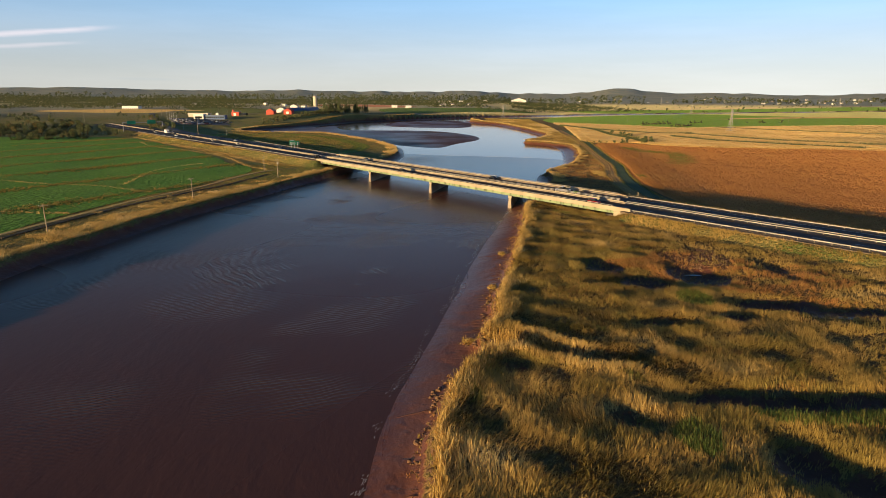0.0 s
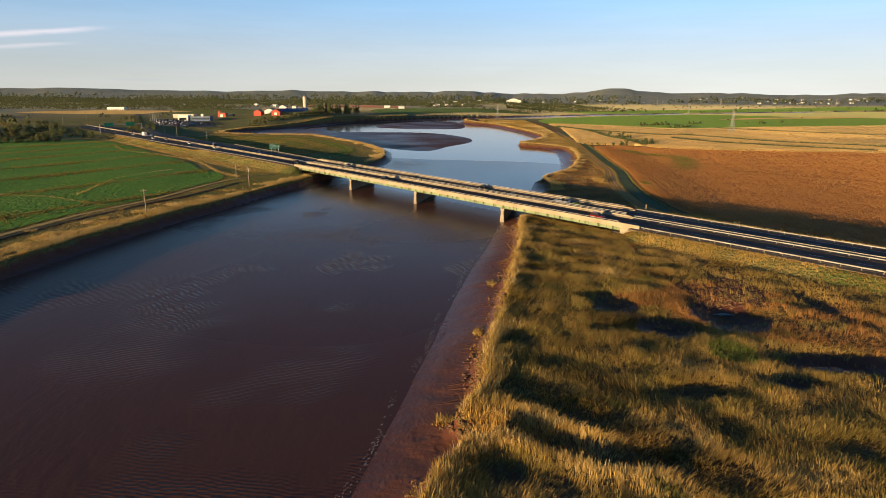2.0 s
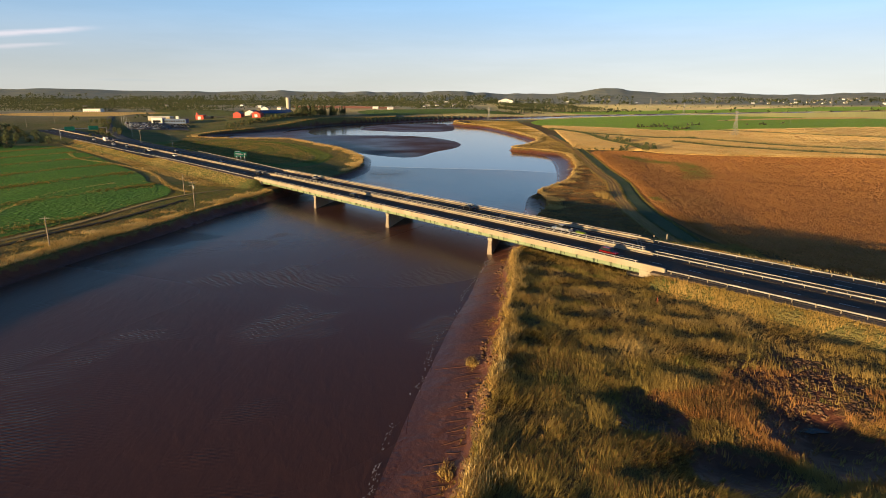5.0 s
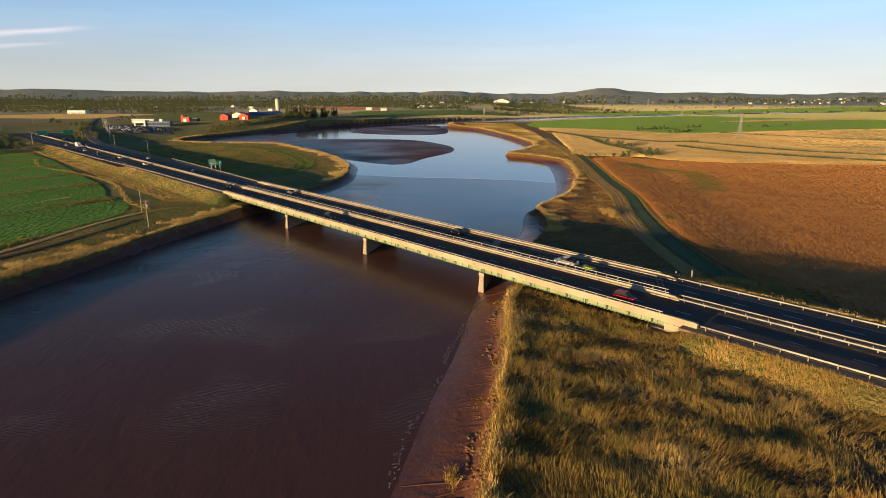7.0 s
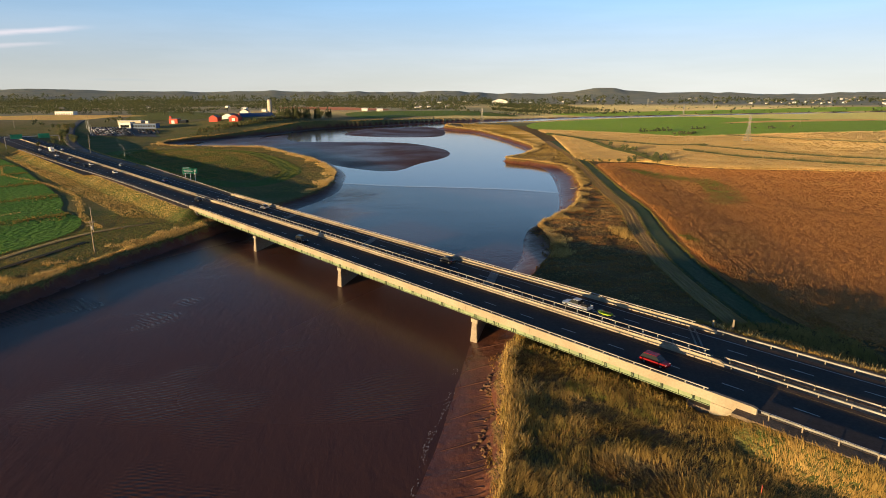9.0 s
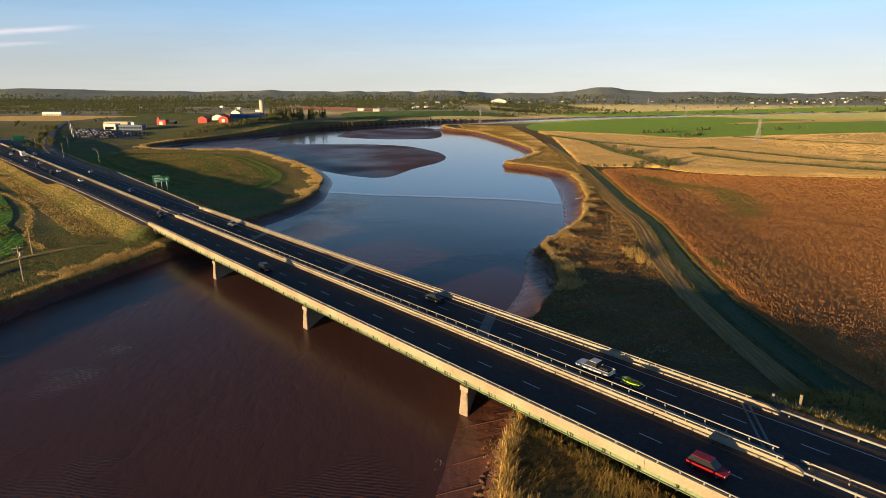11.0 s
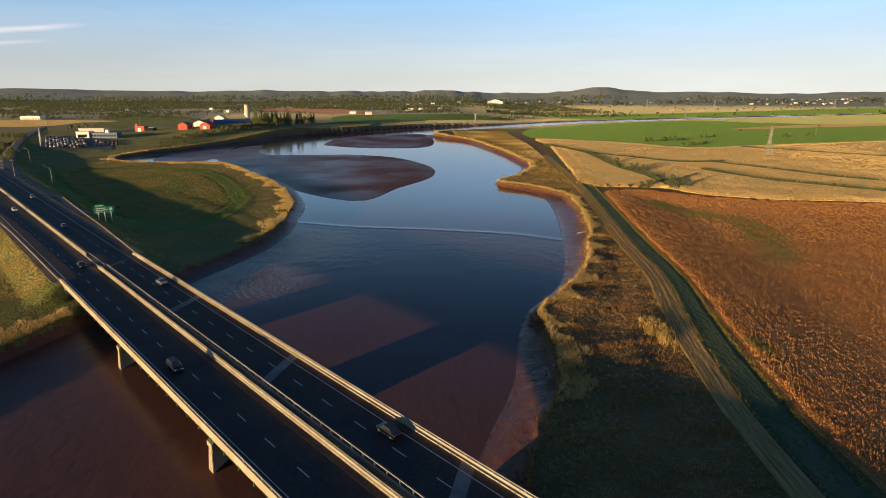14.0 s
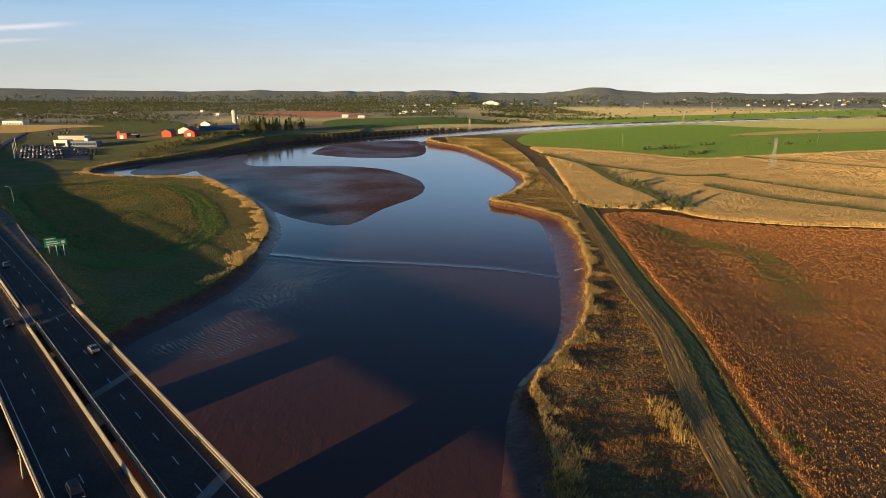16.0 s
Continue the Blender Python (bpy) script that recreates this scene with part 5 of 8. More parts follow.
sheet("bare_field", FARM_SOIL, 0.5, RED_SOIL, "bare red ploughed field behind the farm", "field", 25)

d = np.gradient(TRACK, axis=0)
d /= np.linalg.norm(d, axis=1)[:, None]
side = np.stack([-d[:, 1], d[:, 0]], 1)
M = 112
tw = np.interp(TRACK[:M, 1], [212, 258, 271, 286, 306, 334, 434, 600, 800], [2.3, 2.3, 2.35, 2.5, 2.5, 2.5, 2.4, 2.6, 3.0])
dw = np.interp(TRACK[:M, 1], [212, 250, 258, 271, 334, 500, 800], [3.0, 3.6, 3.6, 3.5, 2.9, 3.0, 4.0])
K0 = int(np.argmax(TRACK[:, 1] > 214))
ribbon("track", (TRACK[:M] + side[:M] * tw[:, None])[K0:], tw[K0:], 0.12, TRACK_SOIL, "rutted dry earth farm track on the dyke", "track", 0.2, 17, 0.09)
ribbon("ditch", TRACK[:M] - side[:M] * dw[:, None], dw, 0.06, DITCH_GREEN, "dark grassy ditch beside the farm track", "ditch", 0.2, 5, 0.0)
# dark ribbon stands in for the shadow line between road and straw fringe
ribbon("bank_ditch", DYKE_SHADE_LINE, 1.1, 0.2, SHADE_DARK, "dark strip painted for the shade line behind the river dyke", "ditch", 0.2)
ribbon("dyke_road", DYKE_ROAD, 1.25, 0.14, OLD_TRACK, "narrow dirt road along the river dyke", "track", 0.2)

# ---- grasses ----
def tufts(name, xy, height, width, kind_tone, mat, label, category, blades=5, lean=0.35, z=None, blade=0.11, comb=False):
    """One mesh of many separate tufts, each of a few leaning blades."""
    n = len(xy)
    if z is None:
        z = ground_height(xy[:, 0], xy[:, 1])[0]
    k = blades
    a = rng.uniform(0, 2 * math.pi, (n, k))
    r = rng.uniform(0.1, 1.0, (n, k)) * width[:, None]
    bx, by = xy[:, :1] + r * np.cos(a), xy[:, 1:] + r * np.sin(a)
    h = height[:, None] * rng.uniform(0.6, 1.15, (n, k))
    t = rng.uniform(0, 2 * math.pi, (n, k))
    if comb:
        # laid over in swirls by wind and tide
        t = (0.9 + 1.5 * ripple(xy[:, 0], xy[:, 1], 8, 80))[:, None] + rng.normal(0, 0.55, (n, k))
    ln = h * rng.uniform(0.1, 2 * lean, (n, k))
    bw = h * rng.uniform(0.7, 1.3, (n, k)) * np.broadcast_to(np.asarray(blade, float), (n,))[:, None]
    s = t + math.pi / 2
    zz = np.repeat(z[:, None], k, 1) - 0.08
    V = np.empty((n, k, 3, 3))
    V[:, :, 0] = np.stack([bx - bw * np.cos(s), by - bw * np.sin(s), zz], -1)
    V[:, :, 1] = np.stack([bx + bw * np.cos(s), by + bw * np.sin(s), zz], -1)
    V[:, :, 2] = np.stack([bx + ln * np.cos(t), by + ln * np.sin(t), zz + h], -1)
    me = grid_mesh(name, V.reshape(-1, 3), np.arange(n * k * 3).reshape(-1, 3))
    tone = np.zeros((n, k, 3, 3))
    tone[..., 0] = np.clip(kind_tone[:, None, None] + rng.normal(0, 0.03, (n, k, 1)), 0, 1)
    tone[..., 1] = np.clip(rng.uniform(0.15, 0.85, (n, 1, 1)) + rng.normal(0, 0.12, (n, k, 1)), 0, 1)
    colour_points(me, "tone", tone.reshape(-1, 3))
    return tagged(part(name, me, mat), label, category, kind="stuff")


def scatter(x0, x1, y0, y1, per_m2):
    n = int((x1 - x0) * (y1 - y0) * per_m2)
    return np.stack([rng.uniform(x0, x1, n), rng.uniform(y0, y1, n)], 1)


def dry_land(p, margin=0.0):
    """Keeps places on land, off the roads and tracks."""
    u, n = to_un(p[:, 0], p[:, 1])
    ok = ~inside(p[:, 0], p[:, 1], BANKS)
    ok &= ~((n > -1.9) & (n < 25.9))
    ok &= line_distance(p[:, 0], p[:, 1], RAMP) > 5.6
    return p[ok]


def marsh_tone(x, y):
    """Kind of plant by place: straw, olive, rust or green."""
    a, b, c = ripple(x, y, 16, 41), ripple(x, y, 5, 42), ripple(x, y, 34, 43)
    t = 0.55 + 0.17 * a + 0.17 * b + 0.10 * c
    t = np.where(ripple(x, y, 6, 74) > 1.05, 0.92, np.minimum(t, 0.72))
    rust = np.exp(-(((x - 52) / 20) ** 2 + ((y - 124) / 15) ** 2)) + np.exp(-(((x - 70) / 14) ** 2 + ((y - 112) / 14) ** 2))
    t = np.where((rust > 0.45) & (b + a > -0.3), 0.80 + 0.06 * b, t)
    green = np.exp(-(((x - 46.5) / 4) ** 2 + ((y - 104) / 5) ** 2)) + np.exp(-(((x - 50) / 16) ** 2 + ((y - 63) / 4) ** 2)) + np.exp(-(((x - 28) / 3) ** 2 + ((y - 57) / 4) ** 2))
    t = np.where(green > 0.5, 0.97, t)
    return np.clip(t, 0.02, 1)


# marsh below the bridge
p = np.concatenate([scatter(-4, 60, 36, 150, 8.5), scatter(60, 100, 60, 150, 3.2), scatter(14, 90, 150, 215, 7.0), scatter(90, 170, 60, 160, 1.2), scatter(100, 230, 60, 120, 0.6)])
p = dry_land(p)
u, n = to_un(p[:, 0], p[:, 1])
wet = ground_height(p[:, 0], p[:, 1])[0]
p = p[(bare_marsh(p[:, 0], p[:, 1]) < 0.45) & (wet > 2.6) | (rng.uniform(0, 1, len(p)) < np.where(p[:, 1] > 127, 0.22, 0.06))]
u, n = to_un(p[:, 0], p[:, 1])
tone = marsh_tone(p[:, 0], p[:, 1])
weedy = np.clip(0.56 + 0.22 * ripple(p[:, 0], p[:, 1], 5, 44), 0.2, 0.72)
weedy = np.where(ripple(p[:, 0], p[:, 1], 4, 68) > 0.75, 0.93, weedy)
tone = np.where(n > -17, np.where(u < 184 + 3 * ripple(p[:, 0], p[:, 1], 5, 69), weedy, np.clip(0.44 + 0.16 * ripple(p[:, 0], p[:, 1], 7, 44), 0.15, 0.7)), tone)
clump = ripple(p[:, 0], p[:, 1], 3.2, 45)
cd = line_distance(p[:, 0], p[:, 1], CREEK)
tone = np.where((cd < 4.5) & (p[:, 0] < 34), np.clip(0.34 + 0.14 * ripple(p[:, 0], p[:, 1], 5, 57), 0.1, 0.6), tone)
hgt = np.where(n > -17, 0.6, 0.68) * (1.0 + 0.28 * clump) * rng.uniform(0.7, 1.25, len(p))
tufts("marsh_grass", p, np.clip(hgt, 0.35, 2), np.full(len(p), 0.42), tone, MARSH_GRASS, "tall autumn marsh grass, straw, olive and rust", "grass", 7, 0.75, blade=0.07, comb=True)

# weeds that reach in below the edge of the bridge
m = 1500
uu, nn = rng.uniform(143, 184, m), rng.uniform(-2.2, 4.5, m)
q = np.stack(from_un(uu + SKEW * nn, nn), 1)
q = q[~inside(q[:, 0], q[:, 1], BANKS)]
tufts("marsh_grass", q, 0.75 * rng.uniform(0.6, 1.3, len(q)), np.full(len(q), 0.4), np.clip(0.58 + 0.12 * rng.normal(0, 1, len(q)), 0.3, 0.95), MARSH_GRASS, "olive weeds growing in under the bridge edge", "grass", 6, 0.6, blade=0.08)

TUSSOCKS = [(3.4, 89.5, 1.3, 1.2), (0.6, 67.5, 0.9, 1.6), (-0.6, 57, 0.9, 3.0), (-0.9, 50, 0.8, 2.2), (-1.2, 45, 0.7, 2.0), (9.5, 118, 0.8, 1.6), (14, 146, 0.8, 2.2)]


# tall straw fringe on the river banks
def fringe(name, x0, x1, y0, y1, per_m2, reach, high, label, tone_mid=0.07):
    q = scatter(x0, x1, y0, y1, per_m2)
    dist = line_distance(q[:, 0], q[:, 1], BANKS, True)
    reach = reach * np.where((q[:, 0] < -50) & (q[:, 1] > 262) & (q[:, 1] < 330), 0.5, 1.0)
    q = q[dist < reach * (0.7 + 0.5 * ripple(q[:, 0], q[:, 1], 9, 46) + 0.35 * ripple(q[:, 0], q[:, 1], 3.5, 58)) * rng.uniform(0.6, 1.15, len(q))]
    q = dry_land(q)
    h = high * rng.uniform(0.75, 1.25, len(q))
    return tufts(name, q, h, np.full(len(q), 0.45), np.clip(tone_mid + 0.05 + 0.10 * ripple(q[:, 0], q[:, 1], 6, 47) + rng.normal(0, 0.05, len(q)), 0, 0.5), MARSH_GRASS, label, "grass", 7, 0.6, blade=0.055)


FR = "tall straw-coloured grass fringe on the river bank"
fringe("bank_grass", -6, 40, 36, 215, 8, 3.0, 1.1, FR, 0.20)
fringe("bank_grass", -125, -55, 110, 318, 5.0, 14.0, 0.85, FR, 0.16)
fringe("bank_grass", 40, 125, 262, 560, 6.0, 4.6, 0.9, FR, 0.13)
fringe("bank_grass", 20, 130, 560, 985, 1.6, 5.5, 1.5, FR, 0.08)
fringe("bank_grass", -250, -30, 378, 720, 3.6, 6.5, 1.2, FR, 0.10)
fringe("bank_grass", -250, 330, 720, 1400, 0.5, 10.0, 1.1, FR, 0.42)

# dead brown growth and slumped clods on the bank's scarp
q = np.concatenate([scatter(-12, 60, 36, 330, 9.0), scatter(40, 100, 330, 480, 5.0)])
q = q[inside(q[:, 0], q[:, 1], BANKS)]
q = q[line_distance(q[:, 0], q[:, 1], BANKS, True) < 2.6 * rng.uniform(0.2, 1.0, len(q)) * (1 + 0.6 * ripple(q[:, 0], q[:, 1], 5, 71))]
u, n = to_un(q[:, 0], q[:, 1])
q = q[(n < -1) | (n > 26)]
tufts("scarp_scrub", q, 0.32 * rng.uniform(0.4, 1.4, len(q)), np.full(len(q), 0.3), np.clip(rng.normal(0.76, 0.08, len(q)), 0.3, 0.84), MARSH_GRASS, "dead brown growth on the eroded bank", "grass", 6, 0.6, blade=0.2)

# grass tussocks that slid from the bank onto the mud
q = []
for cx, cy, rx, ry in TUSSOCKS:
    q.append(np.stack([cx + rx * rng.normal(0, 0.5, 90), cy + ry * rng.normal(0, 0.5, 90)], 1))
q = np.concatenate(q)
q = q[inside(q[:, 0], q[:, 1], BANKS)]
tufts("tussock_grass", q, 0.6 * rng.uniform(0.5, 1.3, len(q)), np.full(len(q), 0.35), np.clip(rng.normal(0.42, 0.2, len(q)), 0.1, 0.97), MARSH_GRASS, "slumped grass tussocks on the mud below the bank", "grass", 6, 0.6, blade=0.07)

def clods(name, xy, size, mat, label, category, sink=0.35):
    """Many separate lumps of earth, each an uneven block."""
    n = len(xy)
    z = ground_height(xy[:, 0], xy[:, 1])[0]
    cube = np.array([(a, b, c) for c in (-1, 1) for a, b in ((-1, -1), (1, -1), (1, 1), (-1, 1))], float)
    V = cube[None] * rng.uniform(0.55, 1.1, (n, 8, 3)) * np.where(cube[None, :, 2:] > 0, 0.72, 1.0)
    V = V * (size[:, None] * rng.uniform(0.6, 1.3, (n, 3)) * np.array([1, 1, 0.5]))[:, None, :]
    a = rng.uniform(0, 6.283, n)
    c, s_ = np.cos(a)[:, None], np.sin(a)[:, None]
    V = np.stack([V[..., 0] * c - V[..., 1] * s_, V[..., 0] * s_ + V[..., 1] * c, V[..., 2]], -1)
    V += np.stack([xy[:, 0], xy[:, 1], z + size * sink * 0.5], 1)[:, None, :]
    F = np.array([(4, 5, 6, 7), (0, 1, 5, 4), (1, 2, 6, 5), (2, 3, 7, 6), (3, 0, 4, 7)])
    me = grid_mesh(name, V.reshape(-1, 3), (np.arange(n)[:, None, None] * 8 + F[None]).reshape(-1, 4))
    return tagged(part(name, me, mat), label, category, kind="stuff")


CLOD = material("turned_marsh_soil", (0.20, 0.11, 0.06), 0.95, vary=0.5, scale=1.6, second=(0.12, 0.068, 0.042), bump=0.05, bump_scale=6)
MUD_EDGE = material("firm_red_mud", (0.13, 0.053, 0.034), 0.8, vary=0.3, scale=1.4, second=(0.095, 0.042, 0.029), bump=0.03, bump_scale=5)
# slumped blocks below the scarp
q = np.concatenate([scatter(-12, 60, 36, 222, 4.0), scatter(40, 100, 275, 480, 2.0)])
d = line_distance(q[:, 0], q[:, 1], BANKS, True)
u, n = to_un(q[:, 0], q[:, 1])
q = q[inside(q[:, 0], q[:, 1], BANKS) & (d < 2.4 * rng.uniform(0.1, 1.1, len(q)) * (1 + 0.5 * ripple(q[:, 0], q[:, 1], 6, 72))) & ((n < -1) | (n > 26)) & (q[:, 0] > -20)]
clods("bank_clods", q, rng.uniform(0.14, 0.42, len(q)), CLOD, "slumped clods of brown soil below the bank", "soil")
# crumbled ground round the marsh hollows
q = scatter(40, 74, 112, 146, 2.6)
e = np.hypot((q[:, 0] - 58) / 9.5, (q[:, 1] - 134) / 9) + 0.4 * ripple(q[:, 0], q[:, 1], 3, 70)
q = q[e < 0.95]
clods("marsh_clods", q, rng.uniform(0.14, 0.36, len(q)), CLOD, "dark crumbled clods round a marsh hollow", "soil")


def mud_ridges():
    """Low ledges between the rills that run down the mud from the bank."""
    r = random.Random(11)
    gr, wr = np.array(GRASS_RIGHT[1:26]), np.array(WATER_RIGHT[1:22])
    V, F = [], []
    y = 44.0
    while y < 470:
        y += r.uniform(0.7, 1.9) if y < 215 else r.uniform(1.0, 2.4)
        if 72 < y < 93 or 214 < y < 345:
            continue
        xb, xs = np.interp(y, gr[:, 1], gr[:, 0]), np.interp(y, wr[:, 1], wr[:, 0])
        wide = xb - xs
        if wide < 2.5:
            continue
        run = wide * (r.uniform(0.65, 0.9) if r.random() < 0.12 else r.uniform(0.15, 0.42))
        x0, m = xb - wide * r.uniform(0.10, 0.2), 7
        high, broad = r.uniform(0.04, 0.11) + (0.06 if y > 260 else 0), r.uniform(0.25, 0.5)
        lean, phase = r.uniform(-0.22, 0.06), r.uniform(0, 6)
        base = len(V)
        for k in range(m):
            f = k / (m - 1)
            x = x0 - run * f
            yy = y + lean * run * f + 0.18 * math.sin(phase + 4 * f)
            taper = 0.25 + 0.75 * math.sin(math.pi * min(1, 0.15 + 0.85 * f))
            V += [(x, yy - broad * taper, -0.15), (x, yy - 0.04, high * taper), (x, yy + 0.10, high * taper * 0.9), (x, yy + 0.16, -0.15)]
        for k in range(m - 1):
            i = base + 4 * k
            F += [(i, i + 1, i + 5, i + 4), (i + 1, i + 2, i + 6, i + 5), (i + 2, i + 3, i + 7, i + 6)]
    V = np.array(V)
    V[:, 2] += ground_height(V[:, 0], V[:, 1])[0]
    tagged(part("mud_ridges", grid_mesh("mud_ridges", V, np.array(F)), MUD_EDGE), "red mud ledges between rills on the river bank", "mud", kind="stuff")


mud_ridges()

# rough ground between the upstream bank and the track
p = dry_land(scatter(28, 122, 225, 560, 2.9))
td = line_distance(p[:, 0], p[:, 1], TRACK)
p = p[(td > np.interp(p[:, 1], TRACK[:M, 1], tw * 2)) & ~inside(p[:, 0], p[:, 1], BROWN_FIELD) & ~inside(p[:, 0], p[:, 1], TAN_FIELD)]
p = p[line_distance(p[:, 0], p[:, 1], TRACK) < 62]
on_left = p[:, 0] < np.interp(p[:, 1], TRACK[:, 1], TRACK[:, 0])
p = p[on_left]
a, b = ripple(p[:, 0], p[:, 1], 9, 48), ripple(p[:, 0], p[:, 1] * 2.2, 5, 49)
tone = np.clip(0.36 + 0.14 * a + 0.16 * b, 0.1, 0.7)
tone = np.where((b > 0.0) & (p[:, 1] < 400), 0.79, tone)
straw = np.exp(-(((p[:, 0] - 76) / 3.5) ** 2 + ((p[:, 1] - 292) / 9) ** 2))
straw = straw * rng.uniform(0.5, 1.3, len(p))
tone = np.where(straw > 0.45, 0.30, tone)
hgt = (0.48 + 0.26 * np.clip(b, -1, 1) + 0.8 * (straw > 0.45)) * rng.uniform(0.7, 1.25, len(p))
tufts("rough_grass", p, np.clip(hgt, 0.3, 2.2), np.full(len(p), 0.5), tone, MARSH_GRASS, "rough russet and olive grass beside the dyke track", "grass", 6, 0.6, blade=0.06)
p = dry_land(scatter(60, 150, 560, 990, 0.9))
td = line_distance(p[:, 0], p[:, 1], TRACK)
p = p[(td > 6.3) & (p[:, 0] < np.interp(p[:, 1], TRACK[:, 1], TRACK[:, 0]))]
tufts("rough_grass", p, 0.9 * rng.uniform(0.6, 1.3, len(p)), np.full(len(p), 0.8), np.clip(0.4 + 0.25 * ripple(p[:, 0], p[:, 1], 25, 50), 0, 0.85), MARSH_GRASS, "rough russet and olive grass beside the dyke track", "grass", 5, 0.5)
# grass at the sides of the track and in the ditch
q = []
for off, nn in ((1.0, 900), (0.0, 500), (-1.0, 900)):
    k = rng.integers(0, 90, nn * 3)
    f = rng.uniform(0, 1, (len(k), 1))
    q.append(TRACK[k] * (1 - f) + TRACK[k + 1] * f + side[k] * (off * 2 * np.where(off > 0, tw[k], dw[k])[:, None] + rng.normal(0, 0.4, (len(k), 1))))
p = np.concatenate(q)
u, n = to_un(p[:, 0], p[:, 1])
p = p[n > 27]
tufts("track_grass", p, 0.55 * rng.uniform(0.5, 1.4, len(p)), np.full(len(p), 0.5), rng.choice([0.4, 0.6, 0.9, 0.97], len(p)), MARSH_GRASS, "grass tufts along the track and ditch", "grass", 4, 0.6, blade=0.07)

# worn grass strips between the ruts, and a green rim on the ditch
q, tn = [], []
for off, nn, kinds in ((0.3, 1500, (0.3, 0.45, 0.75)), (0.95, 2200, (0.25, 0.45, 0.6)), (1.5, 1500, (0.3, 0.5, 0.78)), (-1.94, 2600, (0.95, 0.98, 0.9)), (-0.12, 1200, (0.9, 0.6, 0.97))):
    k = rng.integers(0, 92, nn)
    f = rng.uniform(0, 1, (nn, 1))
    q.append(TRACK[k] * (1 - f) + TRACK[k + 1] * f + side[k] * (off * np.where(off > 0, tw[k], dw[k])[:, None] + rng.normal(0, 0.16, (nn, 1))))
    tn.append(rng.choice(kinds, nn))
p, tn = np.concatenate(q), np.concatenate(tn)
tufts("track_grass", p, 0.28 * rng.uniform(0.5, 1.4, len(p)), np.full(len(p), 0.3), tn, MARSH_GRASS, "worn strips of dry grass between the wheel ruts", "grass", 4, 0.7, z=ground_height(p[:, 0], p[:, 1], False)[0] + 0.18, blade=0.16)

# causeway slopes
def slope_grass(u0, u1, n0, n1, per_m2, tone_mid, high):
    m = int((u1 - u0) * (n1 - n0) * per_m2)
    uu, nn = rng.uniform(u0, u1, m), rng.uniform(n0, n1, m)
    x, y = from_un(uu, nn)
    q = np.stack([x, y], 1)
    q = q[~inside(x, y, BANKS) & ((nn > 0) | (nn > np.interp(uu, [-16, 4], [-18.5, -4]))) & (line_distance(x, y, RAMP) > 5.8) & ~inside(x, y, LEFT_FIELD) & ~inside(x, y, PENINSULA)]
    return tufts("slope_grass", q, high * rng.uniform(0.6, 1.3, len(q)), np.full(len(q), 0.5), np.clip(tone_mid + 0.13 * ripple(q[:, 0], q[:, 1], 11, 51), 0.02, 0.7), MARSH_GRASS, "dry golden grass on the highway causeway slope", "grass", 4, 0.45)


slope_grass(-330, -3, -19, -2.1, 2.6, 0.30, 0.5)
slope_grass(-330, -20, 26.2, 36, 0.9, 0.45, 0.6)
slope_grass(176, 330, 26.4, 29.5, 3.2, 0.18, 1.0)
p = dry_land(scatter(-135, -60, 110, 325, 2.2))
u, n = to_un(p[:, 0], p[:, 1])
p = p[(n < -2.5) & ~inside(p[:, 0], p[:, 1], LEFT_FIELD) & (line_distance(p[:, 0], p[:, 1], DYKE_ROAD) > 1.5) & (line_distance(p[:, 0], p[:, 1], DYKE_SHADE_LINE) > 1.0) & (p[:, 0] > -134)]
tufts("dyke_grass", p, 0.4 * rng.uniform(0.5, 1.4, len(p)), np.full(len(p), 0.6), np.where(p[:, 1] + 0.5 * p[:, 0] > 221, np.clip(rng.normal(0.94, 0.05, len(p)), 0.8, 1), np.clip(0.62 + 0.25 * ripple(p[:, 0], p[:, 1], 14, 65) + rng.normal(0, 0.08, len(p)), 0.2, 1)), MARSH_GRASS, "short olive and brown grass behind the dyke", "grass", 5, 0.6)
# unmown ground by the peninsula and below the signs
p = dry_land(scatter(-240, -40, 380, 650, 0.9))
u, n = to_un(p[:, 0], p[:, 1])
p = p[(n > 36) & ~inside(p[:, 0], p[:, 1], PENINSULA) & (p[:, 0] > -235)]
tufts("meadow_grass", p, 0.5 * rng.uniform(0.5, 1.3, len(p)), np.full(len(p), 0.7), np.where(line_distance(p[:, 0], p[:, 1], BANKS, True) < 26, np.clip(0.66 + 0.10 * ripple(p[:, 0], p[:, 1], 9, 59), 0.4, 0.8), np.clip(0.55 + 0.2 * ripple(p[:, 0], p[:, 1], 22, 52), 0.05, 1)), MARSH_GRASS, "uneven olive meadow grass inside the river bend", "grass", 4, 0.5)
p = scatter(-222, -60, 420, 606, 1.8)
p = p[inside(p[:, 0], p[:, 1], PENINSULA)]
pd = line_distance(p[:, 0], p[:, 1], PENINSULA, True)
windrow = np.abs((pd + 1.5 * ripple(p[:, 0], p[:, 1], 25, 67)) % 6.5 - 3.2) < 0.9
ok = (pd > 14) | windrow | (rng.uniform(0, 1, len(p)) < 0.25)
p, pd = p[ok], pd[ok]
tufts("hay_tufts", p, 0.42 * rng.uniform(0.6, 1.4, len(p)), np.full(len(p), 0.8), np.where(pd < 12, 0.97, np.where((pd < 26) & (np.sin(pd * 0.55) > 0.2), 0.60, np.where(ripple(p[:, 0], p[:, 1], 12, 60) > 0.1, 0.96, 0.70))), MARSH_GRASS, "cut hay tufts in curved swaths", "grass", 3, 0.6, z=ground_height(p[:, 0], p[:, 1])[0] + 0.1, blade=0.5)
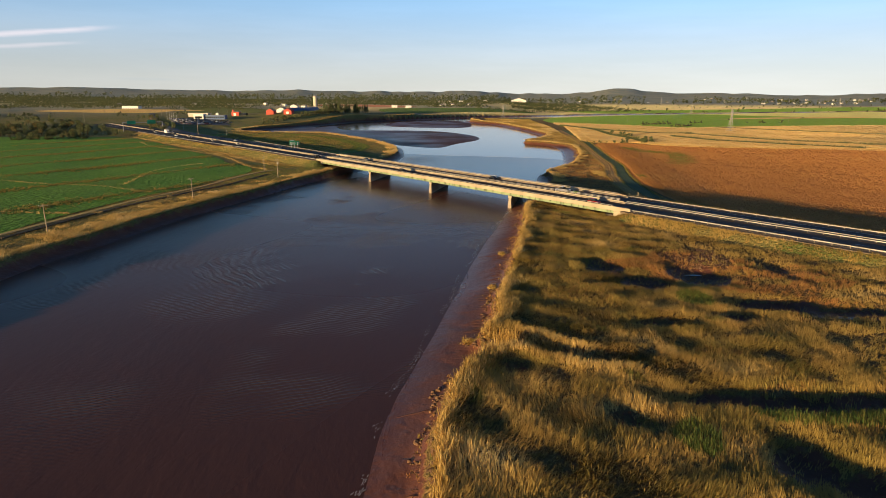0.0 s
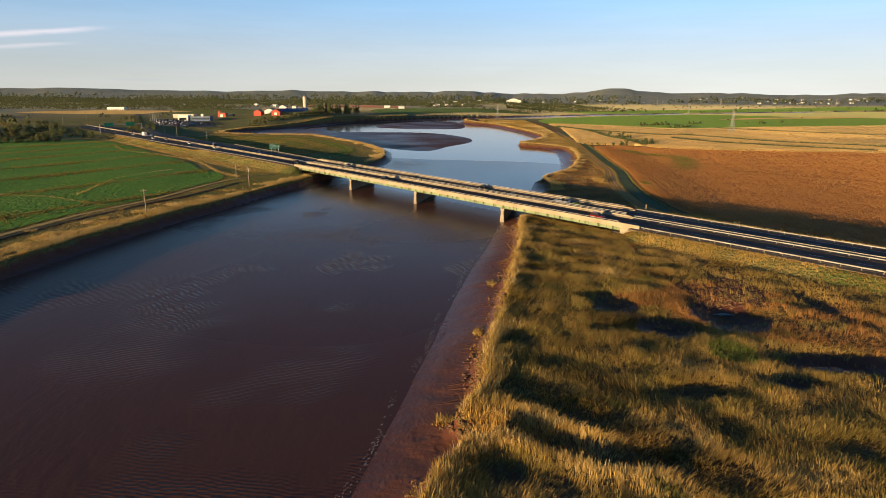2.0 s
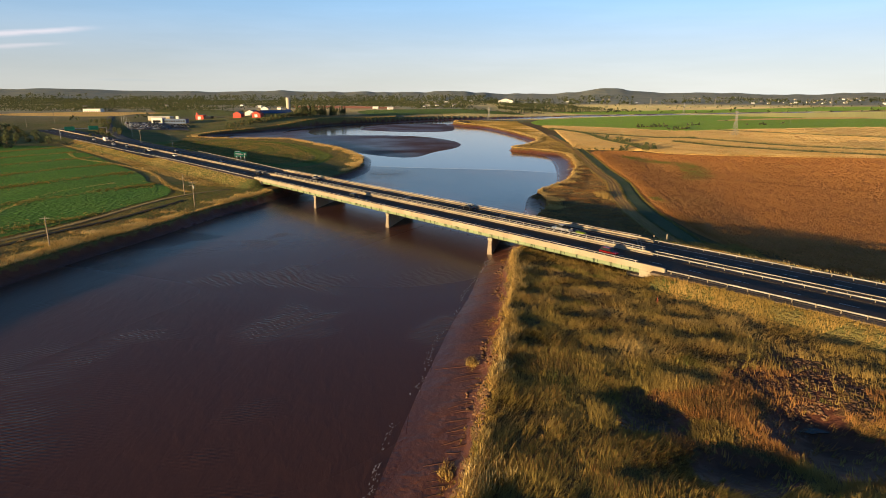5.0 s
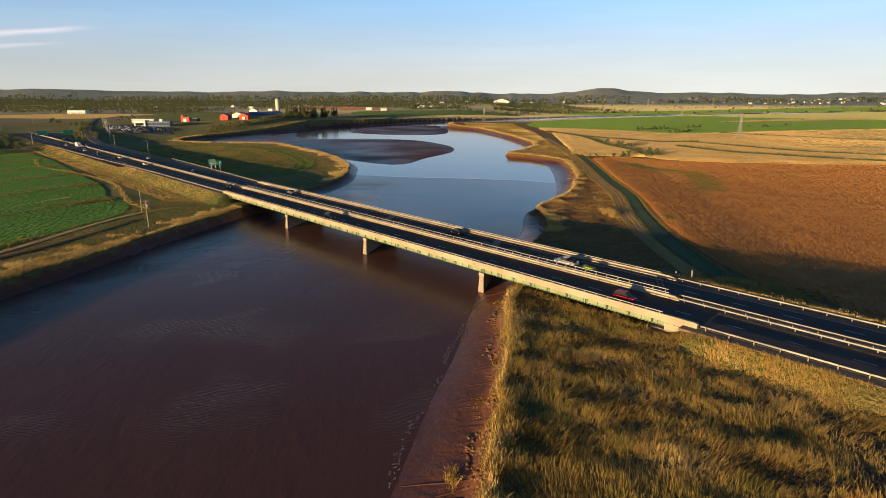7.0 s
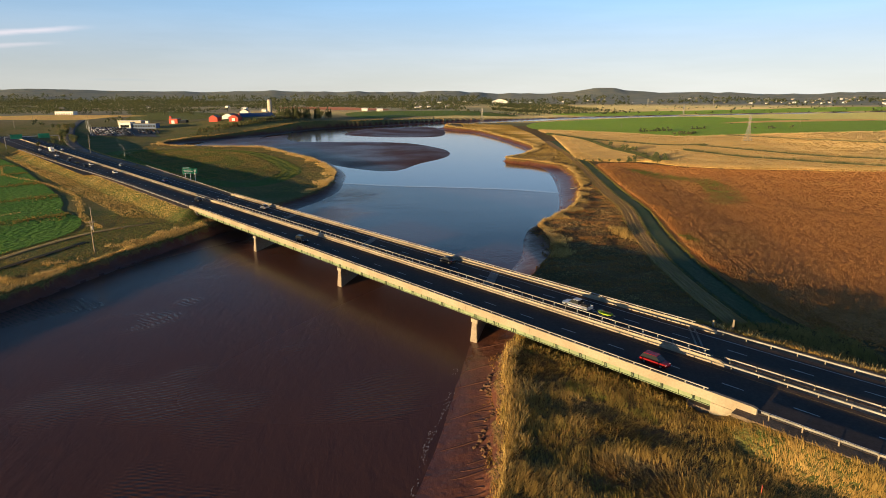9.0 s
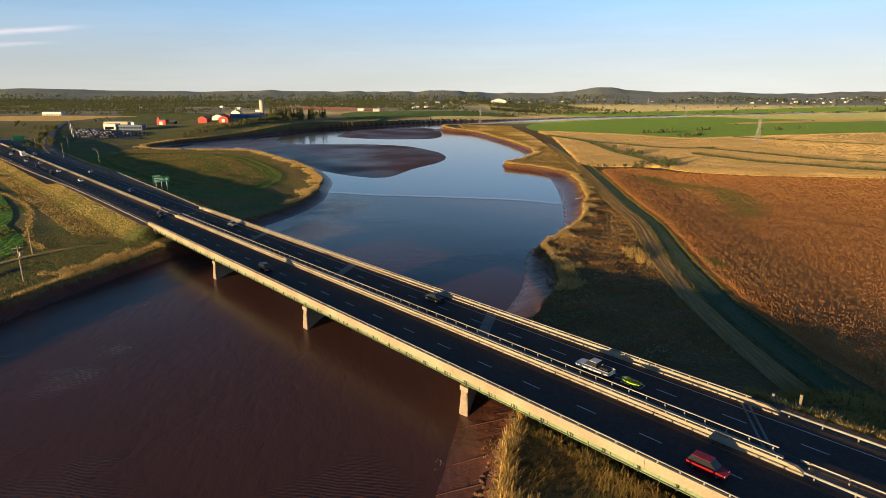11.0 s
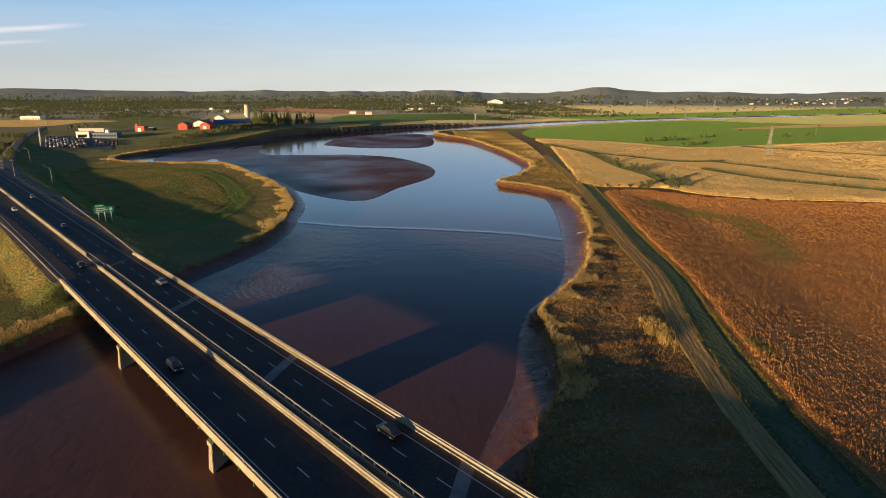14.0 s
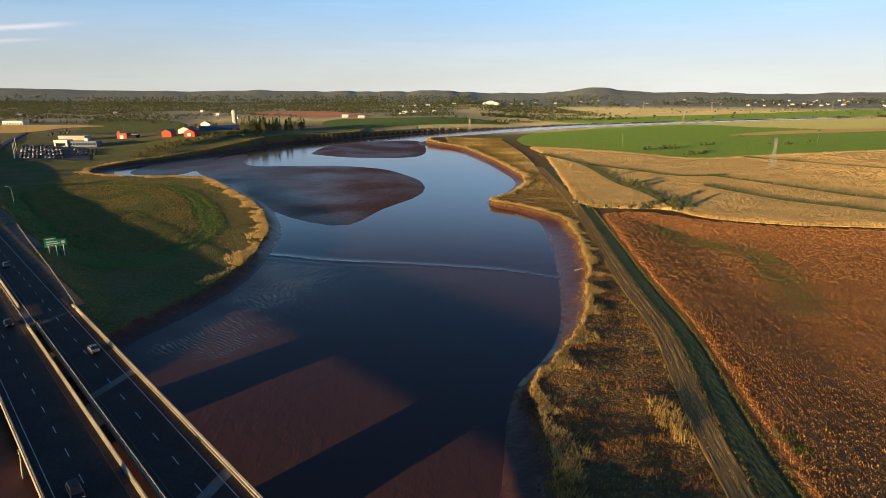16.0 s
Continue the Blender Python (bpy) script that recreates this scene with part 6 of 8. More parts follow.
# ditches through the green hay field
q = []
for pts in ([(-250, 262), (-220, 265), (-176, 250), (-150, 245), (-126, 232), (-118, 228)], [(-141, 250), (-150, 300), (-140, 330)], [(-252, 480), (-222, 440), (-183, 410), (-143, 370), (-112, 322), (-95, 304)], [(-190, 196), (-150, 188), (-125, 186)]):
    ln = smooth_line(pts, False, 1.0)
    q.append(np.repeat(ln, 4, 0) + rng.normal(0, 0.7, (len(ln) * 4, 2)))
p = np.concatenate(q)
tufts("ditch_grass", p, 0.55 * rng.uniform(0.5, 1.4, len(p)), np.full(len(p), 0.5), np.clip(rng.normal(0.34, 0.12, len(p)), 0, 0.7), MARSH_GRASS, "dry grass along the field ditches", "grass", 4, 0.5, z=ground_height(p[:, 0], p[:, 1], False)[0] + 0.12)
p = scatter(-330, -95, 140, 530, 2.4)
p = p[inside(p[:, 0], p[:, 1], LEFT_FIELD)]
lie = np.abs((p[:, 0] * 0.86 - p[:, 1] * 0.51 + 319 + 24 + 1.2 * ripple(p[:, 0], p[:, 1], 40, 66)) % 48.0 - 24.0)
p = p[rng.uniform(0, 1, len(p)) < 0.9 * np.exp(-(lie / 1.6) ** 2) + 0.3 * np.exp(-(lie / 6.0) ** 2)]
tufts("hay_tufts", p, 0.42 * rng.uniform(0.5, 1.4, len(p)), np.full(len(p), 0.7), np.where(rng.uniform(0, 1, len(p)) < 0.12, 0.6, 0.93), MARSH_GRASS, "pale green grass along the furrows of the hay field", "grass", 3, 0.6, z=ground_height(p[:, 0], p[:, 1], False)[0] + 0.15, blade=0.6)

# ---- crop plants ----
p = scatter(84, 330, 120, 487, 1.7)
close = scatter(84, 178, 215, 372, 3.4)
p = np.concatenate([p[~((p[:, 0] < 178) & (p[:, 1] > 215) & (p[:, 1] < 372))], close])
close = (p[:, 0] < 178) & (p[:, 1] > 215) & (p[:, 1] < 372)
across = p @ np.array([0.985, -0.17])
snap = np.round(across / 0.8) * 0.8 - across
p = p + np.array([0.985, -0.17]) * (snap * 0.7)[:, None]
# wheel tracks left by the sprayer
p, close = p[(across % 17.0 > 0.6) & ((across + 2.2) % 17.0 > 0.6)], close[(across % 17.0 > 0.6) & ((across + 2.2) % 17.0 > 0.6)]
share = lambda q: np.clip(1.15 - (np.hypot(q[:, 0] - 110, q[:, 1] - 300) - 60) / 190, 0.15, 1.0)
ok = (rng.uniform(0, 1, len(p)) < share(p)) | close
ok &= inside(p[:, 0], p[:, 1], BROWN_FIELD) & (line_distance(p[:, 0], p[:, 1], FURROW) > 1.3) & (line_distance(p[:, 0], p[:, 1], BROWN_FIELD, True) > 1.0)
p, close = p[ok], close[ok]
weeds = np.exp(-(line_distance(p[:, 0], p[:, 1], np.array([(138, 452), (141, 428), (150, 420), (157, 413), (156, 395), (149, 375), (144, 358), (138, 351)], float)) / 8.0) ** 2) + np.exp(-(((p[:, 0] - 94) / 2.5) ** 2 + ((p[:, 1] - 284) / 6) ** 2))
tone = np.where(weeds * rng.uniform(0.4, 1.3, len(p)) > 0.42, 1.0, np.clip(0.42 + 0.3 * ripple(p[:, 0], p[:, 1], 24, 54) + rng.normal(0, 0.1, len(p)), 0, 0.9))
tufts("soya_plants", p, 0.44 * rng.uniform(0.6, 1.3, len(p)), np.full(len(p), 0.5), tone, CROP_BROWN, "ripe brown soya plants in rows", "crop", 3, 0.4, z=ground_height(p[:, 0], p[:, 1], False)[0] + 0.50, blade=np.where(close, 0.26, 0.68 / share(p) ** 0.85))
p = np.concatenate([scatter(116, 330, 440, 640, 1.2), scatter(118, 420, 560, 850, 0.3), scatter(330, 800, 400, 820, 0.08)])
keep = inside(p[:, 0], p[:, 1], TAN_FIELD)
for ln, half in LANES:
    keep &= line_distance(p[:, 0], p[:, 1], ln) > half + 0.7
p = p[keep]
k = rng.integers(0, len(TAN_FIELD), 2500)
e = TAN_FIELD[k] + rng.normal(0, 0.5, (len(k), 2)) + (TAN_FIELD[(k + 1) % len(TAN_FIELD)] - TAN_FIELD[k]) * rng.uniform(0, 1, (len(k), 1))
zc = ground_height(p[:, 0], p[:, 1], False)[0] + 1.08
ze = ground_height(e[:, 0], e[:, 1], False)[0]
tufts("corn_plants", np.concatenate([p, e]), np.concatenate([0.5 * rng.uniform(0.7, 1.3, len(p)), 1.9 * rng.uniform(0.7, 1.2, len(e))]), np.full(len(p) + len(e), 0.7),
      np.clip(0.35 + 0.3 * ripple(np.concatenate([p, e])[:, 0], np.concatenate([p, e])[:, 1], 20, 55) + rng.normal(0, 0.12, len(p) + len(e)), 0, 1), CROP_TAN, "dry tan corn plants", "crop", 3, 0.4, z=np.concatenate([zc, ze]), blade=np.concatenate([np.where(p[:, 0] > 330, 3.2, np.where(p[:, 1] > 640, 1.5, 0.75)), np.full(len(e), 0.2)]))

# weeds along the lanes in the corn
q = []
for ln, half in LANES:
    m = len(ln) * 45
    k = rng.integers(0, len(ln) - 1, m)
    q.append(ln[k] + (ln[k + 1] - ln[k]) * rng.uniform(0, 1, (m, 1)) + rng.normal(0, half * 0.45, (m, 2)))
p = np.concatenate(q)
tufts("lane_weeds", p, 2.0 * rng.uniform(0.6, 1.3, len(p)), np.full(len(p), 0.7), np.clip(rng.normal(0.2, 0.15, len(p)), 0.0, 0.6), LEAF, "dark olive weeds in the lanes between corn plots", "grass", 5, 0.4, z=ground_height(p[:, 0], p[:, 1], False)[0] + 0.3)


# dark pools in the marsh hollows
def pool(x, y, rx, ry, z, turn):
    k = np.arange(40) / 40 * 2 * math.pi
    r = 1 + 0.16 * np.sin(3 * k + x) + 0.10 * np.sin(5 * k + y) + 0.06 * np.sin(9 * k)
    c, s = math.cos(turn), math.sin(turn)
    px, py = rx * r * np.cos(k), ry * r * np.sin(k)
    bm = prism(bmesh.new(), list(zip(x + c * px - s * py, y + s * px + c * py)), z - 0.05, z)
    return tagged(part("marsh_pool", bm, POOL), "still dark pool in a marsh hollow", "pool", kind="structure")


POOL = water_material("marsh_water", (0.07, 0.035, 0.022), (0.05, 0.03, 0.02), 0.02, 0.004, 0.06)
for x, y, rx, ry, z, a in ((59, 102.4, 5.5, 1.3, 2.2, -0.25), (70.5, 98.2, 5, 1.1, 2.55, -0.2), (55, 124.5, 2.8, 1.0, 2.35, 0.1)):
    pool(x, y, rx, ry, z, a)

# weeds in the furrow across the soya
p = np.repeat(FURROW, 30, 0) + rng.normal(0, 0.5, (len(FURROW) * 30, 2)) + rng.uniform(-2.5, 2.5, (len(FURROW) * 30, 1)) * np.array([[0.74, -0.67]])
tufts("furrow_weeds", p, 0.45 * rng.uniform(0.5, 1.3, len(p)), np.full(len(p), 0.5), np.clip(rng.normal(0.25, 0.2, len(p)), 0, 0.8), LEAF, "dark weeds in a furrow across the soya", "grass", 4, 0.5, z=ground_height(p[:, 0], p[:, 1], False)[0] + 0.4, blade=0.15)
# ---- vehicles ----
def paint(name, colour, metal=0.2):
    return material(name, colour, 0.25, metal=metal, vary=0.04, scale=2, spec=0.6)


CAR_PAINTS = {"red": paint("red_car_paint", (0.45, 0.02, 0.02)), "white": paint("white_car_paint", (0.72, 0.72, 0.72), 0), "black": paint("black_car_paint", (0.02, 0.022, 0.028)),
              "silver": paint("silver_car_paint", (0.42, 0.43, 0.45), 0.5), "blue": paint("blue_car_paint", (0.04, 0.08, 0.22))}
TAIL = material("tail_lamp_plastic", (0.35, 0.01, 0.01), 0.3)
LAMP = material("head_lamp_plastic", (0.7, 0.7, 0.68), 0.15)
RIM = material("alloy_rim", (0.45, 0.45, 0.46), 0.35, metal=0.8)


def loft(bm, sections):
    """Joins same-sized rings of points into a closed body."""
    rings = [[bm.verts.new(p) for p in s] for s in sections]
    n = len(rings[0])
    for a, b in zip(rings, rings[1:]):
        for k in range(n):
            bm.faces.new((a[k], a[(k + 1) % n], b[(k + 1) % n], b[k]))
    bm.faces.new(rings[0][::-1]), bm.faces.new(rings[-1])
    bmesh.ops.recalc_face_normals(bm, faces=bm.faces[:])
    return bm


def cross_section(x, half, z0, z1, shoulder=0.12):
    return [(x, -half, z0), (x, half, z0), (x, half, z1 - shoulder), (x, half - shoulder * 0.8, z1), (x, -half + shoulder * 0.8, z1), (x, -half, z1 - shoulder)]


def wheels(top, xs, half, r=0.33):
    for x in xs:
        for s in (-1, 1):
            bm = tube(bmesh.new(), (x, s * (half - 0.22), r), (x, s * half, r), r, r, 14)
            w = part("wheel", bm, BLACK_RUBBER, top)
            part("rim", tube(bmesh.new(), (x, s * (half - 0.02), r), (x, s * (half + 0.015), r), r * 0.62, r * 0.55, 10), RIM, w)


def lamps(top, front, back, half, z):
    for s in (-1, 1):
        part("headlight", boxed((front - 0.06, front + 0.015, s * (half - 0.28) - 0.17, s * (half - 0.28) + 0.17, z, z + 0.15), bevel=0.02), LAMP, top)
        part("tail_light", boxed((back - 0.015, back + 0.06, s * (half - 0.2) - 0.12, s * (half - 0.2) + 0.12, z + 0.1, z + 0.32), bevel=0.02), TAIL, top)


def car(colour, label, high=1.47, long=4.5, suv=False):
    """A passenger car, nose along +x, standing on z = 0."""
    top = thing("car", (0, 0, 0), label, "car")
    h, L = 0.87, long / 2
    bm = loft(bmesh.new(), [cross_section(-L, h - 0.14, 0.42, 0.80), cross_section(-L + 0.12, h - 0.03, 0.28, 0.95), cross_section(-L + 0.8, h, 0.22, 0.98), cross_section(0.5, h, 0.22, 0.95),
                              cross_section(L - 0.9, h, 0.22, 0.86), cross_section(L - 0.2, h - 0.06, 0.26, 0.74), cross_section(L, h - 0.2, 0.36, 0.62)])
    body = part("body", bm, CAR_PAINTS[colour], top)
    back = -L + (0.15 if suv else 0.75)
    bm = loft(bmesh.new(), [cross_section(back, h - 0.06, 0.90, 0.97, 0.03), cross_section(back + (0.35 if suv else 0.75), h - 0.20, 0.90, high, 0.1), cross_section(0.35, h - 0.17, 0.90, high + 0.01, 0.1), cross_section(L - 1.05, h - 0.08, 0.86, 0.92, 0.03)])
    part("glasshouse", bm, GLASS_DARK, top, "dark tinted window glass")
    part("roof", boxed((back + (0.4 if suv else 0.8), 0.42, -h + 0.22, h - 0.22, high - 0.03, high + 0.035), bevel=0.03), CAR_PAINTS[colour], top)
    wheels(top, (-L + 0.85, L - 0.88), h + 0.01)
    lamps(top, L - 0.12, -L + 0.06, h, 0.58)
    part("bumper", boxed((-L - 0.03, -L + 0.1, -h + 0.15, h - 0.15, 0.32, 0.52), bevel=0.03), BLACK_RUBBER, top)
    return top


def pickup(colour, label):
    """A crew-cab pickup with an open bed."""
    top = thing("pickup_truck", (0, 0, 0), label, "truck")
    h, L = 0.97, 2.9
    bm = loft(bmesh.new(), [cross_section(-0.7, h, 0.45, 1.12), cross_section(1.3, h, 0.45, 1.12), cross_section(1.5, h, 0.45, 1.10), cross_section(L - 0.15, h - 0.05, 0.45, 1.02), cross_section(L, h - 0.15, 0.5, 0.9)])
    part("body", bm, CAR_PAINTS[colour], top)
    bm = loft(bmesh.new(), [cross_section(-0.72, h - 0.12, 1.05, 1.80, 0.1), cross_section(0.7, h - 0.14, 1.05, 1.84, 0.1), cross_section(1.5, h - 0.06, 1.02, 1.10, 0.03)])
    part("cab_glass", bm, GLASS_DARK, top, "dark cab glass")
    part("roof", boxed((-0.68, 0.65, -h + 0.22, h - 0.22, 1.80, 1.88), bevel=0.03), CAR_PAINTS[colour], top)
    bed = boxed((-L, -0.72, -h, -h + 0.09, 0.5, 1.12), (-L, -0.72, h - 0.09, h, 0.5, 1.12), (-L, -L + 0.08, -h, h, 0.5, 1.12), (-L, -0.72, -h, h, 0.5, 0.62))
    part("bed", bed, CAR_PAINTS[colour], top)
    part("cargo", boxed((-2.5, -1.0, -0.6, 0.5, 0.62, 1.3), bevel=0.08), BLACK_RUBBER, top, "dark load in the open bed")
    wheels(top, (-1.9, 1.85), h, 0.4)
    lamps(top, L - 0.05, -L, h, 0.72)
    return top


def jet_ski_trailer():
    top = thing("boat_trailer", (0, 0, 0), "small trailer carrying a lime green jet ski", "trailer")
    part("chassis", boxed((-1.8, 1.2, -0.75, -0.67, 0.36, 0.44), (-1.8, 1.2, 0.67, 0.75, 0.36, 0.44), (-1.8, -1.7, -0.75, 0.75, 0.36, 0.44), (1.15, 1.25, -0.75, 0.75, 0.36, 0.44), (1.2, 2.6, -0.05, 0.05, 0.36, 0.44)), STEEL, top)
    bm = loft(bmesh.new(), [cross_section(-1.5, 0.42, 0.6, 0.9), cross_section(-0.2, 0.55, 0.5, 1.0), cross_section(0.8, 0.45, 0.52, 1.05), cross_section(1.5, 0.1, 0.75, 0.95)])
    part("hull", bm, material("lime_gelcoat", (0.35, 0.5, 0.04), 0.25, spec=0.6), top, "lime green and black hull")
    part("seat", boxed((-1.3, 0.1, -0.18, 0.18, 0.95, 1.2), bevel=0.06), BLACK_RUBBER, top)
    part("handlebar", boxed((0.25, 0.33, -0.35, 0.35, 1.3, 1.36), (0.2, 0.5, -0.1, 0.1, 1.0, 1.3)), BLACK_RUBBER, top)
    wheels(top, (-0.5,), 0.9, 0.28)
    return top


def on_road(ob, u, n, along=1):
    x, y = from_un(u, n)
    ob.matrix_basis = Matrix.Translation((x, y, DECK + 0.005)) @ Matrix.Rotation(BRIDGE_A + (0 if along > 0 else math.pi), 4, "Z")
    return ob


on_road(pickup("white", "white crew-cab pickup truck with a loaded bed"), 155.0, 15.7, -1)
on_road(jet_ski_trailer(), 161.0, 15.7, -1)
on_road(car("red", "red compact sport utility car on the highway", 1.62, 4.4, True), 177.0, 4.0, 1)
black_car = on_road(car("black", "black sedan on the highway bridge"), 115.0, 19.2, -1)
dark_suv = on_road(car("black", "black sport utility car on the bridge", 1.68, 4.6, True), 72.0, 3.9, 1)
silver = on_road(car("silver", "silver sedan driving on the highway"), 19.0, 19.0, -1)
white_car = on_road(car("white", "white sedan driving on the highway"), -128, 7.6, 1)
blue_car = on_road(car("blue", "dark blue sedan on the highway"), -76, 15.6, -1)
for src, u, n, along in ((black_car, -13, 7.6, 1), (silver, -161, 19.2, -1), (white_car, -178, 7.6, 1), (black_car, -173, 3.6, 1), (black_car, -214, 3.6, 1), (silver, -231, 7.6, 1), (white_car, -252, 3.6, 1), (dark_suv, -268, 7.6, 1), (white_car, -312, 3.6, 1), (black_car, -330, 7.6, 1), (silver, -300, 15.6, -1)):
    on_road(copy_thing(src, Matrix()), u, n, along)
truck = thing("box_truck", (0, 0, 0), "white box truck in the highway traffic", "truck")
part("cargo_box", boxed((-4.5, 1.6, -1.2, 1.2, 0.9, 3.6), bevel=0.04), WHITE_WALL, truck)
part("cab", loft(bmesh.new(), [cross_section(1.7, 1.1, 0.6, 2.5), cross_section(2.9, 1.1, 0.6, 2.4), cross_section(3.5, 1.05, 0.6, 1.4)]), CAR_PAINTS["white"], truck)
part("windscreen", boxed((3.0, 3.28, -0.95, 0.95, 1.45, 2.1), bevel=0.03), GLASS_DARK, truck)
part("chassis", boxed((-4.4, 3.3, -0.5, 0.5, 0.5, 0.92)), BLACK_RUBBER, truck)
wheels(truck, (-3.2, 2.5), 1.15, 0.48)
on_road(truck, -290, 7.6, 1)

# ---- roadside things ----
def gz(x, y):
    return float(ground_height(np.array([x]), np.array([y]))[0][0])


sx, sy = from_un(-91, 33)
sign = thing("highway_sign", (sx, sy, gz(sx, sy)), "large green direction sign on three white posts", "road sign", turn=radians(33))
SZ = 10.6 - gz(sx, sy)
for x in (-2.3, 0, 2.3):
    part("post", boxed((x - 0.14, x + 0.14, -0.1, 0.1, -0.5, SZ - 3.0), bevel=0.02), WHITE_WALL, sign)
panel = part("panel", boxed((-3.5, 3.5, 0.1, 0.2, SZ - 3.6, SZ - 0.9), bevel=0.03), SIGN_GREEN, sign)
tab = part("exit_tab", boxed((-3.4, 0.4, 0.1, 0.2, SZ - 0.85, SZ), bevel=0.03), SIGN_GREEN, sign)
for dy, nm in ((-0.02, 0.086), (0.02, 0.214)):
    y0 = nm - 0.007
    for x0, x1, z0, z1 in ((-2.9, 0.6, SZ - 1.75, SZ - 1.4), (-2.9, 1.4, SZ - 2.5, SZ - 2.15), (-2.9, -0.8, SZ - 3.2, SZ - 2.9), (1.9, 2.9, SZ - 2.6, SZ - 1.5)):
        part("lettering_bar", boxed((x0, x1, y0, y0 + 0.014, z0, z1)), PAINT, panel)
    part("lettering_bar", boxed((-2.9, -0.2, y0, y0 + 0.014, SZ - 0.6, SZ - 0.25)), PAINT, tab)


def utility_pole(x, y, top_z, arm=True, can=False, label="weathered wooden utility pole with a crossarm"):
    z = gz(x, y)
    top = thing("utility_pole", (x, y, z), label, "utility pole", "poles along the dyke", turn=0.5)
    h = top_z - z
    part("pole", tube(bmesh.new(), (0, 0, -0.6), (0, 0, h), 0.17, 0.11, 8), WOOD_POLE, top)
    if arm:
        a = part("crossarm", boxed((-1.1, 1.1, -0.2, -0.08, h - 0.6, h - 0.46), bevel=0.01), WOOD_POLE, top)
        for k in (-1.0, -0.5, 0.5, 1.0):
            part("insulator", tube(bmesh.new(), (k, -0.14, h - 0.46), (k, -0.14, h - 0.28), 0.05, 0.03, 6), WHITE_WALL, a)
    if can:
        part("transformer", tube(bmesh.new(), (0.35, 0, h - 2.6), (0.35, 0, h - 1.6), 0.27, 0.27, 10), STEEL, top)
        part("lower_crossarm", boxed((-1.2, 1.2, 0.08, 0.2, h - 1.5, h - 1.36), bevel=0.01), WOOD_POLE, top)


utility_pole(-114, 160, 11.0)
utility_pole(-95, 213, 11.3)
utility_pole(-94.5, 298, 11.2, False, label="bare leaning wooden utility pole by the field")
utility_pole(-80.4, 273, 12.0, True, True, "wooden utility pole with a grey transformer")

for x, y, h in ((-227.5, 535, 10), (-448, 926, 13), (-382, 1026, 13), (-520, 923, 13), (-453, 735, 12), (-479, 826, 13)):
    utility_pole(x, y, gz(x, y) + h, True, False, "tall wooden utility pole near the interchange")

RED_POST = (50.5, 165.3)
FENCE_LINE = [(113.0, 512.5), (116.0, 510.5), (119.0, 508.8), (122.2, 507.2), (125.4, 506.0), (128.6, 505.0)]
px_, py_ = from_un(179.5, 27.0)
marker = thing("marker_post", (px_, py_, gz(px_, py_)), "plain timber marker post in roadside grass", "post")
part("post", boxed((-0.13, 0.13, -0.13, 0.13, -0.4, 2.4), bevel=0.02), WOOD_POLE, marker)
stump = thing("marker_post", (*from_un(176.4, 26.2), gz(*from_un(176.4, 26.2))), "short timber post in roadside grass", "post")
part("post", boxed((-0.12, 0.12, -0.12, 0.12, -0.4, 1.3), bevel=0.02), WOOD_POLE, stump)


mx_, my_ = RED_POST
flag = thing("marker_post", (mx_, my_, gz(mx_, my_)), "short orange-red marker post in the marsh grass", "post")
part("post", tube(bmesh.new(), (0, 0, -0.4), (0, 0, 1.15), 0.05, 0.045, 8), RED_PAINT, flag)


def farm_fence(line):
    """Weathered posts with two rails across the track's mouth."""
    top = thing("farm_fence", (*line[0], gz(*line[0])), "weathered timber post and rail fence by the farm track", "fence")
    z0 = gz(*line[0])
    feet = [Vector((x - line[0][0], y - line[0][1], gz(x, y) - z0)) for x, y in line]
    for f in feet:
        part("post", boxed((f.x - 0.11, f.x + 0.11, f.y - 0.11, f.y + 0.11, f.z - 0.4, f.z + 1.35), bevel=0.02), WOOD_POLE, top)
    for a, b in zip(feet, feet[1:]):
        for h in (0.6, 1.15):
            part("rail", tube(bmesh.new(), a + Vector((0, 0, h)), b + Vector((0, 0, h)), 0.06, 0.06, 6), WOOD_POLE, top)


farm_fence(FENCE_LINE)


def ramp_lamp(x, y):
    z = gz(x, y)
    top = thing("street_lamp", (x, y, z), "grey curved-arm street lamp beside the ramp", "street lamp")
    bm = tube(bmesh.new(), (0, 0, -0.3), (0, 0, 9), 0.12, 0.08, 8)
    tube(bm, (0, 0, 9), (-0.8, 0, 10.2), 0.07, 0.06, 6), tube(bm, (-0.8, 0, 10.2), (-2.4, 0, 10.5), 0.06, 0.05, 6)
    part("mast", bm, STEEL, top)
    part("lamp_head", boxed((-3.0, -2.3, -0.15, 0.15, 10.42, 10.6), bevel=0.04), STEEL, top)


ramp_lamp(-196, 520)
ramp_lamp(-290, 645)


